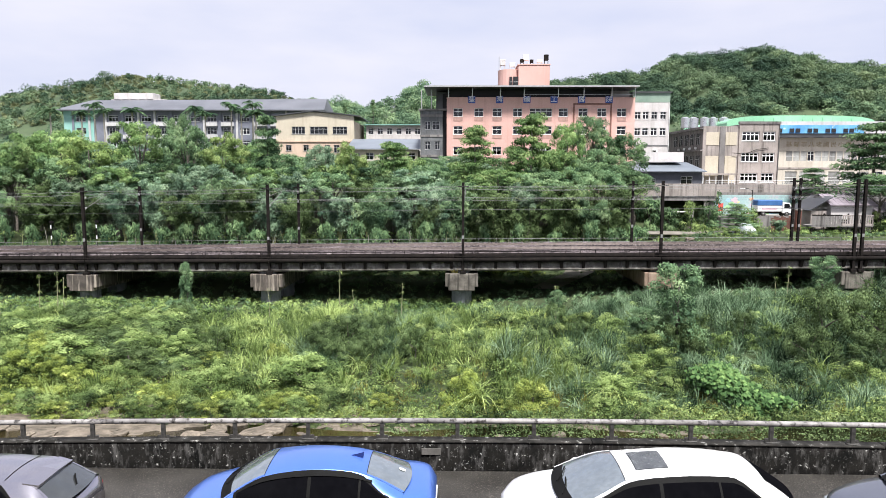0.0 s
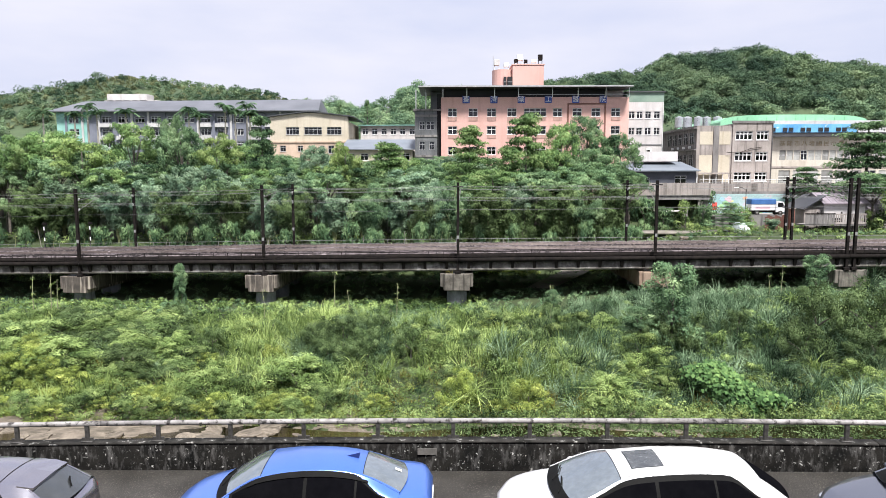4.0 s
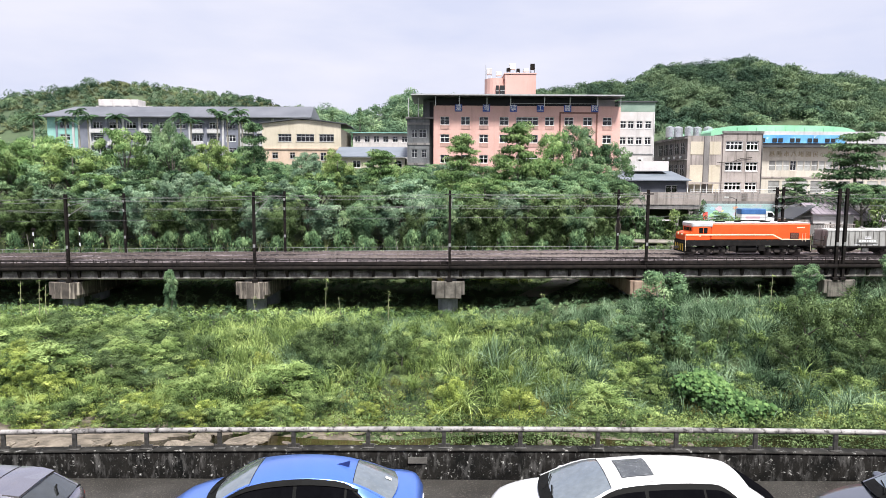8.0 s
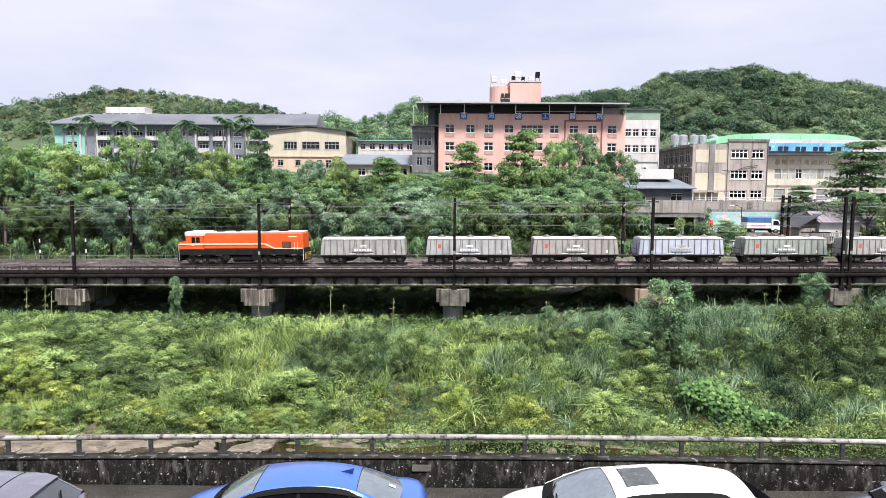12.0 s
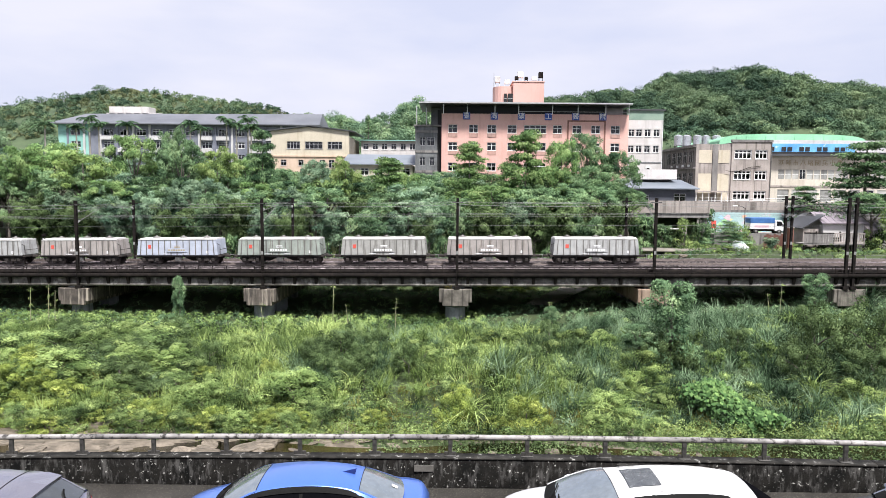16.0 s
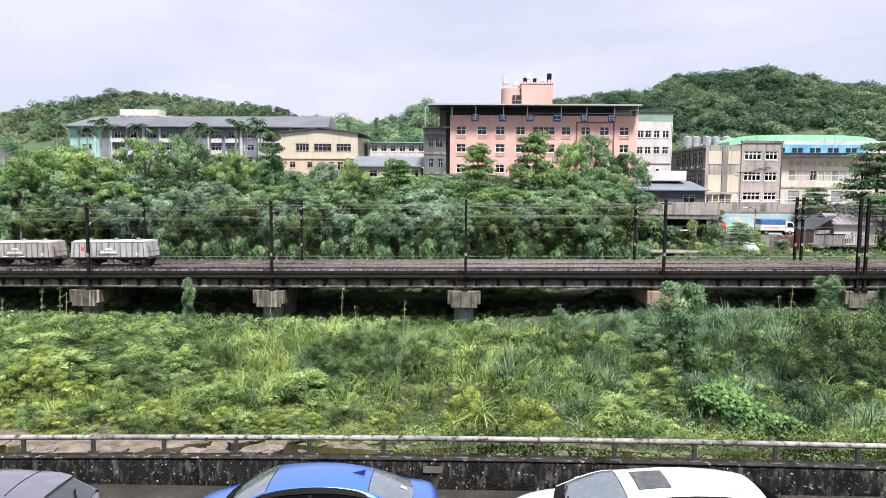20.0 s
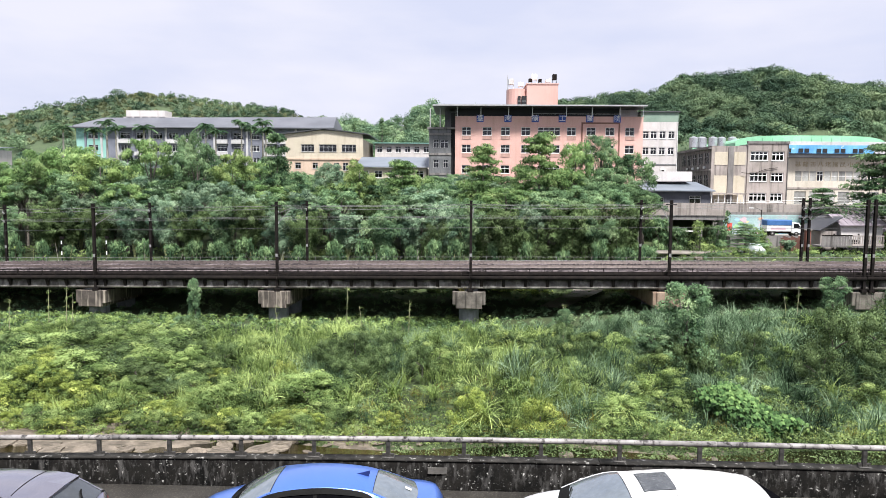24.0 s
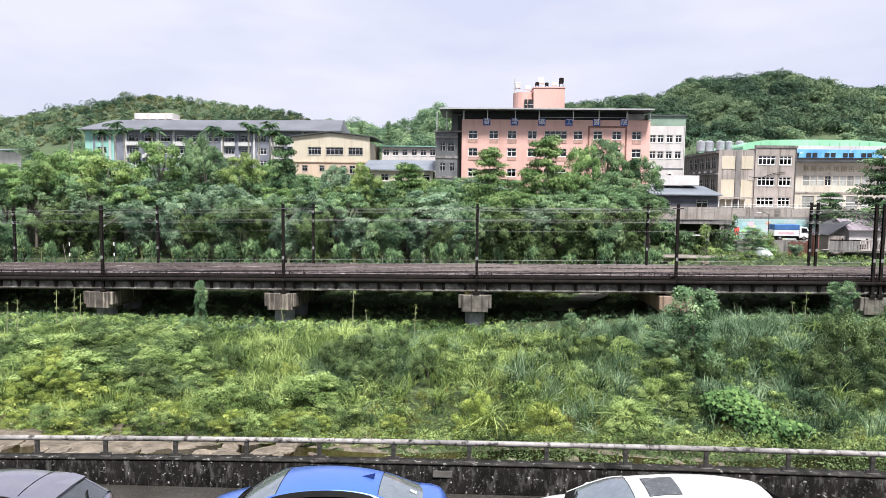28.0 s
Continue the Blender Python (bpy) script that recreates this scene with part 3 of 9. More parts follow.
# ---- railway viaduct ----
viaduct = thing("railway_viaduct", "soot-stained concrete railway viaduct with two tracks on piers", "viaduct", kind="structure")
SPAN, FIRST = 20.2, 1.0
for k in range(-12, 13):
    xc = FIRST + SPAN * k
    near = abs(xc) < 75
    a, b = xc + 0.03, xc + SPAN - 0.03
    xs = [a + (b - a) * i / (6 if near else 3) for i in range((6 if near else 3) + 1)]
    slab = strip([lambda x: (69.45 + off(x), zr(x) - 0.95), lambda x: (69.4 + off(x), zr(x) - 0.68), lambda x: (82.6 + off(x), zr(x) - 0.68), lambda x: (82.6 + off(x), zr(x) - 0.95)], xs)
    part("deck_slab", slab, GIRDER, viaduct)
    for y0 in ((69.75, 73.6, 76.6, 81.6) if near else (69.75, 81.6)):
        g = strip([lambda x: (y0 + off(x), zr(x) - 1.95), lambda x: (y0 - 0.12 + off(x), zr(x) - 1.72), lambda x: (y0 + off(x), zr(x) - 1.62), lambda x: (y0 + off(x), zr(x) - 0.955),
                   lambda x: (y0 + 0.45 + off(x), zr(x) - 0.955), lambda x: (y0 + 0.55 + off(x), zr(x) - 1.95)], xs)
        part("girder", g, GIRDER, viaduct)
    curb = strip([lambda x: (69.3 + off(x), zr(x) - 0.98), lambda x: (69.3 + off(x), zr(x) - 0.56), lambda x: (69.55 + off(x), zr(x) - 0.56), lambda x: (69.55 + off(x), zr(x) - 0.674), lambda x: (69.39 + off(x), zr(x) - 0.674), lambda x: (69.39 + off(x), zr(x) - 0.98)], xs)
    part("edge_beam", curb, DARK_STEEL, viaduct, "dark sooty edge beam")
    if near:
        for i in range(9):
            x = a + 1.1 + 2.24 * i
            bm = bmesh.new()
            y = 69.74 + off(x)
            v = [bm.verts.new(p) for p in ((x - 0.15, y - 0.4, zr(x) - 0.99), (x + 0.15, y - 0.4, zr(x) - 0.99), (x + 0.15, y, zr(x) - 0.99), (x - 0.15, y, zr(x) - 0.99),
                                           (x - 0.15, y - 0.13, zr(x) - 1.7), (x + 0.15, y - 0.13, zr(x) - 1.7))]
            for f in ((0, 1, 2, 3), (0, 4, 5, 1), (0, 3, 4), (1, 5, 2), (3, 2, 5, 4)):
                bm.faces.new([v[j] for j in f])
            part("bracket", bm, DARK_STEEL, viaduct, "sooty bracket under the edge beam")
    # pier under the start of the span
    z, o = zr(xc), off(xc)
    yaw = math.degrees(math.atan(0.002 * max(-60, min(60, xc)) - 0.0224))
    m = pose(xc, 76 + o, z, 0, 0, yaw)
    bm = bmesh.new()
    # cap with hammerhead ends, long across the tracks
    box(bm, -1.35, 1.35, -6.6, 6.6, -3.98, -2.2, bevel=0.06, turn=m)
    box(bm, -1.7, 1.7, -6.45, 6.45, -3.6, -2.2, bevel=0.05, turn=m)
    part("pier_cap", bm, RUSTY_CONCRETE if k == 1 else PIER_CAP if k < 0 else CONCRETE, viaduct, "rust-stained concrete pier cap" if k == 1 else "pale concrete pier cap with dark rain streaks")
    for y0 in (-4.9, 0.0, 4.2):
        bm = bmesh.new()
        tube(bm, m @ Vector((0, y0, -9.0)), m @ Vector((0, y0, -3.985)), 1.05, n=20)
        part("pier_column", bm, PIER_DARK, viaduct, smooth=False)
    if near:
        for y0 in (-5.6, -2.2, 0.9, 5.8):
            bm = bmesh.new()
            box(bm, -0.9, 0.9, y0 - 0.3, y0 + 0.35, -2.2, -1.96, turn=m)
            part("bearing_block", bm, PIER_DARK, viaduct)

# ballast, sleepers and rails
xs_all = [-250 + 2.5 * i for i in range(201)]
bed = strip([lambda x: (70.6 + off(x), zr(x) - 0.675), lambda x: (71.5 + off(x), zr(x) - 0.2), lambda x: (76 + off(x), zr(x) - 0.24), lambda x: (80.6 + off(x), zr(x) - 0.2), lambda x: (81.6 + off(x), zr(x) - 0.675)], xs_all)
tagged(part("track_bed", bed, BALLAST), "brown ballast bed of the railway", "ballast", kind="structure")
bv, bf = [], []
brng = np.random.default_rng(8)
for i in range(10500):
    x, y = brng.uniform(-58, 58), brng.uniform(70.9, 81.3)
    s = brng.uniform(0.07, 0.2)
    z = zr(x) - 0.2 - (0.45 * (71.5 - y) if y < 71.5 else 0.45 * (y - 80.6) if y > 80.6 else 0)
    yy, b = y + off(x), len(bv)
    bv += [(x - s, yy - s * 0.7, z - 0.02), (x + s * 0.8, yy - s, z - 0.02), (x + s, yy + s * 0.8, z - 0.02), (x - s * 0.7, yy + s, z - 0.02), (x + s * 0.2, yy, z + s * brng.uniform(0.4, 0.9))]
    bf += [(b, b + 1, b + 4), (b + 1, b + 2, b + 4), (b + 2, b + 3, b + 4), (b + 3, b, b + 4)]
STONES = foliage("loose_ballast_stones", (0.035, 0.03, 0.031), (0.2, 0.168, 0.175), (0.55, 0.48, 0.49), through=0.0, vary=0.0, rough=0.9)
tagged(link_mesh("ballast_stones", raw_mesh("ballast_stones", bv, bf), STONES), "loose brown and pink ballast stones", "ballast", kind="stuff")
sleeper_mesh = None
for yc in (74.0, 78.0):
    track = thing("railway_track", "rusty steel rails on concrete sleepers", "railway track", kind="structure")
    for s in (-0.56, 0.56):
        prof = [lambda x: (yc + s - 0.06 + off(x), zr(x) - 0.15), lambda x: (yc + s - 0.06 + off(x), zr(x) - 0.13), lambda x: (yc + s - 0.015 + off(x), zr(x) - 0.11), lambda x: (yc + s - 0.035 + off(x), zr(x) - 0.03),
                lambda x: (yc + s - 0.03 + off(x), zr(x)), lambda x: (yc + s + 0.03 + off(x), zr(x)), lambda x: (yc + s + 0.035 + off(x), zr(x) - 0.03), lambda x: (yc + s + 0.015 + off(x), zr(x) - 0.11),
                lambda x: (yc + s + 0.06 + off(x), zr(x) - 0.13), lambda x: (yc + s + 0.06 + off(x), zr(x) - 0.15)]
        part("rail", strip(prof, xs_all), RAIL_STEEL, track)
    for i in range(-75, 76):
        x = 0.68 * i
        if sleeper_mesh is None:
            sleeper_mesh = part("sleeper", box(bmesh.new(), -0.12, 0.12, -1.0, 1.0, -0.18, 0.0, bevel=0.02), SLEEPER, track)
            sl = sleeper_mesh
        else:
            sl = new("sleeper", sleeper_mesh.data)
            sl.parent = track
        sl.matrix_basis = pose(x, yc + off(x), zr(x) - 0.192, 0, 0, math.degrees(0.002 * x - 0.0224))

# walkway railings along the viaduct
def long_railing(name, label, y, z0, z_rails, step, post_r, rail_r, material, x0=-62, x1=62):
    r = thing(name, label, "railing")
    shared = None
    n = int((x1 - x0) / step)
    for i in range(n + 1):
        x = x0 + step * i
        if shared is None:
            bm = bmesh.new()
            box(bm, -post_r, post_r, -post_r, post_r, 0, max(z_rails) - z0, bevel=0.0)
            p = part("post", bm, material, r)
            shared = p.data
        else:
            p = new("post", shared)
            p.parent = r
        p.matrix_basis = pose(x, y + off(x), zr(x) + z0)
    for z in z_rails:
        for k in range(4):
            a = x0 + (x1 - x0) * k / 4
            xs = [a + (x1 - x0) / 4 * j / 8 for j in range(9)]
            part("rail_bar", pipe(bmesh.new(), [(x, y + off(x), zr(x) + z) for x in xs], rail_r, 6), material, r)
    return r


long_railing("walkway_railing", "dark rusty steel railing along the viaduct edge", 69.42, -0.62, (0.22, -0.12, -0.44), 1.5, 0.025, 0.032, DARK_STEEL)
long_railing("inner_walkway_railing", "dark hand rail beside the track", 70.62, -0.66, (-0.05, -0.3), 3.2, 0.03, 0.05, DARK_STEEL)
# added dark board behind the bars, so that the gaps look dark
for k in range(6):
    a = -62 + 20.7 * k
    xs = [a + 0.01 + 20.68 * j / 6 for j in range(7)]
    tr_ = strip([lambda x: (70.15 + off(x), zr(x) - 0.675), lambda x: (70.15 + off(x), zr(x) - 0.22), lambda x: (70.45 + off(x), zr(x) - 0.22), lambda x: (70.45 + off(x), zr(x) - 0.675)], xs)
    part("cable_trough", tr_, DARK_STEEL, viaduct, "dark board added behind the railing to darken its gaps")
long_railing("far_fence", "thin pale steel fence on the far side of the tracks", 82.3, -0.7, (0.12, -0.3), 2.1, 0.02, 0.022, WHITE_WIRE)


# ---- overhead line ----
def catenary_pole(x, y, reach, h, label, twin=False):
    z = zr(x)
    pole = thing("catenary_pole", label, "catenary pole", (x, y + off(x), z), "overhead line poles")
    bm = bmesh.new()
    for dx in ((-0.3, 0.3) if twin else (0,)):
        box(bm, dx - 0.13, dx + 0.13, -0.15, -0.12, -1.9, h)
        box(bm, dx - 0.13, dx + 0.13, 0.12, 0.15, -1.9, h)
        box(bm, dx - 0.03, dx + 0.03, -0.12, 0.12, -1.9, h)
    part("mast", bm, DARK_STEEL, pole)
    boxed("base_plate", DARK_STEEL, pole, (-0.3, 0.3, -0.25, 0.25, -2.2, -1.9), 0.03)
    s = 1 if reach > 0 else -1
    bm = bmesh.new()
    tube(bm, (0, 0.15 * s, 5.9), (0.35, reach, 6.3), 0.035, n=8)
    tube(bm, (0, 0.15 * s, 4.8), (0.35, reach, 6.2), 0.04, n=8)
    part("cantilever", bm, GALV, pole, "pale steel cantilever arm")
    bm = bmesh.new()
    tube(bm, (0.2, reach * 0.55, 5.4), (0.3, reach * 1.05, 5.15), 0.025, n=6)
    part("registration_arm", bm, GALV, pole)
    for zz in (4.8, 5.9):
        bm = bmesh.new()
        for j in range(4):
            tube(bm, (0.02 * j, (0.2 + 0.09 * j) * s, zz + 0.06 * j), (0.02 * j, (0.25 + 0.09 * j) * s, zz + 0.06 * j), 0.1, n=10)
        part("insulator", bm, surface("insulator_glaze", (0.3, 0.3, 0.3), (0.5, 0.5, 0.48), 0.3) if "insulator_glaze" not in bpy.data.materials else bpy.data.materials["insulator_glaze"], pole)
    boxed("top_arm", DARK_STEEL, pole, (-0.55, 0.55, -0.06, 0.06, h - 0.5, h - 0.38))
    boxed("number_plate", WHITE_WIRE, pole, (-0.12, 0.12, -0.17, -0.155, 1.4, 1.75), label="small pale plate")
    return pole


for k in range(-3, 4):
    x = FIRST + SPAN * k
    if k == 2:
        for dx in (-0.25, 0.55):
            catenary_pole(x + dx, 69.5, 4.3, 7.3, "dark rusty steel catenary mast, one of a close pair")
            catenary_pole(x + dx - 0.2, 82.2, -4.0, 7.3, "dark rusty steel catenary mast, one of a close pair")
    else:
        catenary_pole(x, 69.6, 4.3, 7.15, "dark rusty steel catenary mast on the pier end")
        if k != 0:
            catenary_pole(x + 0.3, 82.3, -4.0, 7.0, "dark rusty steel catenary mast on the far side")
xs_wire = [FIRST + SPAN * (-3 + k / 4) for k in range(25)]


def sag(x, d):
    u = ((x - FIRST) / SPAN) % 1.0
    return -4 * d * u * (1 - u)


for name, y, z, d, r in (("contact_wire", 74, 5.1, 0.0, 0.011), ("messenger_wire", 74, 6.35, 0.22, 0.011), ("contact_wire", 78, 5.1, 0.0, 0.011), ("messenger_wire", 78, 6.3, 0.22, 0.011),
                         ("feeder_cable", 69.4, 6.7, 0.12, 0.013), ("feeder_cable", 82.4, 6.5, 0.12, 0.012), ("feeder_cable", 69.9, 5.6, 0.1, 0.012), ("return_cable", 69.8, 4.4, 0.1, 0.014)):
    w = part(name, pipe(bmesh.new(), [(x, y + off(x), zr(x) + z + sag(x, d)) for x in xs_wire], r, 5), WHITE_WIRE if name != "return_cable" else WIRE)
    tagged(w, "thin overhead railway wire between the masts", "wire", "overhead wires")


# ---- buildings beyond the railway ----
PINK = surface("salmon_tiled_wall", (0.6, 0.36, 0.31), (0.68, 0.42, 0.37), 0.65, 0.25, 0.1, 12, streak=(0.38, 0.21, 0.17), amount=0.3, run=(0.9, 0.9, 0.06))
WHITE_WALL = surface("off_white_wall", (0.5, 0.47, 0.46), (0.6, 0.57, 0.56), 0.7, 0.4, 0.1, 12, streak=(0.3, 0.28, 0.26), amount=0.4, run=(0.9, 0.9, 0.08))
GREEN_BAND = surface("dull_green_band", (0.17, 0.25, 0.2), (0.23, 0.31, 0.25), 0.7, 0.5, 0.1, 12)
GREY_TILE = surface("dark_grey_tiled_wall", (0.1, 0.105, 0.11), (0.17, 0.175, 0.18), 0.7, 0.5, 0.1, 8, streak=(0.05, 0.05, 0.05), amount=0.5)
BLACK_PANEL = surface("near_black_panel", (0.008, 0.008, 0.01), (0.018, 0.018, 0.02), 0.7, 0.5, 0.1, 10)
ROOF_DARK = surface("dark_metal_roof", (0.05, 0.052, 0.058), (0.09, 0.092, 0.1), 0.5, 0.3, 0.1, 10, metal=0.2)
ROOF_GREY = surface("slate_grey_sheet_roof", (0.1, 0.105, 0.12), (0.15, 0.155, 0.175), 0.5, 0.15, 0.1, 6, metal=0.1)
ROOF_BLUE = surface("blue_grey_sheet_roof", (0.12, 0.14, 0.165), (0.18, 0.2, 0.23), 0.5, 0.3, 0.1, 8)
ROOF_GREEN = surface("pale_green_sheet_roof", (0.2, 0.46, 0.28), (0.27, 0.55, 0.35), 0.5, 0.2, 0.1, 6)
CREAM = surface("cream_wall", (0.48, 0.425, 0.33), (0.56, 0.5, 0.4), 0.7, 0.3, 0.1, 10, streak=(0.3, 0.23, 0.15), amount=0.4, run=(0.9, 0.9, 0.07))
PEACH = surface("peach_wall", (0.53, 0.4, 0.3), (0.6, 0.46, 0.36), 0.7, 0.3, 0.1, 10, streak=(0.3, 0.2, 0.14), amount=0.4, run=(0.9, 0.9, 0.07))
OLD_CONCRETE = surface("old_weathered_facade", (0.25, 0.22, 0.2), (0.38, 0.335, 0.31), 0.85, 0.35, 0.15, 9, streak=(0.07, 0.058, 0.05), amount=0.9, run=(1.4, 1.4, 0.07))
DARK_OLD = surface("dark_weathered_facade", (0.15, 0.14, 0.135), (0.25, 0.235, 0.225), 0.85, 0.35, 0.15, 9, streak=(0.045, 0.04, 0.04), amount=0.9, run=(1.2, 1.2, 0.07))
HALL_CREAM = surface("pale_cream_wall", (0.5, 0.455, 0.385), (0.59, 0.545, 0.475), 0.7, 0.3, 0.1, 10, streak=(0.3, 0.25, 0.19), amount=0.45, run=(0.9, 0.9, 0.07))
TEAL = surface("teal_wall", (0.21, 0.43, 0.38), (0.29, 0.52, 0.47), 0.7, 0.3, 0.1, 8)
SLATE_WALL = surface("grey_blue_wall", (0.14, 0.15, 0.19), (0.2, 0.21, 0.255), 0.7, 0.3, 0.1, 8)
SCHOOL_PALE = surface("pale_school_wall", (0.45, 0.44, 0.44), (0.56, 0.55, 0.55), 0.7, 0.3, 0.1, 8, streak=(0.25, 0.24, 0.24), amount=0.4)
FRAME_WHITE = surface("white_window_frame", (0.68, 0.68, 0.67), (0.78, 0.78, 0.77), 0.5, 2, 0.0, 10)
FRAME_GREY = surface("aluminium_frame", (0.38, 0.38, 0.38), (0.5, 0.5, 0.5), 0.4, 2, 0.0, 10, metal=0.4)
BLIND = surface("pale_window_blind", (0.38, 0.37, 0.35), (0.52, 0.5, 0.48), 0.8, 1.5, 0.1, 12, vary=0.25)
BLUE_SIGN = surface("deep_blue_sign", (0.02, 0.055, 0.27), (0.03, 0.08, 0.35), 0.45, 2, 0.0, 10)
SIGN_WHITE = surface("white_lettering", (0.75, 0.75, 0.77), (0.82, 0.82, 0.84), 0.5, 2, 0.0, 10)
GOLD_LETTER = surface("brown_gilt_lettering", (0.3, 0.24, 0.15), (0.4, 0.33, 0.22), 0.5, 2, 0.0, 10)
STEEL_TANK = surface("stainless_tank", (0.5, 0.5, 0.52), (0.66, 0.66, 0.68), 0.3, 2, 0.05, 10, metal=0.8)
BROWN_FRAME = surface("red_brown_trim", (0.16, 0.07, 0.05), (0.22, 0.1, 0.075), 0.6, 1, 0.1, 10)
BLUE_BANNER = surface("printed_blue_banner", (0.08, 0.27, 0.56), (0.17, 0.45, 0.72), 0.6, 0.35, 0.0, 6, spots=(0.55, 0.66, 0.72), spot_scale=0.9, spot_cut=0.6)
GLASS = pane_glass("window_glass", (0.5, 0.55, 0.58), 0.55)
LOUVRE = surface("grey_louvre", (0.33, 0.33, 0.31), (0.43, 0.43, 0.41), 0.7, 0.8, 0.1, 8, streak=(0.2, 0.19, 0.17), amount=0.5)
LOUVRE_DARK = surface("darker_grey_louvre", (0.2, 0.2, 0.19), (0.29, 0.29, 0.28), 0.7, 0.8, 0.1, 8, streak=(0.12, 0.11, 0.1), amount=0.5)
PINK_APRON = surface("rain_stained_salmon_tile", (0.4, 0.25, 0.21), (0.52, 0.31, 0.26), 0.7, 0.9, 0.1, 12, streak=(0.24, 0.16, 0.14), amount=0.7, run=(2, 2, 0.3))
# dark grey puts the dimness of rooms behind windows into the colour
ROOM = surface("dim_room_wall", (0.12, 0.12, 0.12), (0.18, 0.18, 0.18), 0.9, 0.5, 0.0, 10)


def window(parent, x0, x1, z0, z1, y, cols, frame_mat, rng, sill=True, blind=0.4, transom=0.34, deep=0.14, bar=0.07):
    """A framed window in an opening: frame with mullions and a transom, one pane a light, a sill, some blinds behind."""
    t, d0, d1 = bar, y + deep, y + deep + 0.07
    zt = z1 - (z1 - z0) * transom
    w = (x1 - x0 - 2 * t) / cols
    lights = [(x0 + t + w * i + (t / 2 if i else 0), x0 + t + w * (i + 1) - (t / 2 if i < cols - 1 else 0), a, b) for i in range(cols) for a, b in ((z0 + t, zt - t / 2), (zt + t / 2, z1 - t))]
    win = part("window", facade(x0, x1, z0, z1, d0, 0.07, lights), frame_mat, parent)
    for i in range(cols):
        for a, b in ((z0 + t, zt - t / 2), (zt + t / 2, z1 - t)):
            xa = x0 + t + w * i
            part("pane", box(bmesh.new(), xa + 0.03, xa + w - 0.03, d0 + 0.03, d0 + 0.04, a, b), GLASS, win)
            if rng.random() < blind:
                part("blind", box(bmesh.new(), xa + 0.03, xa + w - 0.03, d1 + 0.06, d1 + 0.08, a + (0 if rng.random() < 0.6 else (b - a) * 0.5), b), BLIND, win)
    if sill:
        boxed("sill", frame_mat, win, (x0 - 0.06, x1 + 0.06, y - 0.08, y + deep, z0 - 0.08, z0 - 0.004))
    return win


def shell(parent, x0, x1, y0, y1, z0, z1, material, thick=0.3, floors=()):
    """Side walls, back wall, roof slab and floors behind a facade at y0."""
    boxed("side_wall", material, parent, (x0, x0 + thick, y0 + 0.301, y1, z0, z1))
    boxed("side_wall", material, parent, (x1 - thick, x1, y0 + 0.301, y1, z0, z1))
    boxed("back_wall", material, parent, (x0 + thick, x1 - thick, y1 - thick, y1, z0, z1))
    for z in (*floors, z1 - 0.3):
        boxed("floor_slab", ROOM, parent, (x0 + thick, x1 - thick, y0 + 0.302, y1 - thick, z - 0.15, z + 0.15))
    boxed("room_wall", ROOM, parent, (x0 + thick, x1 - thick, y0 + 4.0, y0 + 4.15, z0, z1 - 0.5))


def lettering(text, size, material, parent, x, y, z, name="character", depth=0.03, label=""):
    """Raised characters in the built-in font, facing -y, centred at x, z."""
    c = bpy.data.curves.new(name, "FONT")
    c.body, c.size, c.extrude, c.align_x, c.align_y = text, size, depth, "CENTER", "CENTER"
    c.resolution_u = 2
    tmp = bpy.data.objects.new(name, c)
    me = bpy.data.meshes.new_from_object(tmp)
    bpy.data.objects.remove(tmp)
    bpy.data.curves.remove(c)
    me.materials.clear()
    ob = link_mesh(name, me, material, parent, label)
    ob.matrix_basis = pose(x, y, z, 90, 0, 0)
    return ob


brng2 = random.Random(11)
# hospital: salmon tiled block
hosp = thing("hospital", "salmon pink tiled hospital block with a dark flat canopy roof", "building", (0, 0, 0))
rows_z = (16.98, 13.85, 10.2, 6.6)
cols_x = (0.78, 4.48, 7.77, 11.41, 15.56, 19.56, 23.05, 26.4, 29.93)
holes, wins = [], []
for z in rows_z:
    for x in cols_x:
        w = 2.0 if x == 15.56 else 0.82
        holes.append((x - w, x + w, z - 0.72, z + 0.72))
        wins.append((x - w, x + w, z - 0.72, z + 0.72, 4 if w > 1 else 2))
part("front_wall", facade(-1.24, 32.26, 1.5, 19.45, 124, 0.3, holes), PINK, hosp)
shell(hosp, -1.24, 32.26, 124, 138, 1.5, 19.45, PINK, floors=(5.2, 8.8, 12.4, 15.6))
for a, b, c, d, n in wins:
    window(hosp, a, b, c, d, 124, n, FRAME_WHITE, brng2, transom=0.4)
    boxed("apron_panel", PINK_APRON, hosp, (a, b, 123.93, 124.0, c - 0.75, c - 0.1))
bm = bmesh.new()
for dims in ((21.3, 21.55, 123.86, 124.0, 6.0, 18.6), (27.9, 28.15, 123.86, 124.0, 6.0, 18.6), (21.55, 27.9, 123.86, 124.0, 18.35, 18.6)):
    box(bm, *dims)
part("trim_frame", bm, BROWN_FRAME, hosp, "dark red-brown projecting frame")
boxed("parapet", PINK, hosp, (-1.24, 32.26, 123.98, 124.25, 19.455, 19.65))
for x in (3.21, 8.17, 13.03, 17.84, 22.74, 27.6):
    ch = "臺灣礦工醫院"[(3.21, 8.17, 13.03, 17.84, 22.74, 27.6).index(x)]
    s = boxed("sign_board", BLUE_SIGN, hosp, (x - 0.64, x + 0.64, 123.82, 123.92, 18.6, 19.85), 0.02, "deep blue square sign board")
    lettering(ch, 1.15, SIGN_WHITE, s, x, 123.8, 19.22)
canopy = boxed("canopy_roof", ROOF_DARK, hosp, (-5.2, 32.3, 121.6, 136, 21.15, 21.4), 0.05, "thin dark flat canopy roof")
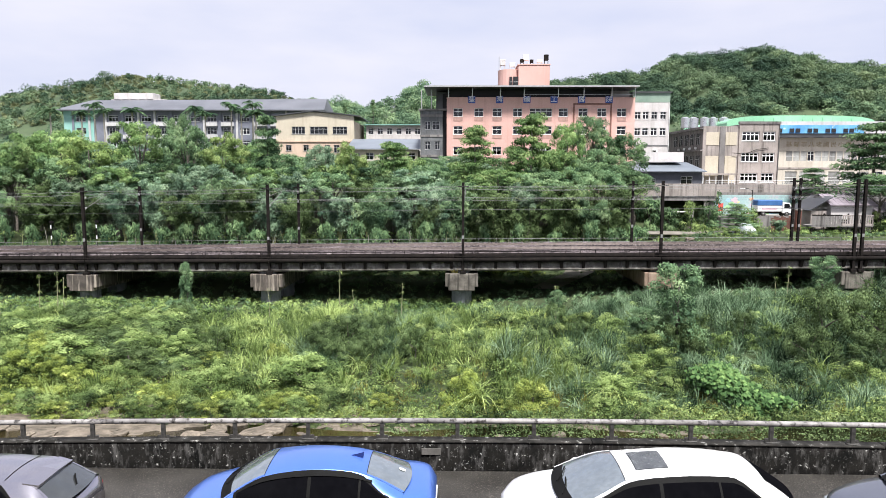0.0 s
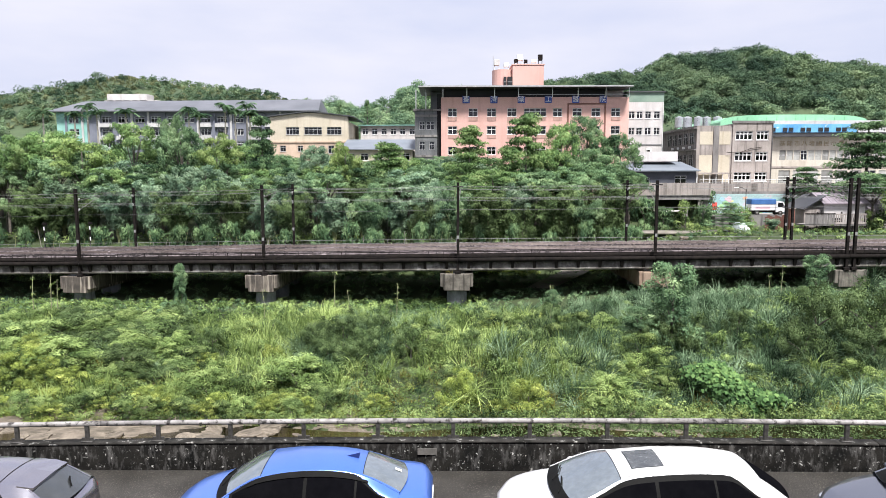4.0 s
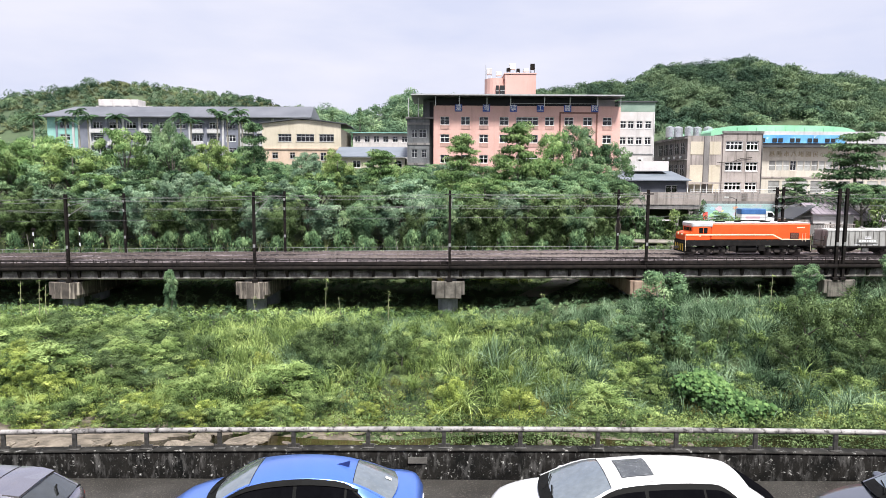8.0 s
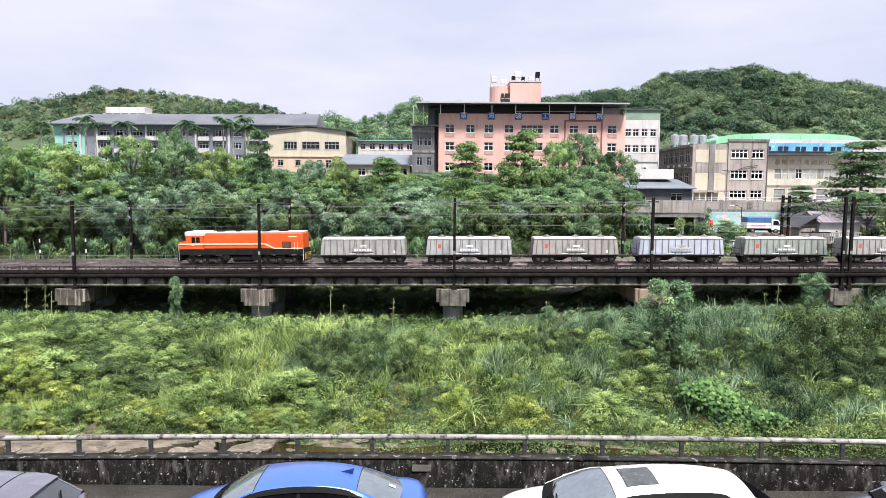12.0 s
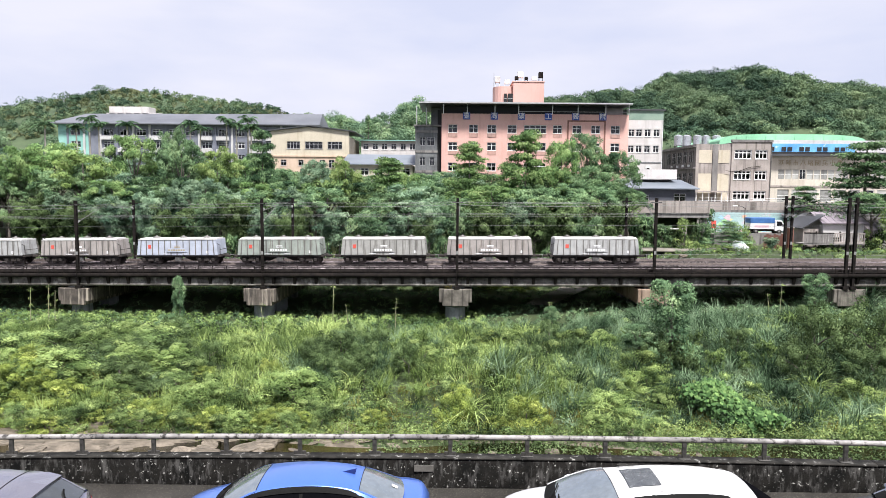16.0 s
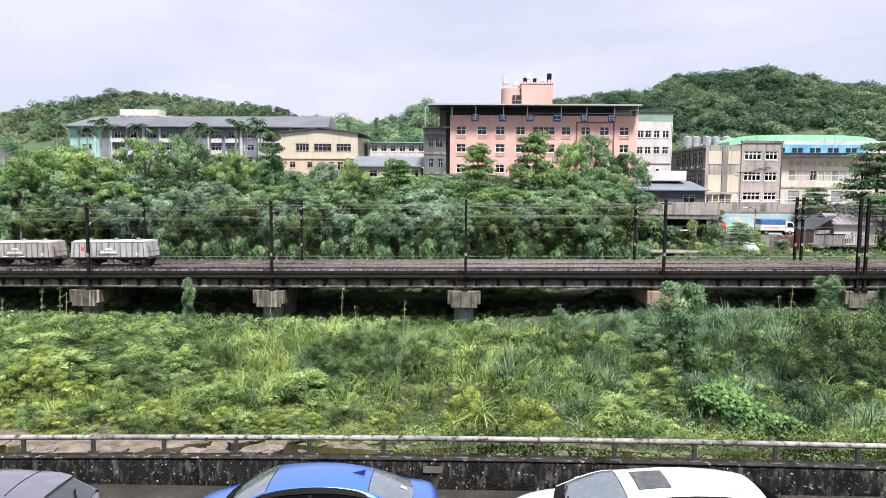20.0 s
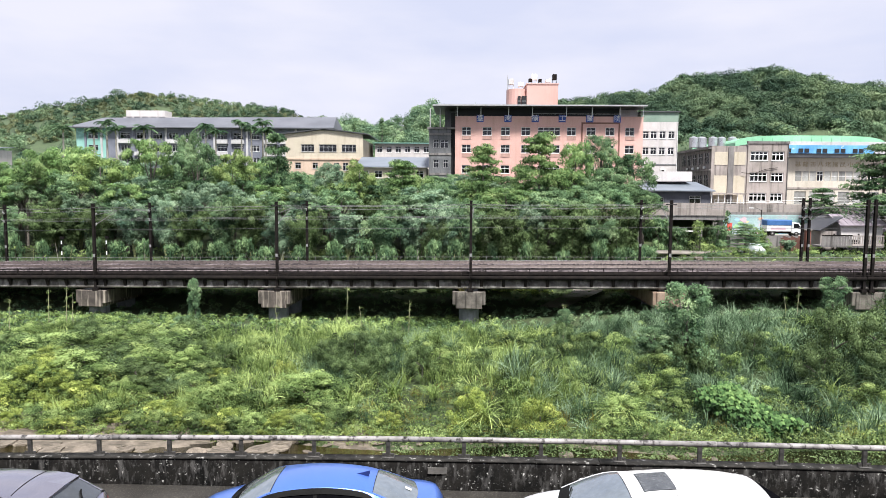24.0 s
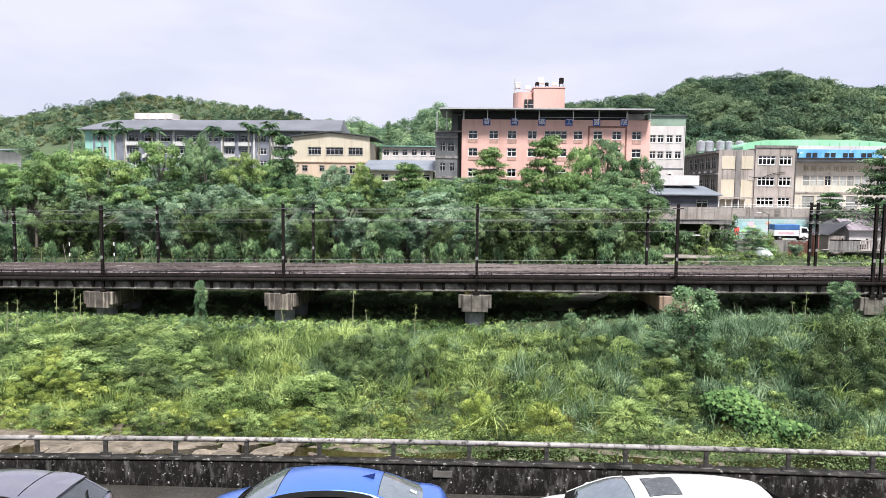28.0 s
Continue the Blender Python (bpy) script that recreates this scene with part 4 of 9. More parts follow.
boxed("canopy_fascia", FRAME_GREY, canopy, (-5.2, 32.3, 121.5, 121.59, 21.18, 21.42))
for x in (-0.9, 3.3, 8.2, 12.4, 18.4, 22.9, 27.8, 31.9):
    tubed("canopy_post", FRAME_WHITE, hosp, (x, 122.6, 19.6), (x, 122.6, 21.15), 0.07)
    boxed("post_arm", FRAME_WHITE, hosp, (x - 0.06, x + 0.06, 122.6, 124.1, 19.52, 19.63))
boxed("roof_railing", FRAME_GREY, hosp, (12.4, 31.9, 123.9, 123.97, 20.05, 20.12))
boxed("louvre_wall", BLACK_PANEL, hosp, (-1.2, 28.2, 125.2, 125.4, 19.46, 21.14), label="black louvred wall under the canopy")
boxed("louvre_wall", WHITE_WALL, hosp, (28.21, 32.0, 127.2, 127.4, 19.46, 21.14))
# lift tower
bm = bmesh.new()
box(bm, 11.9, 17.7, 129, 136, 19.46, 26.0, bevel=0.1)
part("lift_tower", bm, PINK, hosp)
bm = bmesh.new()
tube(bm, (10.4, 131.4, 19.46), (10.4, 131.4, 25.3), 2.1, n=20)
part("round_stair_tower", bm, PINK, hosp, smooth=False)
boxed("tower_cornice", PINK, hosp, (11.8, 17.8, 128.9, 136.1, 26.001, 26.2))
for x in (10.3, 11.0):
    w = boxed("tower_window", BLACK_PANEL, hosp, (x, x + (0.5 if x < 10.5 else 0.9), 128.9, 129.3, 22.0, 23.9))
    boxed("window_bar", FRAME_GREY, w, (x, x + (0.5 if x < 10.5 else 0.9), 128.86, 128.899, 22.9, 23.0))
for x, w, h, m in ((9.1, 0.5, 1.9, WHITE_WALL), (10.9, 0.5, 1.3, FRAME_WHITE), (12.7, 0.35, 1.1, DARK_STEEL), (13.4, 0.55, 1.9, FRAME_WHITE), (14.5, 0.3, 1.0, DARK_STEEL), (16.0, 0.5, 1.0, FRAME_WHITE), (17.2, 0.4, 1.9, DARK_STEEL)):
    z0 = 26.2 if x > 11.8 else 25.3
    bm = bmesh.new()
    box(bm, x - w, x + w, 130.2, 131.0, z0 + h * 0.45, z0 + h, bevel=0.05)
    for sx in (-w * 0.8, w * 0.8):
        box(bm, x + sx - 0.05, x + sx + 0.05, 130.4, 130.6, z0, z0 + h * 0.45)
    part("rooftop_unit", bm, m, hosp, "small rooftop antenna or cooling unit")
tubed("mast_pole", FRAME_GREY, hosp, (8.4, 130, 25.2), (8.4, 130, 27.8), 0.05)

# white annex
annex = thing("hospital_annex", "off-white annex with a dull green top band", "building")
holes = [(x - 0.55, x + 0.55, z - 0.65, z + 0.65) for z in (16.6, 13.7) for x in (33.25, 34.65, 36.2, 37.8)]
part("front_wall", facade(32.3, 38.95, 1.5, 18.9, 125.6, 0.3, holes), WHITE_WALL, annex)
shell(annex, 32.3, 38.95, 125.6, 137, 1.5, 18.9, WHITE_WALL, floors=(8, 12, 15.2))
for h in holes:
    window(annex, *h, 125.6, 2, FRAME_WHITE, brng2, blind=0.5)
boxed("top_band", GREEN_BAND, annex, (32.3, 38.95, 125.58, 137, 18.901, 20.6))
boxed("roof_edge", ROOF_DARK, annex, (32.1, 39.2, 125.3, 137.2, 20.601, 20.8))
boxed("string_course", GREY_TILE, annex, (32.3, 38.95, 125.5, 125.6, 11.2, 11.35))
tubed("drain_pipe", FRAME_WHITE, annex, (38.85, 125.5, 3), (38.85, 125.5, 18.9), 0.07)
ac = boxed("air_conditioner", FRAME_WHITE, annex, (36.0, 36.9, 125.1, 125.6, 9.7, 10.4), 0.03)
boxed("grille", DARK_STEEL, ac, (36.08, 36.6, 125.08, 125.098, 9.78, 10.32))

# old grey stair block with a black gap
stair = thing("grey_stair_block", "old dark grey tiled block with open landings", "building")
holes = [(-5.2, -4.2, 14.0, 15.5), (-3.9, -2.5, 14.0, 15.5), (-5.2, -4.2, 10.4, 11.9), (-3.4, -2.5, 10.4, 11.9), (-5.2, -4.2, 6.8, 8.3), (-3.4, -2.2, 6.8, 8.3)]
part("front_wall", facade(-6.0, -2.0, 1.5, 17.4, 125, 0.3, holes), GREY_TILE, stair)
shell(stair, -6.0, -2.0, 125, 135, 1.5, 17.4, GREY_TILE, floors=(5.5, 9.2, 12.8))
for h in holes:
    window(stair, *h, 125, 2, FRAME_GREY, brng2, sill=False, blind=0.2)
# black panel set back in the gap, its colour stands for the shade there
boxed("shade_panel", BLACK_PANEL, stair, (-1.999, -1.25, 125.6, 126, 1.5, 20.4))
for z in (12.9, 9.3, 16.5, 5.7):
    boxed("landing_band", DARK_OLD, stair, (-6.05, -1.95, 124.9, 124.998, z - 0.2, z + 0.2))
boxed("roof_slab", DARK_OLD, stair, (-6.3, -1.26, 124.7, 135.2, 17.401, 17.7))
bm = bmesh.new()
for x in (-5.8, -4.0):
    tube(bm, (x, 125.4, 17.7), (x, 125.4, 21.14), 0.1, n=8)
part("canopy_post", bm, FRAME_GREY, stair)
boxed("roof_cabin", GREY_TILE, stair, (-3.2, -1.3, 127, 131, 17.702, 20.9))

# old concrete school wing with white-framed windows
wing = thing("old_school_wing", "weathered grey concrete school wing with black rain streaks", "building")
holes = []
for z0, z1 in ((11.75, 13.3), (8.2, 9.75), (4.75, 6.3)):
    holes += [(48.95, 51.9, z0, z1), (52.5, 54.6, z0, z1)]
part("front_wall", facade(48.5, 55.3, 3.0, 14.6, 118, 0.3, holes), OLD_CONCRETE, wing)
for i, h in enumerate(holes):
    window(wing, *h, 118, 4 if i % 2 == 0 else 3, FRAME_WHITE, brng2, blind=0.5, bar=0.13)
part("front_wall", facade(42.5, 48.499, 3.0, 14.2, 118.25, 0.3, [(45.4, 46.1, 9.2, 10.4), (45.4, 46.1, 5.0, 7.0)]), OLD_CONCRETE, wing)
for x0, x1 in ((43.0, 45.2), (46.3, 48.2)):
    for z0, z1 in ((11.0, 13.2), (4.6, 9.2)):
        boxed("cream_panel", CREAM, wing, (x0, x1, 118.19, 118.249, z0, z1), label="faded cream render panel")
boxed("pilaster", DARK_OLD, wing, (45.3, 46.2, 118.1, 118.249, 3.0, 14.1))
boxed("parapet", DARK_OLD, wing, (48.4, 55.4, 117.85, 118.4, 14.601, 15.0))
shell(wing, 48.5, 55.3, 118, 134, 3.0, 14.5, OLD_CONCRETE, floors=(7.4, 10.9))
shell(wing, 42.5, 48.49, 118.25, 137, 3.0, 14.2, DARK_OLD, floors=(7.4, 10.9))
for y in (120.5, 123.5, 126.5, 129.5, 132.5):
    for z in (11.2, 7.4):
        w = boxed("side_window", BLACK_PANEL, wing, (42.42, 42.498, y - 0.9, y + 0.9, z, z + 1.9))
        bm = bmesh.new()
        for a in (-0.9, 0.0, 0.86):
            box(bm, 42.38, 42.418, y + a, y + a + 0.07, z, z + 1.9)
        box(bm, 42.384, 42.416, y - 0.83, y + 0.86, z + 1.2, z + 1.27)
        part("window_frame", bm, FRAME_GREY, w)
    if y < 130:
        boxed("air_conditioner", FRAME_WHITE, wing, (42.1, 42.37, y + 0.2, y + 0.8, 10.4, 10.8), 0.03)
boxed("side_ledge", DARK_OLD, wing, (42.0, 42.49, 118.3, 137, 13.7, 13.95))
boxed("side_ledge", DARK_OLD, wing, (42.1, 42.49, 118.3, 137, 10.05, 10.25))
bm = bmesh.new()
pipe(bm, [(47.5, 117.9, 9.7), (49.5, 117.85, 9.5), (51.5, 117.85, 10.3), (53.5, 117.85, 10.55)], 0.05, 6)
part("conduit", bm, DARK_STEEL, wing)
tubed("drain_pipe", GALV, wing, (55.2, 117.9, 3.0), (55.2, 117.9, 14.6), 0.08)
for i, (x, y) in enumerate(((39.6 + 1.8 * k, 131 + 0.5 * (k % 2)) for k in range(1, 7))):
    if x < 43.2:
        x += 3.4
    tank = thing("water_tank", "round stainless steel rooftop water tank", "water tank", (x + 0.4, y, 14.21), "rooftop water tanks")
    bm = bmesh.new()
    tube(bm, (0, 0, 0.5), (0, 0, 2.3), 0.8, n=20)
    tube(bm, (0, 0, 2.3), (0, 0, 2.55), 0.8, 0.2, n=20)
    part("tank_body", bm, STEEL_TANK, tank)
    bm = bmesh.new()
    for a in (0.6, 1.4, 2.0):
        tube(bm, (0, 0, a), (0, 0, a + 0.06), 0.83, n=20)
    part("hoop", bm, STEEL_TANK, tank)
    for sx, sy in ((-0.5, -0.5), (0.5, -0.5), (-0.5, 0.5), (0.5, 0.5)):
        boxed("leg", GALV, tank, (sx - 0.05, sx + 0.05, sy - 0.05, sy + 0.05, 0, 0.52))

# primary school hall with raised name and green vaulted roof
hall = thing("school_hall", "cream school building with raised name and printed blue banner", "building")
holes = [(58.0 + 1.25 * i, 59.1 + 1.25 * i, 8.4, 10.1) for i in range(18)] + [(58.0 + 2.5 * i, 60.0 + 2.5 * i, 4.4, 6.6) for i in range(9)]
part("front_wall", facade(55.6, 81, 3.0, 12.4, 121, 0.3, holes), HALL_CREAM, hall)
shell(hall, 55.6, 81, 121, 131, 3.0, 12.4, HALL_CREAM, floors=(7.4,))
for i, h in enumerate(holes):
    if i % 7 == 3:
        window(hall, *h, 121, 2, FRAME_WHITE, brng2, blind=0.95, sill=False)
    else:
        lv = boxed("louvre_panel", (LOUVRE, LOUVRE_DARK)[(i * 5) % 3 == 0], hall, (h[0] + 0.01, h[1] - 0.01, 121.1, 121.2, h[2] + 0.01, h[3] - 0.01), label="pale louvred panel")
        boxed("louvre_rail", FRAME_WHITE, lv, (h[0] + 0.02, h[1] - 0.02, 121.06, 121.098, (h[2] + h[3]) / 2 - 0.04, (h[2] + h[3]) / 2 + 0.04))
boxed("canopy", ROOF_DARK, hall, (56, 81, 119.6, 131, 12.401, 12.75), label="dark flat canopy edge")
boxed("upper_storey", SCHOOL_PALE, hall, (55.8, 81, 123.5, 131, 12.751, 15.4))
# flat black strip in place of the shade over the canopy
boxed("shade_gap", BLACK_PANEL, hall, (56.2, 80.8, 123.4, 123.49, 12.76, 13.3), label="black strip painted for the shade above the canopy")
boxed("banner", BLUE_BANNER, hall, (56.6, 72.6, 123.38, 123.48, 13.31, 14.75), label="printed blue banner with pale shapes")
for i in range(14):
    boxed("banner_window", BLACK_PANEL, hall, (57.4 + 1.05 * i, 58.2 + 1.05 * i, 123.3, 123.37, 13.45, 14.15)) if i % 3 != 1 else None
for i, ch in enumerate("基隆市八堵國民小學"):
    lettering(ch, 1.05, GOLD_LETTER, hall, 58.4 + 1.28 * i, 120.96, 11.2, depth=0.04)
boxed("string_course", OLD_CONCRETE, hall, (55.6, 81, 120.9, 120.998, 7.0, 7.3))
bm = bmesh.new()
n = 26
ring = []
for y in (126, 150):
    r = []
    for i in range(n + 1):
        a = math.pi * i / n
        c, s = math.cos(a), math.sin(a)
        r.append(bm.verts.new((62.8 - 13.4 * math.copysign(abs(c) ** 0.6, c), y + (1.5 if y < 130 else 0) * 0, 14.6 + 2.05 * abs(s) ** 0.5)))
    ring.append(r)
for i in range(n):
    bm.faces.new([ring[0][i], ring[0][i + 1], ring[1][i + 1], ring[1][i]])
bm.faces.new(ring[0])
bm.faces.new(ring[1])
vault = part("vaulted_roof", bm, ROOF_GREEN, hall, "pale green vaulted sheet-metal roof")
for i in range(12):
    x = 52.5 + 1.75 * i
    boxed("roof_seam", ROOF_GREEN, vault, (x, x + 0.08, 125.9, 125.999, 15.0, 16.2))

SHED_WALL = surface("dark_blue_grey_sheet_wall", (0.055, 0.06, 0.075), (0.09, 0.095, 0.115), 0.6, 0.4, 0.1, 8)
# grey-blue shed below the hospital
shed = thing("grey_shed", "dark blue-grey sheet-metal shed on a concrete terrace", "shed")
holes = [(29.2, 30.8, 4.6, 5.5), (34.6, 36.4, 4.6, 5.8)]
part("front_wall", facade(28.2, 37.8, 3.4, 6.45, 105, 0.2, holes), SHED_WALL, shed)
for h in holes:
    window(shed, *h, 105, 2, FRAME_GREY, brng2, sill=False, blind=0.2, deep=0.06)
boxed("side_wall", SLATE_WALL, shed, (28.2, 28.4, 105.201, 113, 3.4, 6.45))
boxed("side_wall", SLATE_WALL, shed, (37.6, 37.8, 105.201, 113, 3.4, 6.45))
boxed("back_wall", SLATE_WALL, shed, (28.4, 37.6, 112.8, 113, 3.4, 6.45))
bm = bmesh.new()
v = [bm.verts.new(p) for p in ((27.7, 104.3, 6.46), (38.3, 104.3, 6.46), (38.3, 113.4, 7.9), (27.7, 113.4, 7.9), (27.7, 104.3, 6.6), (38.3, 104.3, 6.6), (38.3, 113.4, 8.04), (27.7, 113.4, 8.04))]
for f in ((0, 1, 2, 3), (4, 5, 6, 7), (0, 1, 5, 4), (1, 2, 6, 5), (2, 3, 7, 6), (3, 0, 4, 7)):
    bm.faces.new([v[i] for i in f])
part("roof", bm, ROOF_BLUE, shed, "blue-grey sheet-metal lean-to roof")
tubed("drain_pipe", FRAME_WHITE, shed, (37.9, 104.9, 3.4), (37.9, 104.9, 6.5), 0.06)
boxed("roof_hut", WHITE_WALL, shed, (30.0, 36.6, 110, 113, 8.05, 9.6), label="pale pink rendered hut above the roof")
terrace = thing("concrete_terrace", "stained concrete terrace on pillars", "terrace", kind="structure")
boxed("terrace_slab", DARK_OLD, terrace, (26.0, 39.4, 103.2, 114, 2.2, 3.38))
boxed("terrace_parapet", OLD_CONCRETE, terrace, (26.0, 39.4, 103.0, 103.199, 2.9, 4.75), label="weathered concrete parapet")
for x in (27, 31.5, 36, 39):
    boxed("pillar", DARK_OLD, terrace, (x - 0.3, x + 0.3, 103.6, 104.2, -2.2, 2.199))
boxed("back_wall", DARK_OLD, terrace, (26.0, 39.4, 110, 110.4, -2.2, 2.199))
boxed("awning", WHITE_WALL, terrace, (31.0, 35.2, 102.2, 103.19, 0.5, 0.62), label="pale tin awning")

# retaining wall with a mural, and the yard on top
retaining = thing("retaining_wall", "grey concrete retaining wall with a colourful mural", "wall", kind="structure")
boxed("wall_body", DARK_OLD, retaining, (39.41, 96, 108, 108.5, -2.4, 3.3))
boxed("wall_parapet", OLD_CONCRETE, retaining, (39.41, 96, 108.02, 108.2, 3.301, 4.55), label="pale weathered concrete parapet")
mural = boxed("mural_ground", surface("mural_cyan_paint", (0.25, 0.42, 0.42), (0.42, 0.52, 0.52), 0.7, 0.25, 0.05, 8, spots=(0.62, 0.4, 0.5), spot_scale=0.5, spot_cut=0.57), retaining,
              (40.6, 56.0, 107.95, 107.999, -1.0, 2.9), label="painted mural in cyan, green, pink and orange")
PAINTS = [surface("mural_" + n, c, tuple(min(1, k * 1.3) for k in c), 0.7, 0.8, 0.05, 8) for n, c in
          (("green", (0.28, 0.5, 0.24)), ("orange", (0.6, 0.32, 0.2)), ("pink", (0.55, 0.38, 0.42)), ("blue", (0.25, 0.42, 0.58)), ("yellow", (0.55, 0.52, 0.25)), ("red", (0.55, 0.08, 0.06)))]
mr = random.Random(21)
for i in range(26):
    x, z, r = mr.uniform(41.4, 55.2), mr.uniform(-0.2, 2.3), mr.uniform(0.2, 0.55)
    bm = bmesh.new()
    ring = [bm.verts.new((x + r * (1 + 0.35 * math.sin(3 * a + i)) * math.cos(a), 107.94 - 0.002 * i, z + 0.7 * r * (1 + 0.3 * math.sin(2 * a + i)) * math.sin(a))) for a in [2 * math.pi * k / 14 for k in range(14)]]
    back = [bm.verts.new((q.co.x, 107.948, q.co.z)) for q in ring]
    bm.faces.new(ring)
    for j in range(14):
        bm.faces.new([ring[j], ring[(j + 1) % 14], back[(j + 1) % 14], back[j]])
    part("mural_patch", bm, PAINTS[(0, 2, 3, 1, 0, 4, 2, 3)[i % 8]], mural)
boxed("mural_patch", PAINTS[5], mural, (41.6, 42.4, 107.93, 107.998, 0.4, 1.6))
boxed("yard_slab", OLD_CONCRETE, retaining, (39.41, 96, 108.2, 118, 3.302, 3.72), label="worn concrete yard slab")
yard_rail = thing("yard_railing", "pale steel railing on top of the retaining wall", "railing")
for i in range(28):
    boxed("post", FRAME_GREY, yard_rail, (39.6 + 2 * i, 39.68 + 2 * i, 108.25, 108.33, 3.721, 5.2))
for z in (4.75, 5.14):
    boxed("bar", FRAME_WHITE, yard_rail, (39.6, 95.6, 108.27, 108.31, z, z + 0.06))
boxed("lean_to_roof", OLD_CONCRETE, None, (40.2, 47.2, 114.5, 118, 6.0, 6.25))
lean = bpy.data.objects["lean_to_roof"]
tagged(lean, "low flat concrete canopy along the school wing", "canopy", kind="structure")
for i in range(7):
    tubed("canopy_post", FRAME_WHITE, lean, (40.5 + 1.05 * i, 114.8, 3.6), (40.5 + 1.05 * i, 114.8, 6.0), 0.07)

# little houses beside the line
def small_house(x0, x1, y0, y1, z0, eaves, top, wall_m, roof_m, label):
    h = thing("small_house", label, "house", ((x0 + x1) / 2, (y0 + y1) / 2, z0), "small houses beside the line")
    w, d, e, t = (x1 - x0) / 2, (y1 - y0) / 2, eaves - z0, top - z0
    hs = [(-w * 0.6, -w * 0.1, 0.9, min(2.0, e - 0.2)), (w * 0.2, w * 0.7, 0.9, min(2.0, e - 0.2))]
    part("front_wall", facade(-w, w, 0, e, -d, 0.2, hs), wall_m, h)
    for q in hs:
        window(h, *q, -d, 2, FRAME_GREY, brng2, sill=False, blind=0.3, deep=0.06)
    for s in (-1, 1):
        bm = bmesh.new()
        v = [bm.verts.new(p) for p in ((s * w, -d + 0.201, 0), (s * w, d, 0), (s * w, d, e), (s * w, 0, t - 0.15), (s * w, -d + 0.201, e))]
        u = [bm.verts.new((q.co.x - s * 0.2, q.co.y, q.co.z)) for q in v]
        bm.faces.new(v)
        bm.faces.new(u)
        for i in range(5):
            bm.faces.new([v[i], v[(i + 1) % 5], u[(i + 1) % 5], u[i]])
        part("gable_wall", bm, wall_m, h)
    boxed("back_wall", wall_m, h, (-w + 0.2, w - 0.2, d - 0.2, d, 0, e))
    bm = bmesh.new()
    for s in (-1, 1):
        v = [bm.verts.new(p) for p in ((-w - 0.4, s * (d + 0.5), e - 0.05), (w + 0.4, s * (d + 0.5), e - 0.05), (w + 0.4, 0, t), (-w - 0.4, 0, t))]
        u = [bm.verts.new((q.co.x, q.co.y, q.co.z + 0.12)) for q in v]
        bm.faces.new(v)
        bm.faces.new(u)
        for i in range(4):
            bm.faces.new([v[i], v[(i + 1) % 4], u[(i + 1) % 4], u[i]])
    roof = part("roof", bm, roof_m, h)
    for i in range(int(2 * w / 0.8)):
        x = -w + 0.8 * i
        bm = bmesh.new()
        v = [bm.verts.new(p) for p in ((x, -d - 0.5, e + 0.075), (x + 0.1, -d - 0.5, e + 0.075), (x + 0.1, 0, t + 0.125), (x, 0, t + 0.125),
                                       (x, -d - 0.5, e + 0.13), (x + 0.1, -d - 0.5, e + 0.13), (x + 0.1, 0, t + 0.18), (x, 0, t + 0.18))]
        for f in ((4, 5, 6, 7), (0, 1, 5, 4), (1, 2, 6, 5), (3, 0, 4, 7)):
            bm.faces.new([v[j] for j in f])
        part("roof_rib", bm, roof_m, roof)
    return h


PINK_ROOF = surface("faded_pinkish_sheet_roof", (0.17, 0.145, 0.165), (0.25, 0.215, 0.24), 0.6, 0.6, 0.1, 8)
PALE_ROOF = surface("pale_grey_sheet_roof", (0.25, 0.25, 0.26), (0.36, 0.36, 0.37), 0.6, 0.6, 0.1, 8)
small_house(51.7, 57.3, 94.2, 99.8, -1.9, 2.0, 3.35, WHITE_WALL, PINK_ROOF, "low rendered house with a faded pinkish roof")
small_house(58.2, 62.4, 96.5, 101, -1.9, 0.9, 2.2, WHITE_WALL, PINK_ROOF, "low rendered house with a faded pinkish roof")
small_house(63.5, 71.0, 97, 103, -1.9, 0.9, 2.4, OLD_CONCRETE, PALE_ROOF, "low rendered house with a pale grey sheet roof")
# lean-to with a steep dark roof beside the house
lean_to = thing("lean_to_shed", "low shed with a steep dark tin roof against the house", "shed", (50.3, 97, -1.9))
boxed("front_wall", OLD_CONCRETE, lean_to, (-1.2, 1.0, -2.6, -2.4, 0, 3.1))
boxed("side_wall", OLD_CONCRETE, lean_to, (-1.2, -1.0, -2.399, 2.6, 0, 3.1))
bm = bmesh.new()
v = [bm.verts.new(q) for q in ((-1.6, -3.0, 3.1), (1.45, -3.0, 4.95), (1.45, 2.9, 4.95), (-1.6, 2.9, 3.1), (-1.6, -3.0, 3.22), (1.45, -3.0, 5.07), (1.45, 2.9, 5.07), (-1.6, 2.9, 3.22))]
for f in ((0, 1, 2, 3), (4, 5, 6, 7), (0, 1, 5, 4), (1, 2, 6, 5), (2, 3, 7, 6), (3, 0, 4, 7)):
    bm.faces.new([v[i] for i in f])
part("roof", bm, ROOF_DARK, lean_to, "steep dark tin roof")
# raised lane before the mural
lane = boxed("lane", OLD_CONCRETE, None, (39.6, 60.0, 101.6, 107.9, -2.3, -0.1))
tagged(lane, "raised concrete lane before the painted wall", "lane", kind="structure")
boxed("kerb", DARK_OLD, lane, (39.6, 60.0, 101.4, 101.599, -2.3, 0.05))
pillar = boxed("brick_gate_pillar", surface("red_brown_brickwork", (0.17, 0.07, 0.05), (0.25, 0.11, 0.08), 0.9, 2, 0.4, 9), None, (47.3, 47.95, 94.6, 95.25, -1.95, 1.25), 0.04)
tagged(pillar, "red-brown brick gate pillar", "pillar")
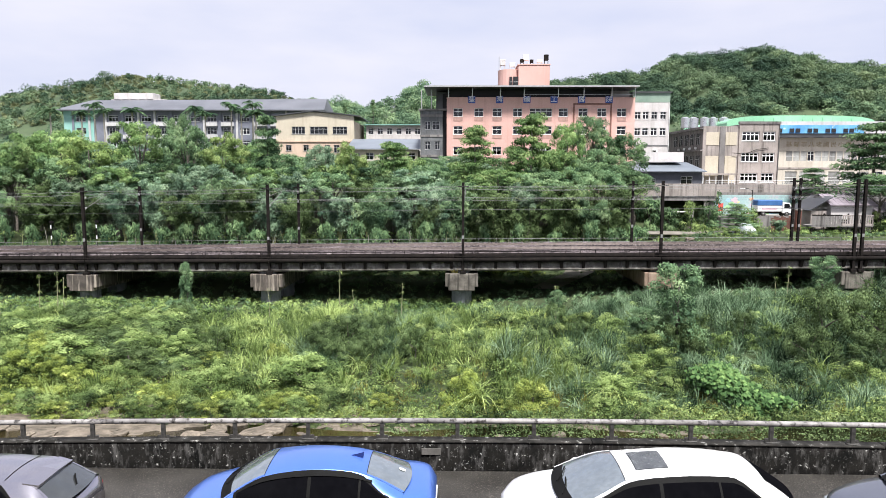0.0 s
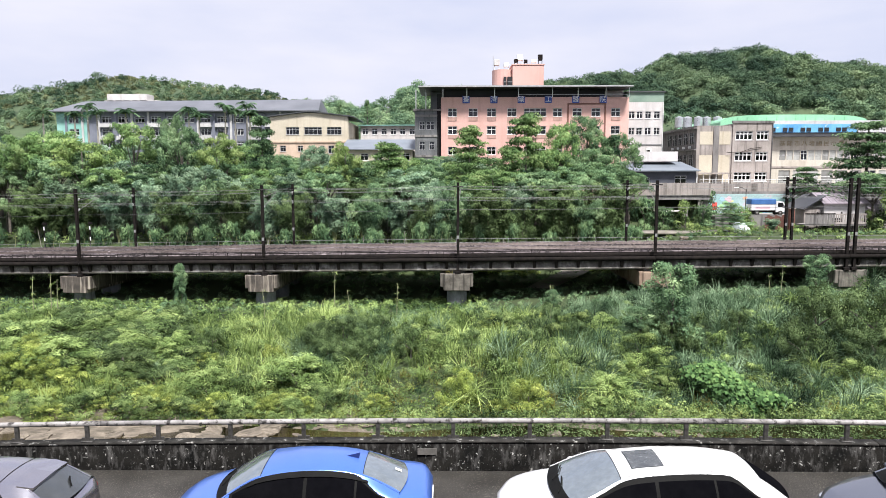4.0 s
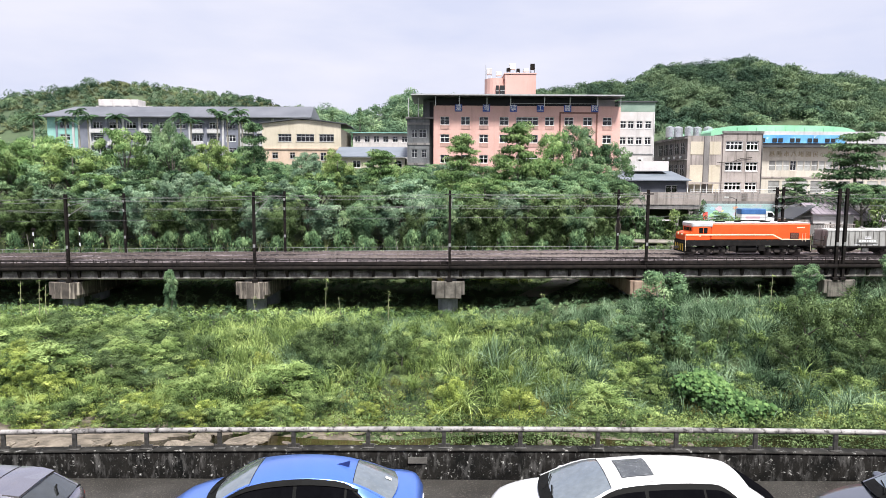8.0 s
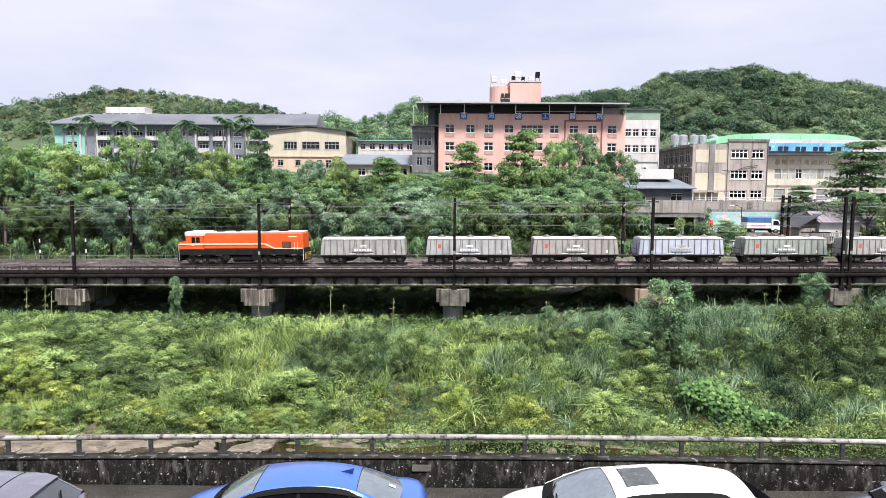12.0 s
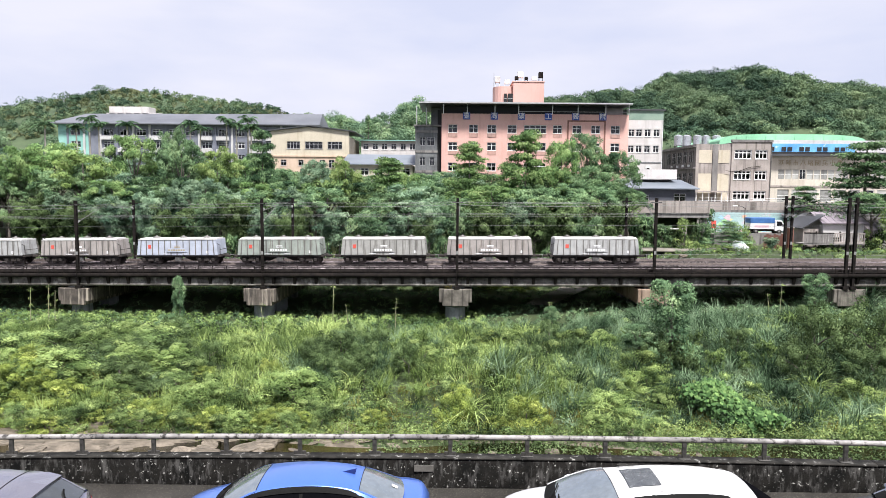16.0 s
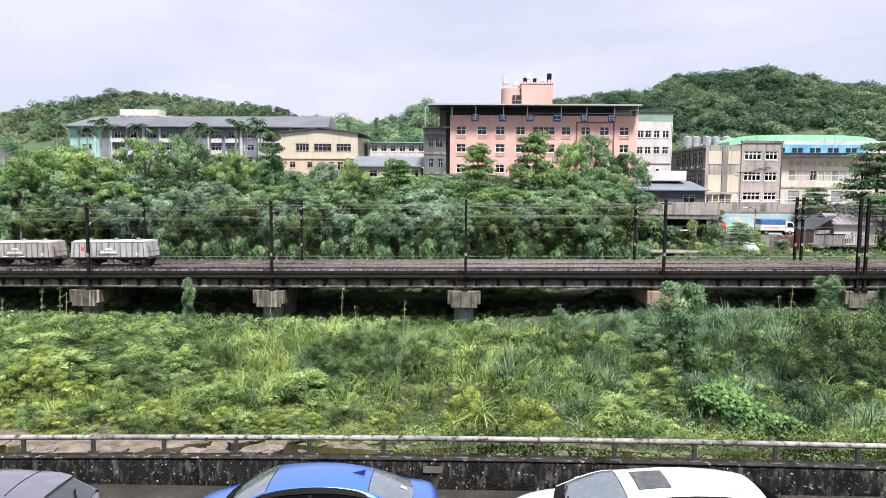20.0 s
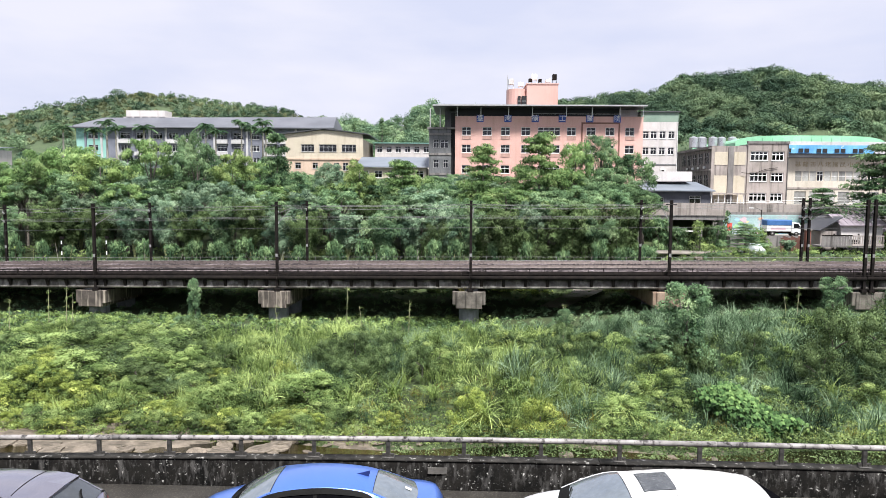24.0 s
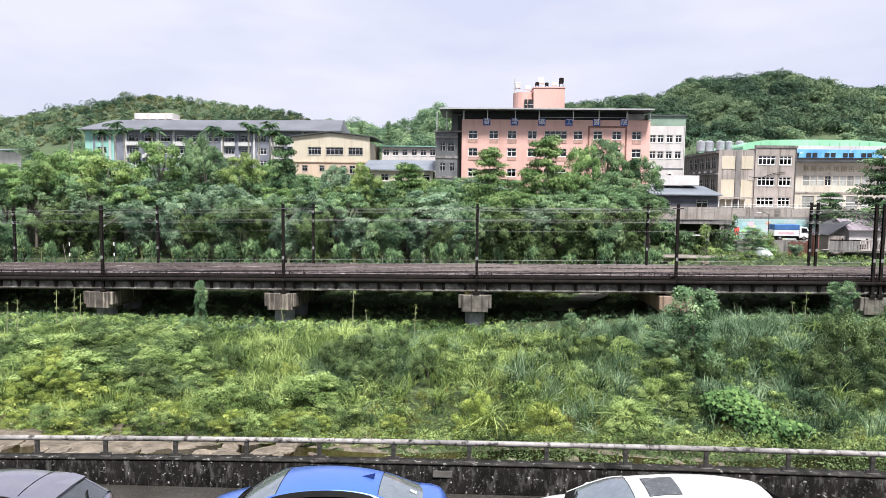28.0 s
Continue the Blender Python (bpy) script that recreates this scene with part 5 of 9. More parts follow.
boxed("cap", OLD_CONCRETE, pillar, (47.22, 48.03, 94.52, 95.33, 1.251, 1.36))

# delivery truck on the lane
TRUCK_WHITE = surface("white_truck_paint", (0.68, 0.68, 0.69), (0.76, 0.76, 0.77), 0.35, 1, 0.0, 10, coat=0.3)
truck = thing("box_truck", "small white box truck with a blue roof", "truck", (47.6, 103.0, -0.1))
bm = box(bmesh.new(), -2.4, 1.2, -0.9, 0.9, 0.75, 2.2, bevel=0.04)
part("cargo_box", bm, TRUCK_WHITE, truck)
boxed("cargo_roof", surface("blue_tarpaulin", (0.03, 0.1, 0.27), (0.05, 0.15, 0.36), 0.6, 1, 0.2, 8), truck, (-2.44, 1.24, -0.94, 0.94, 1.6, 2.45), 0.08, "blue tarpaulin roof")
boxed("lettering_bar", PAINTS[2], truck, (-1.8, 0.4, -0.915, -0.902, 1.0, 1.35))
bm = bmesh.new()
prof = [(1.3, 0.5), (2.75, 0.5), (2.8, 1.2), (2.35, 2.05), (1.3, 2.1)]
a = [bm.verts.new((x, -0.85, z)) for x, z in prof]
b = [bm.verts.new((x, 0.85, z)) for x, z in prof]
bm.faces.new(a), bm.faces.new(b)
for i in range(5):
    bm.faces.new([a[i], a[(i + 1) % 5], b[(i + 1) % 5], b[i]])
bmesh.ops.bevel(bm, geom=bm.edges[:], offset=0.05, segments=2, affect="EDGES")
cab = part("cab", bm, TRUCK_WHITE, truck)
DARK_GLASS = surface("dark_truck_glass", (0.01, 0.011, 0.012), (0.015, 0.016, 0.018), 0.08, 1, 0.0, 10)
bm = bmesh.new()
v = [bm.verts.new(p) for p in ((1.55, -0.856, 1.25), (2.55, -0.856, 1.25), (2.25, -0.856, 1.9), (1.55, -0.856, 1.92))]
bm.faces.new(v)
u = [bm.verts.new((q.co.x, q.co.y + 0.02, q.co.z)) for q in v]
for j in range(4):
    bm.faces.new([v[j], v[(j + 1) % 4], u[(j + 1) % 4], u[j]])
part("side_glass", bm, DARK_GLASS, cab)
boxed("chassis", DARK_STEEL, truck, (-2.3, 2.5, -0.6, 0.6, 0.42, 0.74))
RUBBER = surface("black_rubber", (0.012, 0.012, 0.012), (0.025, 0.025, 0.024), 0.85, 3, 0.2, 30)
for x in (-1.5, 1.95):
    for y in (-0.75, 0.75):
        w = tubed("wheel", RUBBER, truck, (x, y - 0.11, 0.36), (x, y + 0.11, 0.36), 0.36, n=18)
        tubed("rim", GALV, w, (x, y - 0.12, 0.36), (x, y + 0.12, 0.36), 0.19, n=14)

# long grey-roofed school on the slope
school = thing("long_school_building", "long grey-blue school block with a slate-grey hipped roof", "building")
holes, spec = [], []
for z in (20.0, 16.6, 13.2):
    for i in range(15):
        x = -104.5 + 4.55 * i
        holes.append((x, x + 2.7, z, z + 1.7))
part("front_wall", facade(-99.6, -36.4, 8, 23.0, 190, 0.3, [h for h in holes if h[0] > -99]), SLATE_WALL, school)
part("end_wall", facade(-107.9, -99.601, 8, 23.0, 190, 0.3, [h for h in holes if h[1] < -99.7]), TEAL, school, "teal end bay")
shell(school, -107.9, -36.4, 190, 203, 8, 23.0, SLATE_WALL, floors=(12.5, 15.9, 19.3))
for h in holes:
    if -99 < h[0] or h[1] < -99.7:
        window(school, *h, 190, 3, FRAME_WHITE, brng2, blind=0.3)
for i in range(15):
    x = -104.5 + 4.55 * i
    if x > -99 and i % 3 != 1:
        for z in (18.75, 15.35, 11.95):
            boxed("balcony_wall", SCHOOL_PALE, school, (x - 0.4, x + 3.1, 189.2, 189.35, z, z + 1.05))
            boxed("balcony_slab", SCHOOL_PALE, school, (x - 0.4, x + 3.1, 189.351, 189.99, z, z + 0.15))
    boxed("pilaster", SCHOOL_PALE if i % 3 else SLATE_WALL, school, (x - 1.0, x - 0.45, 189.7, 189.99, 8, 22.9))
bm = bmesh.new()
v = [bm.verts.new(p) for p in ((-109.3, 188.3, 22.9), (-35.2, 188.3, 22.9), (-35.2, 205, 22.9), (-109.3, 205, 22.9), (-103.5, 197, 26.5), (-36.0, 197, 26.9),
                               (-109.3, 188.3, 23.15), (-35.2, 188.3, 23.15), (-35.2, 205, 23.15), (-109.3, 205, 23.15))]
for f in ((0, 1, 2, 3), (0, 1, 7, 6), (1, 2, 8, 7), (2, 3, 9, 8), (3, 0, 6, 9), (6, 7, 5, 4), (7, 8, 5), (8, 9, 4, 5), (9, 6, 4)):
    bm.faces.new([v[i] for i in f])
part("roof", bm, ROOF_GREY, school, "slate-grey hipped sheet roof")
boxed("roof_house", WHITE_WALL, school, (-98, -86.6, 199, 204, 27.0, 28.8), 0.05, "pale concrete roof house")
bm = bmesh.new()
for i in range(7):
    box(bm, -98.6 + 2.4 * i, -98.1 + 2.4 * i, 198.9, 199.3, 24, 27.0)
box(bm, -99, -83, 199.31, 203, 26.3, 27.0)
part("roof_colonnade", bm, WHITE_WALL, school)

# cream gabled building
cream = thing("cream_gabled_hall", "cream and peach hall with a low gabled roof", "building", (0, 0, 0))
holes = [(-32.9, -30.2, 14.0, 15.5), (-29.2, -25.6, 14.0, 15.5), (-24.6, -21.6, 14.0, 15.5)]
part("front_wall", facade(-36.1, -20.2, 12.6, 18.6, 140, 0.3, holes, top=lambda x: 18.5 - 0.12 * abs(x + 28.0)), CREAM, cream)
low = [(-34.2, -33.0, 10.6, 11.8), (-30.6, -29.5, 10.6, 11.8), (-26.2, -25.1, 10.2, 11.8), (-24.4, -23.2, 10.2, 11.8)]
part("lower_wall", facade(-36.1, -20.2, 5, 12.599, 140, 0.3, low), PEACH, cream, "peach coloured lower wall")
for h in holes:
    window(cream, *h, 140, 4, FRAME_GREY, brng2, blind=0.3)
for h in low:
    window(cream, *h, 140, 2, FRAME_GREY, brng2, blind=0.2)
boxed("string_course", PEACH, cream, (-36.1, -20.1, 139.8, 139.998, 12.4, 12.7))
boxed("side_wall", CREAM, cream, (-20.5, -20.2, 140.301, 156, 5, 16.6))
boxed("side_wall", CREAM, cream, (-36.1, -35.8, 140.301, 156, 5, 17.0))
boxed("back_wall", CREAM, cream, (-35.8, -20.5, 155.7, 156, 5, 16.6))
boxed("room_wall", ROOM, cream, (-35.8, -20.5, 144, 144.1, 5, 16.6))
bm = bmesh.new()
for s, xe in ((-1, -36.6), (1, -19.0)):
    ze = 18.55 - 0.12 * abs(xe + 28)
    v = [bm.verts.new(p) for p in ((-28, 139.5, 18.56), (xe, 139.5, ze), (xe, 156.5, ze), (-28, 156.5, 18.56))]
    u = [bm.verts.new((q.co.x, q.co.y, q.co.z + 0.2)) for q in v]
    bm.faces.new(v), bm.faces.new(u)
    for i in range(4):
        bm.faces.new([v[i], v[(i + 1) % 4], u[(i + 1) % 4], u[i]])
part("roof", bm, ROOF_DARK, cream, "thin dark gabled roof")

# low buildings between the hall and the hospital
def low_block(name, x0, x1, y, z0, z1, wall_m, roof_m, label, rise=1.2, deep=9, cols=4):
    b = thing(name, label, "building")
    w = (x1 - x0) / cols
    hs = [(x0 + w * (i + 0.2), x0 + w * (i + 0.8), z1 - 1.9, z1 - 0.6) for i in range(cols)]
    part("front_wall", facade(x0, x1, z0, z1, y, 0.3, hs), wall_m, b)
    for h in hs:
        window(b, *h, y, 2, FRAME_WHITE, brng2, blind=0.4)
    boxed("side_wall", wall_m, b, (x0, x0 + 0.3, y + 0.301, y + deep, z0, z1))
    boxed("side_wall", wall_m, b, (x1 - 0.3, x1, y + 0.301, y + deep, z0, z1))
    boxed("back_wall", wall_m, b, (x0 + 0.3, x1 - 0.3, y + deep - 0.3, y + deep, z0, z1))
    bm = bmesh.new()
    v = [bm.verts.new(p) for p in ((x0 - 0.5, y - 0.7, z1 + 0.005), (x1 + 0.5, y - 0.7, z1 + 0.005), (x1 + 0.5, y + deep, z1 + rise), (x0 - 0.5, y + deep, z1 + rise))]
    u = [bm.verts.new((q.co.x, q.co.y, q.co.z + 0.15)) for q in v]
    bm.faces.new(v), bm.faces.new(u)
    for i in range(4):
        bm.faces.new([v[i], v[(i + 1) % 4], u[(i + 1) % 4], u[i]])
    part("roof", bm, roof_m, b)
    return b


low_block("low_workshop", -19.5, -6.6, 128, 4, 10.5, CREAM, ROOF_BLUE, "low building with a blue-grey sheet roof", rise=2.2, cols=5)
low_block("white_school_block", -19.0, -6.8, 150, 5, 16.4, WHITE_WALL, TEAL, "white block with a teal roof edge", rise=0.3, cols=6)
low_block("far_white_house", -118.5, -112.5, 160, 6, 15.3, WHITE_WALL, ROOF_BLUE, "small white house among the trees", rise=0.8, cols=2)
low_block("pale_low_block", 80.5, 92, 126, 3, 15.4, WHITE_WALL, WHITE_WALL, "pale concrete block beside the vaulted roof", rise=0.2, cols=3)


# lamp posts, fence, deck and rubble in the yard by the line
def lamp_post(x, y, h, reach):
    z = ground_z(x, y)
    t = thing("street_lamp", "slim dark street lamp with a pale head", "street lamp", (x, y, z), "street lamps in the yard")
    tubed("pole", DARK_STEEL, t, (0, 0, -0.1), (0, 0, h), 0.07, 0.05)
    part("arm", pipe(bmesh.new(), [(0, 0, h - 0.1), (reach * 0.5, 0, h + 0.25), (reach, 0, h + 0.3)], 0.035, 6), DARK_STEEL, t)
    part("lamp_head", box(bmesh.new(), reach - 0.1 if reach > 0 else reach - 0.6, reach + 0.6 if reach > 0 else reach + 0.1, -0.13, 0.13, h + 0.22, h + 0.34, bevel=0.03), FRAME_WHITE, t)


lamp_post(43.4, 100.0, 5.6, -1.2)
lamp_post(55.2, 106.5, 7.4, 1.4)
lamp_post(59.5, 104.0, 6.6, -1.2)
RED_WOOD = surface("weathered_red_brown_boards", (0.08, 0.032, 0.024), (0.14, 0.06, 0.045), 0.85, 1.5, 0.3, 10)
boards = thing("board_fence", "weathered red-brown board fence", "fence", (44.3, 95.6, ground_z(45, 95.6)))
for i in range(9):
    boxed("board", RED_WOOD, boards, (0.34 * i, 0.34 * i + 0.31, 0, 0.05, 0.0, 1.9 + 0.12 * ((i * 5) % 3)))
boxed("rail", RED_WOOD, boards, (0, 3.05, 0.051, 0.12, 1.1, 1.22))
deck = thing("timber_deck", "dark raised balcony with board and baluster railings before the houses", "deck", (47.9, 91.8, ground_z(51, 92)))
boxed("deck_floor", DARK_OLD, deck, (0, 8.2, 0, 2.3, 0.95, 1.12))
for i in range(6):
    boxed("deck_post", DARK_STEEL, deck, (1.6 * i, 1.6 * i + 0.16, 0.02, 0.18, -0.1, 2.75 if i % 2 else 0.949))
for i in range(12):
    boxed("parapet_board", DARK_OLD, deck, (0.02 + 0.33 * i, 0.31 + 0.33 * i, -0.04, 0.0, 1.13, 2.45), label="dark weathered parapet board")
boxed("deck_rail", DARK_STEEL, deck, (0.0, 4.0, -0.07, 0.06, 2.46, 2.6))
boxed("deck_rail", OLD_CONCRETE, deck, (4.02, 8.2, -0.06, 0.08, 2.4, 2.55))
boxed("deck_rail", OLD_CONCRETE, deck, (4.02, 8.2, -0.05, 0.07, 1.13, 1.4))
for i in range(14):
    boxed("baluster", OLD_CONCRETE, deck, (4.1 + 0.3 * i, 4.24 + 0.3 * i, -0.03, 0.05, 1.401, 2.399))
# a bare track crosses the yard, with a pale tarpaulin over stored goods
yard_path = strip([lambda x: (91.6 + 0.3 * math.sin(x), -1.70), lambda x: (94.8 + 0.4 * math.sin(0.7 * x), -1.66), lambda x: (94.8 + 0.4 * math.sin(0.7 * x), -1.95), lambda x: (91.6 + 0.3 * math.sin(x), -1.95)], [26.0 + 0.8 * i for i in range(17)])
tagged(part("yard_path", yard_path, PATH_SOIL), "bare sandy track across the weedy yard", "path", kind="structure")
tarp = thing("tarpaulin_heap", "pale blue-white tarpaulin over a heap of goods", "tarpaulin", (39.6, 93.2, ground_z(39.6, 93.2)))
bm = bmesh.new()
bmesh.ops.create_icosphere(bm, subdivisions=3, radius=1.0)
for q in bm.verts:
    d = 1 + 0.22 * noise.noise(q.co * 2.1) + 0.08 * noise.noise(q.co * 5.3)
    q.co = Vector((q.co.x * 1.6 * d, q.co.y * 0.9 * d, max(-0.1, q.co.z * 1.25 * d)))
part("sheet_cover", bm, surface("pale_tarpaulin", (0.5, 0.56, 0.58), (0.66, 0.7, 0.72), 0.5, 1.5, 0.2, 8), tarp)
rr = random.Random(4)
for i in range(16):
    x, y = 29.6 + rr.uniform(-1.5, 1.5), 88.6 + rr.uniform(-0.6, 0.6)
    b = new("rubble_brick", rock_shapes[i % 6])
    s = rr.uniform(0.18, 0.4)
    b.matrix_basis = pose(x, y, ground_z(x, y) + 0.3 * s + 0.12, 0, 0, rr.uniform(0, 360)) @ Matrix.Diagonal((s * 1.6, s, s, 1))
    tagged(b, "pinkish brick rubble heaped beside the line", "rubble", "rubble heap")
def signal_post(x):
    t = thing("line_side_post", "thin dark line-side post with white bands", "post", (x, 84.2 + off(x), zr(x) - 0.9), "line-side posts")
    tubed("pole", DARK_STEEL, t, (0, 0, -1.5), (0, 0, 3.6), 0.05)
    for z in (1.2, 2.6):
        tubed("white_band", SIGN_WHITE, t, (0, 0, z), (0, 0, z + 0.45), 0.075)
    boxed("head", DARK_STEEL, t, (-0.15, 0.35, -0.08, 0.08, 3.3, 3.6))


signal_post(-52.6)
signal_post(-46.2)


# ---- goods train ----
ORANGE = surface("orange_locomotive_paint", (0.8, 0.085, 0.014), (0.9, 0.115, 0.022), 0.4, 0.6, 0.05, 12, streak=(0.5, 0.09, 0.02), amount=0.25, run=(2, 2, 0.2), coat=0.2)
LOCO_GREY = surface("pale_grey_cab_roof", (0.45, 0.45, 0.46), (0.6, 0.6, 0.6), 0.6, 0.8, 0.05, 12)
LOCO_WHITE = surface("cream_white_stripe", (0.72, 0.6, 0.42), (0.8, 0.7, 0.52), 0.5, 1, 0.0, 12)
UNDER = surface("oily_black_underframe", (0.008, 0.0075, 0.0075), (0.02, 0.018, 0.017), 0.85, 1.5, 0.3, 14, gloss=0.15)
BOGIE = surface("dusty_dark_bogie", (0.016, 0.013, 0.012), (0.04, 0.032, 0.028), 0.85, 1.5, 0.3, 14)
WHEEL = surface("worn_wheel_steel", (0.05, 0.042, 0.04), (0.12, 0.1, 0.095), 0.5, 2, 0.1, 14, metal=0.5)
YELLOW = surface("warning_yellow", (0.7, 0.42, 0.02), (0.78, 0.5, 0.04), 0.5, 1, 0.0, 10)
CAB_GLASS = surface("dark_cab_glass", (0.008, 0.009, 0.01), (0.014, 0.015, 0.017), 0.08, 1, 0.0, 10)
WHEELS = []


def wheelset(parent, x, r=0.46):
    bm = bmesh.new()
    tube(bm, (0, -0.75, 0), (0, 0.75, 0), 0.08, n=8)
    for s in (-1, 1):
        tube(bm, (0, s * 0.5, 0), (0, s * 0.63, 0), r, n=22)
        tube(bm, (0, s * 0.47, 0), (0, s * 0.5, 0), r + 0.03, n=22)
        for k in range(6):
            a = k * math.pi / 3
            box(bm, 0.1, r * 0.85, s * 0.63, s * 0.66, -0.04, 0.04, turn=Matrix.Rotation(a, 4, "Y"))
    w = part("wheelset", bm, WHEEL, parent)
    w.matrix_basis = pose(x, 0, r)
    WHEELS.append((w, parent, x, r))
    return w


def bogie(parent, x, axles, spread, h):
    """Side frames, springs and axle boxes on both sides."""
    bm = bmesh.new()
    half = spread * (axles - 1) / 2
    for s in (-1, 1):
        box(bm, x - half - 0.5, x + half + 0.5, s * 0.86, s * 1.0, 0.52, 0.74, bevel=0.03)
        for k in range(axles - 1):
            box(bm, x - half + spread * (k + 0.5) - 0.32, x - half + spread * (k + 0.5) + 0.32, s * 0.88, s * 1.06, 0.3, 0.6, bevel=0.04)
    box(bm, x - 0.5, x + 0.5, -0.85, 0.85, 0.55, h)
    b = part("bogie", bm, BOGIE, parent, "dusty dark bogie side frame")
    for k in range(axles):
        for s in (-1, 1):
            part("axle_box", box(bmesh.new(), x - half + spread * k - 0.17, x - half + spread * k + 0.17, s * 1.001, s * 1.14, 0.32, 0.64, bevel=0.04), BOGIE, b)
            for dx in (-0.28, 0.28):
                bm = bmesh.new()
                tube(bm, (x - half + spread * k + dx, s * 1.04, 0.42), (x - half + spread * k + dx, s * 1.04, 0.72), 0.07, n=8)
                part("spring", bm, UNDER, b)
    for k in range(axles):
        wheelset(parent, x - half + spread * k)
    return b


def locomotive():
    t = thing("diesel_locomotive", "orange diesel locomotive with white stripe and grey cab roof", "locomotive")
    L = 7.1
    # long hood and short nose with rounded edges
    bm = box(bmesh.new(), -4.15, 6.85, -1.3, 1.3, 1.68, 3.46, bevel=0.12)
    hood = part("long_hood", bm, ORANGE, t)
    bm = bmesh.new()
    prof = [(-6.95, 1.68), (-4.151, 1.68), (-4.151, 2.62), (-6.2, 2.6), (-6.95, 2.42)]
    a, b = [bm.verts.new((x, -1.3, z)) for x, z in prof], [bm.verts.new((x, 1.3, z)) for x, z in prof]
    bm.faces.new(a), bm.faces.new(b)
    for i in range(5):
        bm.faces.new([a[i], a[(i + 1) % 5], b[(i + 1) % 5], b[i]])
    bmesh.ops.bevel(bm, geom=bm.edges[:], offset=0.07, segments=2, affect="EDGES")
    part("short_nose", bm, ORANGE, t)
    bm = box(bmesh.new(), -6.15, -4.152, -1.33, 1.33, 2.0, 3.3, bevel=0.08)
    cab = part("cab", bm, ORANGE, t)
    bm = box(bmesh.new(), -6.25, -3.9, -1.36, 1.36, 3.05, 3.62, bevel=0.13)
    part("cab_roof", bm, LOCO_GREY, t, "pale grey cab roof")
    for s in (-1, 1):
        for x in (-5.45, -4.95):
            boxed("side_window", CAB_GLASS, cab, (x, x + 0.42, s * 1.331, s * 1.345, 2.42, 3.02))
        for y in (0.2, 0.75):
            boxed("front_window", CAB_GLASS, cab, (-6.17, -6.151, s * y - 0.22 * 1, s * y + 0.22, 2.68, 3.04))
        # stripe: along the nose, then down to the sill
        bm = bmesh.new()
        y0, y1 = (s * 1.302, s * 1.315)
        for p in (((-6.85, 2.2), (-6.85, 2.33), (2.75, 2.33), (2.7, 2.2)), ((2.7, 2.2), (2.75, 2.33), (3.72, 1.83), (3.66, 1.72)), ((3.66, 1.72), (3.72, 1.83), (6.8, 1.83), (6.8, 1.72))):
            f0, f1 = [bm.verts.new((x, y0, z)) for x, z in p], [bm.verts.new((x, y1 + s * (0.035 if p[0][0] < -4 else 0), z)) for x, z in p]
            bm.faces.new(f0), bm.faces.new(f1)
            for i in range(4):
                bm.faces.new([f0[i], f0[(i + 1) % 4], f1[(i + 1) % 4], f1[i]])
        part("stripe", bm, LOCO_WHITE, t, "white waist stripe")
        lv = boxed("louvre_frame", UNDER, hood, (4.6, 5.55, s * 1.302, s * 1.32, 1.78, 2.5))
        bm = bmesh.new()
        for k in range(6):
            box(bm, 4.64, 5.51, s * 1.321, s * 1.335, 1.82 + 0.11 * k, 1.87 + 0.11 * k)
        part("louvre_slats", bm, BROWN_FRAME, lv)
        for x in (-3.2, -1.9, -0.6, 0.7, 2.0):
            boxed("hood_door", ORANGE, hood, (x, x + 1.2, s * 1.302, s * 1.31, 2.4, 3.28), 0.003)
        boxed("emblem", LOCO_WHITE, cab, (-5.4, -5.2, s * 1.335, s * 1.35, 2.05, 2.3))
        boxed("number_bar", LOCO_WHITE, hood, (5.3, 6.2, s * 1.302, s * 1.312, 2.98, 3.1))
        bm = bmesh.new()
        for x in (5.95, 6.3):
            tube(bm, (x, s * 1.36, 1.55), (x, s * 1.36, 2.45), 0.02, n=6)
        for x in (-6.9, 6.9):
            tube(bm, (x, s * 1.36, 0.5), (x, s * 1.36, 2.3), 0.02, n=6)
        part("handrail", bm, LOCO_WHITE, t, "white vertical handrails")
        for x in (-6.75, 6.75):
            bm = bmesh.new()
            for z in (0.35, 0.65, 0.95, 1.25):
                box(bm, x - 0.22, x + 0.22, s * 1.2, s * 1.36, z, z + 0.04)
            part("step_ladder", bm, UNDER, t)
    boxed("roof_strip", LOCO_GREY, t, (-4.1, 6.8, -1.22, 1.22, 3.461, 3.55), 0.02, "pale grey roof walkway")
    for x in (-2.6, 2.4, 4.4):
        bm = bmesh.new()
        tube(bm, (x, 0, 3.55), (x, 0, 3.66), 0.5, n=16)
        part("roof_fan", bm, UNDER, t)
    for x in (-1.75, 1.45):
        for s in (-1, 1):
            boxed("equipment_box", UNDER, t, (x - 0.25, x + 0.45, s * 0.95, s * 1.28, 0.5, 1.075), 0.03)
    boxed("exhaust", UNDER, t, (-0.9, -0.4, -0.25, 0.25, 3.55, 3.72), 0.02)
    boxed("underframe", UNDER, t, (-7.0, 7.0, -1.32, 1.32, 1.08, 1.678), 0.02)
    bm = bmesh.new()
    tube(bm, (-0.95, -0.75, 0.68), (1.1, -0.75, 0.68), 0.42, n=16)
    tube(bm, (-0.95, 0.75, 0.68), (1.1, 0.75, 0.68), 0.42, n=16)
    box(bm, -0.9, 1.05, -0.75, 0.75, 0.3, 1.08)
    part("fuel_tank", bm, UNDER, t)
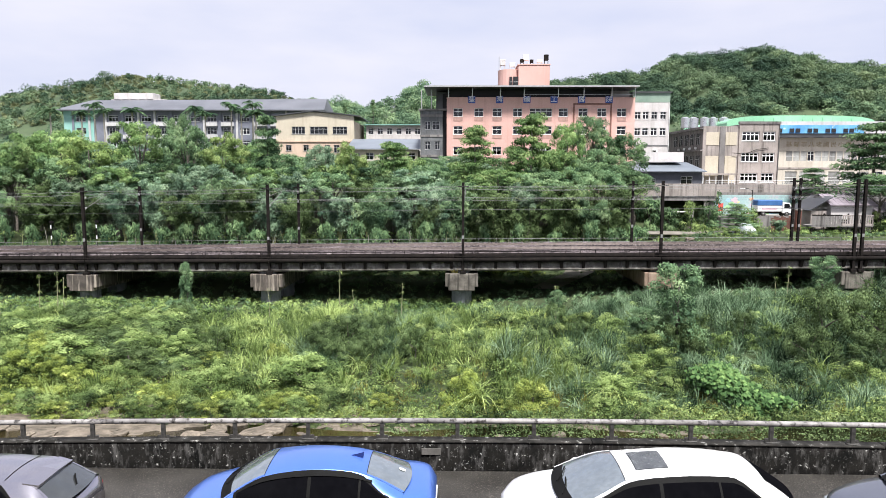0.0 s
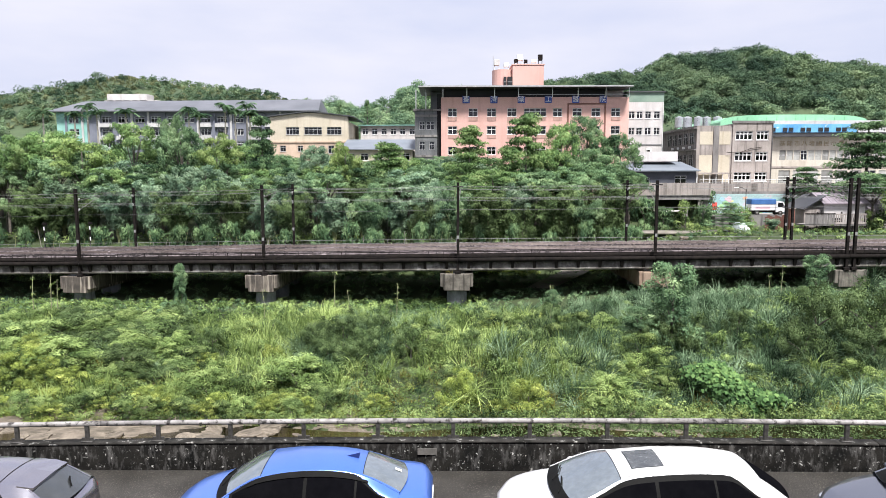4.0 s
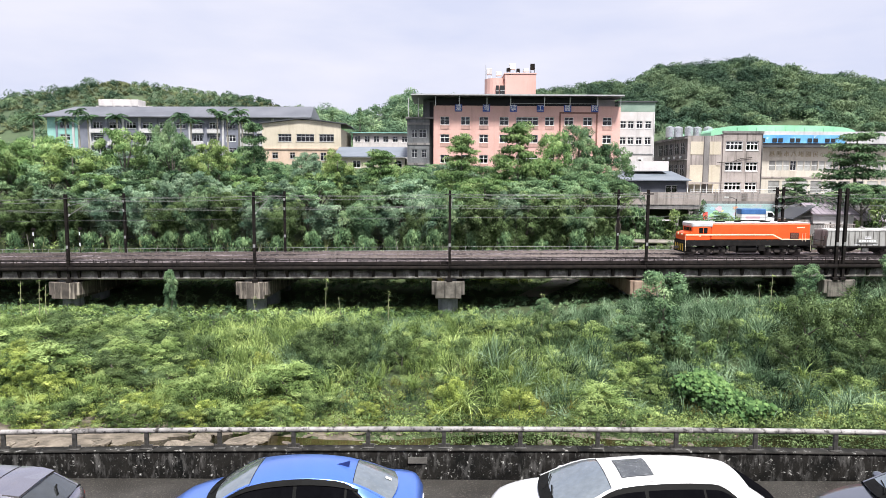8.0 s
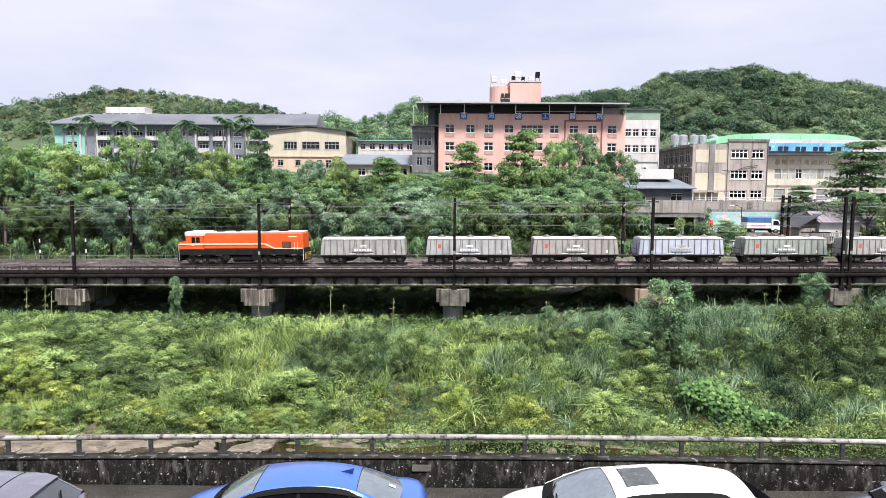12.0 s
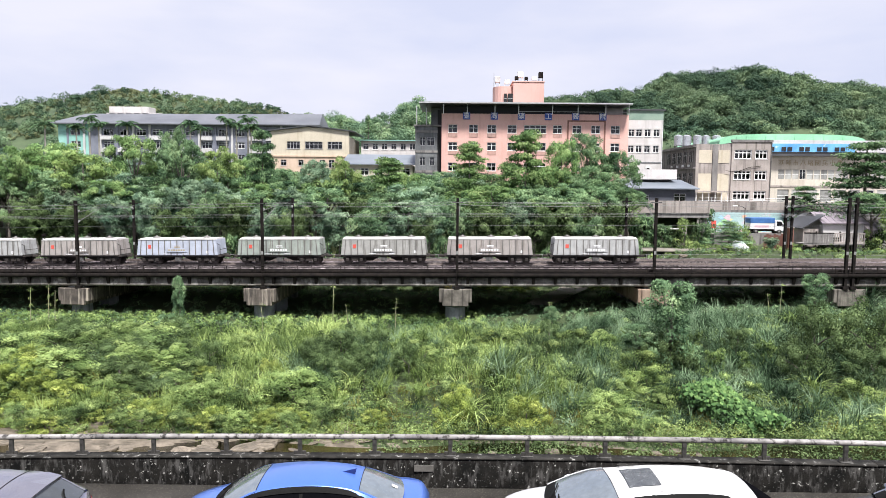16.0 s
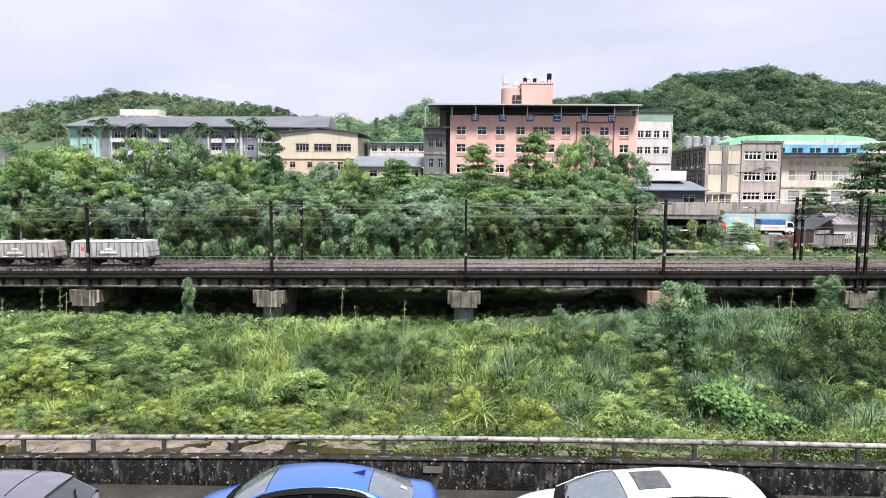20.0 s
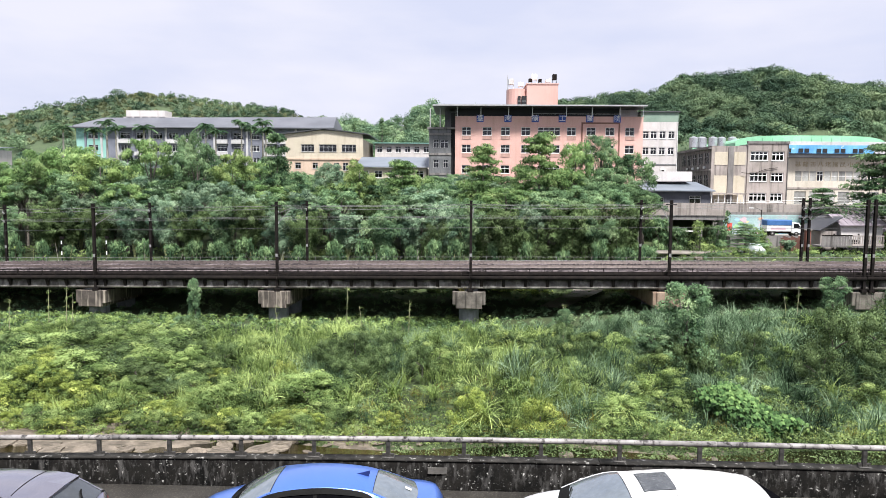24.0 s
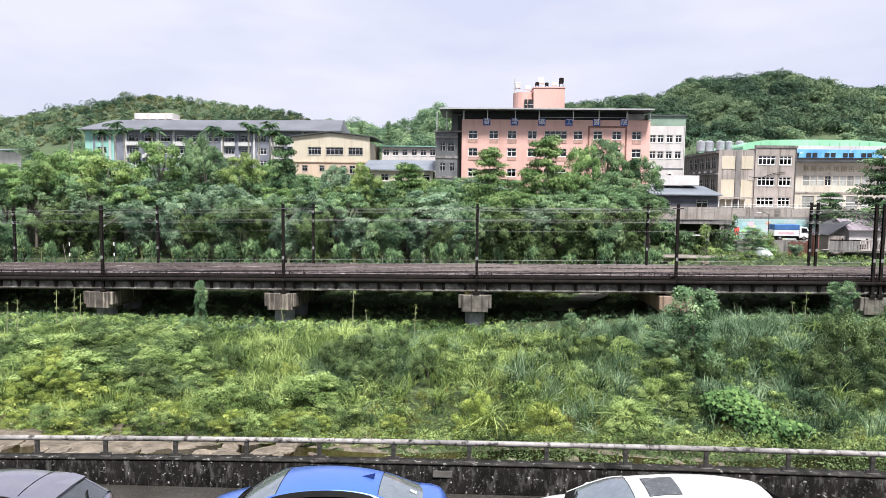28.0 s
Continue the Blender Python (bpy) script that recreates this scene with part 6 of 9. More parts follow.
    for e in (-1, 1):
        bm = box(bmesh.new(), e * 6.95, e * 7.08, -1.3, 1.3, 0.4, 1.5, bevel=0.02)
        beam = part("buffer_beam", bm, UNDER, t)
        for k in range(5):
            bm = bmesh.new()
            y = -1.1 + 0.5 * k
            box(bm, e * 7.081, e * 7.092, y - 0.09, y + 0.09, 0.55, 1.3)
            part("warning_stripe", bm, YELLOW, beam)
        bm = bmesh.new()
        box(bm, e * 7.08, e * 7.6, -0.12, 0.12, 0.68, 0.98, bevel=0.04)
        part("coupler", bm, BOGIE, t)
    for y in (-0.5, 0.5):
        tubed("headlight", LOCO_WHITE, t, (-6.96, y, 2.28), (-7.02, y, 2.28), 0.13, n=12)
    bogie(t, -4.2, 3, 1.65, 1.08)
    bogie(t, 4.2, 3, 1.65, 1.08)
    return t


WAGON_ROOF = surface("dusty_pale_wagon_roof", (0.36, 0.35, 0.34), (0.58, 0.57, 0.55), 0.8, 0.9, 0.1, 14, streak=(0.16, 0.15, 0.14), amount=0.7, run=(1.2, 3.0, 1.0))
# darker than the hull: shadow lines between panels, put into the colour
RIB_SHADE = surface("shadow_dark_wagon_paint", (0.09, 0.085, 0.08), (0.19, 0.18, 0.17), 0.7, 0.8, 0.1, 14)


def hopper(label, paint, emblem):
    t = thing("hopper_wagon", label, "hopper wagon", group="hopper wagons behind the locomotive")
    # hull: wider and longer at the sill than at the roof
    bm = bmesh.new()
    secs = []
    for z, hx, hy in ((0.98, 4.5, 1.25), (1.05, 4.6, 1.28), (2.66, 4.44, 1.22), (2.7, 4.42, 1.18)):
        secs.append([bm.verts.new(p) for p in ((-hx, -hy, z), (hx, -hy, z), (hx, hy, z), (-hx, hy, z))])
    for a, b in zip(secs, secs[1:]):
        for i in range(4):
            bm.faces.new([a[i], a[(i + 1) % 4], b[(i + 1) % 4], b[i]])
    bm.faces.new(secs[0]), bm.faces.new(secs[-1])
    hull = part("hull", bm, paint, t)
    rib = None
    for k in range(13):
        x = -4.2 + 0.7 * k
        for s in (-1, 1):
            bm = bmesh.new()
            lean = 0.97 if abs(x) > 3.5 else 1.0
            v = [bm.verts.new(p) for p in ((x - 0.045, s * 1.275, 1.06), (x + 0.045, s * 1.275, 1.06), (x * lean + 0.045, s * 1.2, 2.64), (x * lean - 0.045, s * 1.2, 2.64),
                                           (x - 0.045, s * 1.34, 1.06), (x + 0.045, s * 1.34, 1.06), (x * lean + 0.045, s * 1.26, 2.64), (x * lean - 0.045, s * 1.26, 2.64))]
            for f in ((4, 5, 6, 7), (0, 1, 5, 4), (1, 2, 6, 5), (2, 3, 7, 6), (3, 0, 4, 7)):
                bm.faces.new([v[i] for i in f])
            part("rib", bm, RIB_SHADE, hull)
    bm = bmesh.new()
    low = [bm.verts.new(p) for p in ((-4.4, -1.16, 2.704), (4.4, -1.16, 2.704), (4.4, 1.16, 2.704), (-4.4, 1.16, 2.704))]
    high = [bm.verts.new(p) for p in ((-4.37, -0.7, 2.86), (4.37, -0.7, 2.86), (4.37, 0.7, 2.86), (-4.37, 0.7, 2.86))]
    for i in range(4):
        bm.faces.new([low[i], low[(i + 1) % 4], high[(i + 1) % 4], high[i]])
    bm.faces.new(low), bm.faces.new(high)
    part("roof", bm, WAGON_ROOF, t, "pale dusty roof")
    for s in (-1, 1):
        boxed("roof_edge", WAGON_ROOF, t, (-4.43, 4.43, s * 1.2, s * 1.26, 2.67, 2.75), label="dusty roof edge")
    for x in (-2.9, 0.2, 2.9):
        bm = bmesh.new()
        tube(bm, (x, 0, 2.86), (x, 0, 2.97), 0.42, 0.38, n=14)
        tube(bm, (x, 0, 2.97), (x, 0, 3.1), 0.2, 0.1, n=10)
        part("roof_hatch", bm, RIB_SHADE, t)
    boxed("sill", BOGIE, t, (-4.9, 4.9, -1.15, 1.15, 0.8, 0.979), 0.02)
    for s in (-1, 1):
        plate = boxed("lettering_plate", paint, t, (-1.15, 1.15, s * 1.3, s * 1.36, 1.35, 1.78))
        bm = bmesh.new()
        for k in range(7):
            box(bm, -0.95 + 0.28 * k, -0.76 + 0.28 * k, s * 1.361, s * 1.37, 1.48, 1.66)
        box(bm, -0.3, 0.42, s * 1.33, s * 1.345, 1.85, 1.92)
        box(bm, -0.3, 0.42, s * 1.322, s * 1.338, 1.98, 2.05)
        part("lettering_bars", bm, SIGN_WHITE if emblem != "bluish" else GOLD_LETTER, plate)
        boxed("side_plate", SIGN_WHITE, t, (-1.5, -0.8, s * 1.34, s * 1.35, 1.12, 1.18))
        boxed("side_plate", SIGN_WHITE, t, (0.6, 1.2, s * 1.34, s * 1.35, 1.12, 1.18))
        if emblem:
            boxed("emblem", PAINTS[5], t, (-3.3, -2.95, s * 1.262, s * 1.278, 1.75, 2.15), label="small red square emblem")
        boxed("data_panel", SIGN_WHITE, t, (3.3, 3.55, s * 1.285, s * 1.3, 1.2, 1.5))
    bm = bmesh.new()
    for x in (-1.6, 1.6):
        v = [bm.verts.new(p) for p in ((x - 1.1, -0.95, 0.8), (x + 1.1, -0.95, 0.8), (x + 1.1, 0.95, 0.8), (x - 1.1, 0.95, 0.8), (x - 0.3, -0.4, 0.3), (x + 0.3, -0.4, 0.3), (x + 0.3, 0.4, 0.3), (x - 0.3, 0.4, 0.3))]
        for f in ((0, 1, 5, 4), (1, 2, 6, 5), (2, 3, 7, 6), (3, 0, 4, 7), (4, 5, 6, 7)):
            bm.faces.new([v[i] for i in f])
    part("discharge_chute", bm, UNDER, t)
    boxed("brake_box", GALV, t, (-0.35, 0.35, -1.1, -0.8, 0.35, 0.78), 0.02)
    for e in (-1, 1):
        bm = box(bmesh.new(), e * 4.9, e * 5.5, -0.12, 0.12, 0.7, 0.95, bevel=0.04)
        part("coupler", bm, BOGIE, t)
        bm = bmesh.new()
        for s in (-1, 1):
            tube(bm, (e * 4.8, s * 1.1, 0.95), (e * 4.8, s * 1.1, 2.1), 0.03, n=6)
            tube(bm, (e * 4.8, s * 1.1, 2.1), (e * 4.0, s * 1.1, 2.5), 0.03, n=6)
        tube(bm, (e * 4.8, -1.1, 1.6), (e * 4.8, 1.1, 1.6), 0.03, n=6)
        part("end_railing", bm, BOGIE, t)
    bogie(t, -3.2, 2, 1.5, 0.8)
    bogie(t, 3.2, 2, 1.5, 0.8)
    return t


def hopper_paint(name, c, streak, amount):
    return surface(name, tuple(k * 0.85 for k in c), tuple(min(1, k * 1.12) for k in c), 0.65, 0.8, 0.1, 14, streak=streak, amount=amount, run=(2.6, 2.6, 0.16))


P_GREY = hopper_paint("stained_grey_wagon_paint", (0.32, 0.315, 0.3), (0.07, 0.06, 0.052), 0.9)
P_LIGHT = hopper_paint("light_grey_wagon_paint", (0.37, 0.37, 0.37), (0.1, 0.085, 0.075), 0.8)
P_BROWN = hopper_paint("brown_grey_wagon_paint", (0.33, 0.3, 0.285), (0.1, 0.075, 0.06), 0.85)
P_BLUE = hopper_paint("bluish_white_wagon_paint", (0.4, 0.43, 0.51), (0.24, 0.23, 0.25), 0.4)
P_GREEN = hopper_paint("greenish_grey_wagon_paint", (0.28, 0.31, 0.28), (0.11, 0.09, 0.075), 0.8)
engine = locomotive()
TRAIN = [(engine, -7.1)]
for i, (lab, paint, em) in enumerate((("grey cement hopper wagon with dark rain streaks", P_GREY, ""), ("light grey hopper wagon with a red emblem", P_LIGHT, "red"),
                                      ("brown-grey stained hopper wagon with a red emblem", P_BROWN, "red"), ("clean bluish-white hopper wagon with a red emblem", P_BLUE, "bluish"),
                                      ("greenish-grey stained hopper wagon with a red emblem", P_GREEN, "red"), ("dark stained grey hopper wagon with a red emblem", P_GREY, "red"),
                                      ("brown-streaked grey hopper wagon with a red emblem", P_BROWN, "red"), ("light grey hopper wagon with a red emblem, the last one", P_LIGHT, "red"))):
    TRAIN.append((hopper(lab, paint, em), 6.2 + 11.35 * i))


# ---- parked cars along the wall ----
def car_paint(name, c, metal=0.3, rough=0.25):
    return surface(name, tuple(k * 0.94 for k in c), tuple(min(1, k * 1.05) for k in c), rough, 0.6, 0.0, 120, metal=metal, coat=0.6)


CAR_BLUE = car_paint("blue_car_paint", (0.085, 0.2, 0.66), 0.5, 0.22)
CAR_WHITE = car_paint("white_car_paint", (0.8, 0.79, 0.8), 0.0)
CAR_DARK = car_paint("dark_graphite_car_paint", (0.4, 0.385, 0.43), 0.9, 0.1)
CAR_GREY = car_paint("dark_grey_car_paint", (0.2, 0.21, 0.25), 0.8, 0.18)
CAR_GLASS = surface("tinted_car_glass", (0.003, 0.003, 0.004), (0.005, 0.005, 0.006), 0.6, 1, 0.0, 10, gloss=0.0)
# pale metallic base puts a stronger sky reflection into the glass
SCREEN_GLASS = surface("sky_reflecting_screen_glass", (0.3, 0.34, 0.36), (0.36, 0.4, 0.42), 0.08, 1, 0.0, 10, metal=0.75, gloss=0.9)
BLACK_TRIM = surface("black_plastic_trim", (0.005, 0.005, 0.005), (0.01, 0.01, 0.01), 0.6, 3, 0.1, 30, gloss=0.06)
REAR_GLASS = surface("dark_rear_glass", (0.12, 0.13, 0.135), (0.16, 0.17, 0.175), 0.08, 1, 0.0, 10, metal=0.75, gloss=0.5)
CHROME = surface("chrome_trim", (0.6, 0.6, 0.62), (0.7, 0.7, 0.72), 0.12, 3, 0.0, 30, metal=1.0)
RED_LAMP = surface("red_lamp_lens", (0.4, 0.01, 0.015), (0.5, 0.015, 0.02), 0.1, 3, 0.0, 30, coat=1.0)
CLEAR_LAMP = surface("clear_lamp_lens", (0.5, 0.52, 0.55), (0.62, 0.64, 0.66), 0.08, 3, 0.0, 30, metal=0.6, coat=1.0)
PLATE = surface("white_plate", (0.7, 0.7, 0.7), (0.76, 0.76, 0.76), 0.4, 3, 0.0, 30)
SHADE_GLASS = surface("rain_speckled_sunroof", (0.05, 0.055, 0.06), (0.09, 0.095, 0.1), 0.25, 6, 0.3, 40, spots=(0.3, 0.32, 0.34), spot_scale=30, spot_cut=0.6)


def knots(table):
    """A smooth curve through a few (x, value) knots."""
    xs, vs = [k[0] for k in table], [k[1] for k in table]

    def at(x):
        x = max(xs[0], min(xs[-1], x))
        i = max(j for j in range(len(xs)) if xs[j] <= x)
        i = min(i, len(xs) - 2)

        def slope(j):
            if j == 0 or j == len(xs) - 1:
                return (vs[min(j + 1, len(xs) - 1)] - vs[max(j - 1, 0)]) / (xs[min(j + 1, len(xs) - 1)] - xs[max(j - 1, 0)])
            return (vs[j + 1] - vs[j - 1]) / (xs[j + 1] - xs[j - 1])
        h = xs[i + 1] - xs[i]
        u = (x - xs[i]) / h
        return ((2 * u ** 3 - 3 * u * u + 1) * vs[i] + (u ** 3 - 2 * u * u + u) * h * slope(i) + (-2 * u ** 3 + 3 * u * u) * vs[i + 1] + (u ** 3 - u * u) * h * slope(i + 1))
    return at


def sheet(name, fn, us, vs, material, parent, label="", thick=0.0):
    """A curved panel: fn(u, v) over the grid us x vs."""
    bm = bmesh.new()
    g = [[bm.verts.new(fn(u, v)) for v in vs] for u in us]
    for i in range(len(us) - 1):
        for j in range(len(vs) - 1):
            bm.faces.new([g[i][j], g[i + 1][j], g[i + 1][j + 1], g[i][j + 1]])
    bmesh.ops.remove_doubles(bm, verts=bm.verts, dist=1e-4)
    if thick:
        bmesh.ops.recalc_face_normals(bm, faces=bm.faces)
        bmesh.ops.solidify(bm, geom=bm.faces[:], thickness=thick)
    return part(name, bm, material, parent, label, smooth=True)


def span(a, b, n):
    return [a + (b - a) * i / n for i in range(n + 1)]


def car(label, category, at, turn, L, W, paint, deck, shoulder, half, rail_z, rail_half, crown, u_cuts, windows, wheels, extras, screen_mat, rear_mat):
    """deck: centre height of bonnet and boot; shoulder: belt height; half: half width; rail_*: the line between roof and side glass from
    the foot of the windscreen to the foot of the rear glass; u_cuts: where windscreen, roof and rear glass begin and end along x."""
    t = thing("car", label, category, at, "parked cars", turn)
    a0, a1, a2, a3 = u_cuts
    xs = sorted({*span(0, 0.25, 5), *span(0.25, L - 0.25, 30), *span(L - 0.25, L, 5)})

    def ring(x):
        w, s, d = half(x), shoulder(x), deck(x)
        low = 0.22 + 0.16 * (smooth(0.5, 0.0, x) + smooth(L - 0.5, L, x))
        return [(w * 0.86, low), (w * 0.97, low + 0.1), (w, 0.5), (w * 1.0, s - 0.2), (w * 0.985, s - 0.07), (w * 0.93, s), (w * 0.72, s + (d - s) * 0.62), (w * 0.4, s + (d - s) * 0.92), (0, d)]
    bm = bmesh.new()
    rows = []
    for x in xs:
        r = ring(x)
        rows.append([bm.verts.new((x, -y, z)) for y, z in r] + [bm.verts.new((x, y, z)) for y, z in reversed(r[:-1])])
    for p, q in zip(rows, rows[1:]):
        for k in range(len(p) - 1):
            bm.faces.new([p[k], p[k + 1], q[k + 1], q[k]])
        bm.faces.new([p[-1], p[0], q[0], q[-1]])
    bm.faces.new(rows[0]), bm.faces.new(rows[-1])
    body = part("body", bm, paint, t, smooth=True)

    def top(u, v):
        return Vector((u - (0.16 * (1 - v * v) if u < a1 else 0) * (a1 - u) / max(a1 - a0, 0.01) + (0.12 * (1 - v * v)) * smooth(a2, a3, u), rail_half(u) * v, rail_z(u) + crown(u) * (1 - v * v)))

    def side(s):
        def fn(u, v):
            low = Vector((u, s * half(u) * 0.93, shoulder(u) - 0.01))
            hi = Vector((u, s * rail_half(u), rail_z(u)))
            p = low.lerp(hi, v)
            p.y += s * 0.035 * math.sin(math.pi * v)
            return p
        return fn
    vs = span(-1, 1, 12)
    roof = sheet("roof", top, span(a1, a2, 14), vs, paint, t)
    ws = sheet("windscreen", top, span(a0, a1, 8), vs, screen_mat, t, "windscreen glass")
    rs = sheet("rear_window", top, span(a2, a3, 8), vs, rear_mat, t, "rear window glass")
    lift = lambda f, d: (lambda u, v: f(u, v) + Vector((0, 0, d)))
    for v0, v1 in ((-1.0, -0.93), (0.93, 1.0)):
        sheet("pillar", lift(top, 0.006), span(a0, a1, 8), span(v0, v1, 2), paint if screen_mat is not None else BLACK_TRIM, t)
        sheet("pillar", lift(top, 0.006), span(a2, a3, 8), span(v0, v1, 2), paint, t)
    sheet("screen_border", lift(top, 0.004), span(a1 - 0.009, a1 + 0.002, 2), vs, BLACK_TRIM, ws)
    sheet("screen_border", lift(top, 0.004), span(a2 - 0.002, a2 + 0.009, 2), vs, BLACK_TRIM, rs)
    sheet("cowl", lift(top, 0.005), span(a0, a0 + 0.16, 3), vs, BLACK_TRIM, ws, "black plastic cowl")
    for s in (-1, 1):
        fn = side(s)
        sheet("cabin_side", fn, span(a0, a3, 30), span(0, 1, 6), paint, t)
        end = windows[-1][1]
        keep = lambda u: 1 - 0.62 * smooth(end - 0.55, end + 0.06, u) ** 1.5
        out = lambda u, v, fn=fn, s=s: fn(u, v * keep(u)) + Vector((0, s * 0.008, 0.002))
        sheet("window_surround", out, span(windows[0][0] - 0.06, windows[-1][1] + 0.06, 24), span(0.06, 0.985, 6), BLACK_TRIM, t, "black window surround")
        out2 = lambda u, v, fn=fn, s=s: fn(u, v * keep(u)) + Vector((0, s * 0.014, 0.003))
        for wa, wb in windows:
            sheet("side_window", out2, span(wa, wb, 10), span(0.1, 0.84, 5), CAR_GLASS, t, "dark tinted side glass")
        out3 = lambda u, v, fn=fn, s=s: fn(u, v) + Vector((0, s * (0.02 + 0.025 * v), 0.004))
        if "visor" in extras:
            sheet("rain_visor", out3, span(windows[0][0] + 0.25, windows[-1][1] - 0.25, 14), span(0.84, 0.93, 2), BLACK_TRIM, t, "smoked rain visor")
        sheet("belt_trim", out3, span(windows[0][0], windows[-1][1], 14), span(0.03, 0.07, 1), CHROME if "chrome" in extras else BLACK_TRIM, t)
        # mirror, door handles, lamps
        bm = bmesh.new()
        bmesh.ops.create_icosphere(bm, subdivisions=2, radius=0.5, matrix=pose(a0 + 0.42, s * (half(a0 + 0.4) + 0.12), shoulder(a0 + 0.4) + 0.02) @ Matrix.Diagonal((0.18, 0.26, 0.17, 1)))
        mir = part("door_mirror", bm, paint, t, smooth=True)
        boxed("mirror_foot", BLACK_TRIM, mir, (a0 + 0.37, a0 + 0.47, s * (half(a0 + 0.4) * 0.9), s * (half(a0 + 0.4) + 0.05), shoulder(a0 + 0.4) - 0.02, shoulder(a0 + 0.4) + 0.06))
        for x in ((windows[0][0] + windows[0][1]) / 2 + 0.45, windows[1][1] - 0.1):
            boxed("door_handle", CHROME if "chrome" in extras else paint, t, (x - 0.1, x + 0.1, s * (half(x) + 0.001), s * (half(x) + 0.035), shoulder(x) - 0.2, shoulder(x) - 0.165), 0.01)
        bm = bmesh.new()
        bmesh.ops.create_icosphere(bm, subdivisions=2, radius=0.5, matrix=pose(0.24, s * (half(0.28) * 0.78), 0.56) @ Matrix.Diagonal((0.4, 0.36, 0.16, 1)))
        part("headlight", bm, CLEAR_LAMP, t, "clear headlight", smooth=True)
        bm = bmesh.new()
        bmesh.ops.create_icosphere(bm, subdivisions=2, radius=0.5, matrix=pose(L - 0.2, s * (half(L - 0.2) * 0.78), shoulder(L - 0.3) - 0.2) @ Matrix.Diagonal((0.3, 0.42, 0.18, 1)))
        part("tail_light", bm, RED_LAMP, t, "red tail light", smooth=True)
        # door seams
        for x in windows[0][0] + 0.05, windows[0][1] + 0.03, windows[1][1] + 0.05:
            boxed("door_seam", BLACK_TRIM, body, (x, x + 0.008, s * (half(x) * 0.95), s * (half(x) * 1.0 + 0.003), 0.4, shoulder(x) - 0.06))
        for x in wheels:
            w = tubed("wheel", RUBBER, t, (x, s * (W / 2 - 0.24), 0.33), (x, s * (W / 2 + 0.005), 0.33), 0.33, n=24)
            bm = bmesh.new()
            for k in range(5):
                box(bm, 0.03, 0.22, -0.012, 0.012, -0.03, 0.03, turn=pose(x, s * (W / 2 + 0.012), 0.33) @ Matrix.Rotation(k * 1.2566, 4, "Y"))
            tube(bm, (x, s * (W / 2 - 0.01), 0.33), (x, s * (W / 2 + 0.015), 0.33), 0.06, n=10)
            part("rim", bm, CHROME, w)
            bm = bmesh.new()
            ringp = [(x + 0.4 * math.cos(q), s * (half(x) * 1.0 + 0.004), 0.33 + 0.4 * math.sin(q)) for q in span(-0.3, math.pi + 0.3, 14)]
            limb_ring = pipe(bm, ringp, 0.03, 6)
            part("wheel_arch", limb_ring, BLACK_TRIM, t)
    for s in (-0.42, 0.12):
        bm = pipe(bmesh.new(), [tuple(top(a0 + 0.07, s) + Vector((0, 0, 0.03))), tuple(top(a0 + 0.16, s + 0.25) + Vector((0, 0, 0.025))), tuple(top(a0 + 0.2, s + 0.55) + Vector((0, 0, 0.02)))], 0.012, 6)
        part("wiper", bm, BLACK_TRIM, t)
    bm = bmesh.new()
    box(bm, L - 0.03, L + 0.02, -0.26, 0.26, 0.62, 0.78, bevel=0.008)
    pl = part("rear_plate", bm, PLATE, t)
    for k in range(5):
        boxed("plate_bar", BLACK_TRIM, pl, (L + 0.021, L + 0.025, -0.2 + 0.085 * k, -0.15 + 0.085 * k, 0.66, 0.74))
    boxed("front_grille", BLACK_TRIM, t, (-0.02, 0.05, -0.5, 0.5, 0.38, 0.58), 0.02)
    boxed("bumper_insert", BLACK_TRIM, t, (L - 0.05, L + 0.015, -0.65, 0.65, 0.3, 0.48), 0.02)
    return t, top, roof


# blue saloon
bx = -4.91
blue, btop, broof = car("metallic blue saloon car parked by the wall", "car", (bx, 11.86, road_z(-2.5)), 0, 4.62, 1.8, CAR_BLUE,
                        knots([(0, 0.62), (0.25, 0.76), (0.8, 0.88), (1.3, 0.95), (2.2, 0.97), (3.6, 1.0), (4.1, 1.05), (4.5, 1.02), (4.62, 0.86)]),
                        knots([(0, 0.58), (0.3, 0.72), (1.2, 0.9), (2.4, 0.93), (3.8, 0.99), (4.45, 0.97), (4.62, 0.8)]),
                        knots([(0, 0.55), (0.2, 0.74), (0.7, 0.87), (1.4, 0.9), (3.4, 0.9), (4.2, 0.86), (4.5, 0.76), (4.62, 0.6)]),
                        knots([(0.95, 0.93), (1.3, 1.16), (1.66, 1.32), (2.4, 1.41), (3.1, 1.38), (3.55, 1.27), (4.06, 1.05)]),
                        knots([(0.95, 0.78), (1.4, 0.67), (1.8, 0.58), (2.6, 0.52), (3.3, 0.52), (3.7, 0.56), (4.06, 0.64)]),
                        knots([(0.95, 0.03), (1.7, 0.06), (2.7, 0.06), (3.5, 0.06), (4.06, 0.03)]), (0.95, 1.66, 3.42, 4.06),
                        ((1.22, 2.42), (2.48, 3.3), (3.34, 3.78)), (0.9, 3.58), ("visor",), SCREEN_GLASS, SCREEN_GLASS)
bm = bmesh.new()
fv = [bm.verts.new(p) for p in ((3.05, 0, 1.44), (3.3, -0.035, 1.42), (3.3, 0.035, 1.42), (3.32, 0, 1.51))]
for f in ((0, 1, 3), (0, 3, 2), (1, 2, 3), (0, 2, 1)):
    bm.faces.new([fv[i] for i in f])
part("roof_aerial", bm, car_paint("navy_aerial", (0.015, 0.03, 0.14)), blue, "dark blue shark-fin aerial")
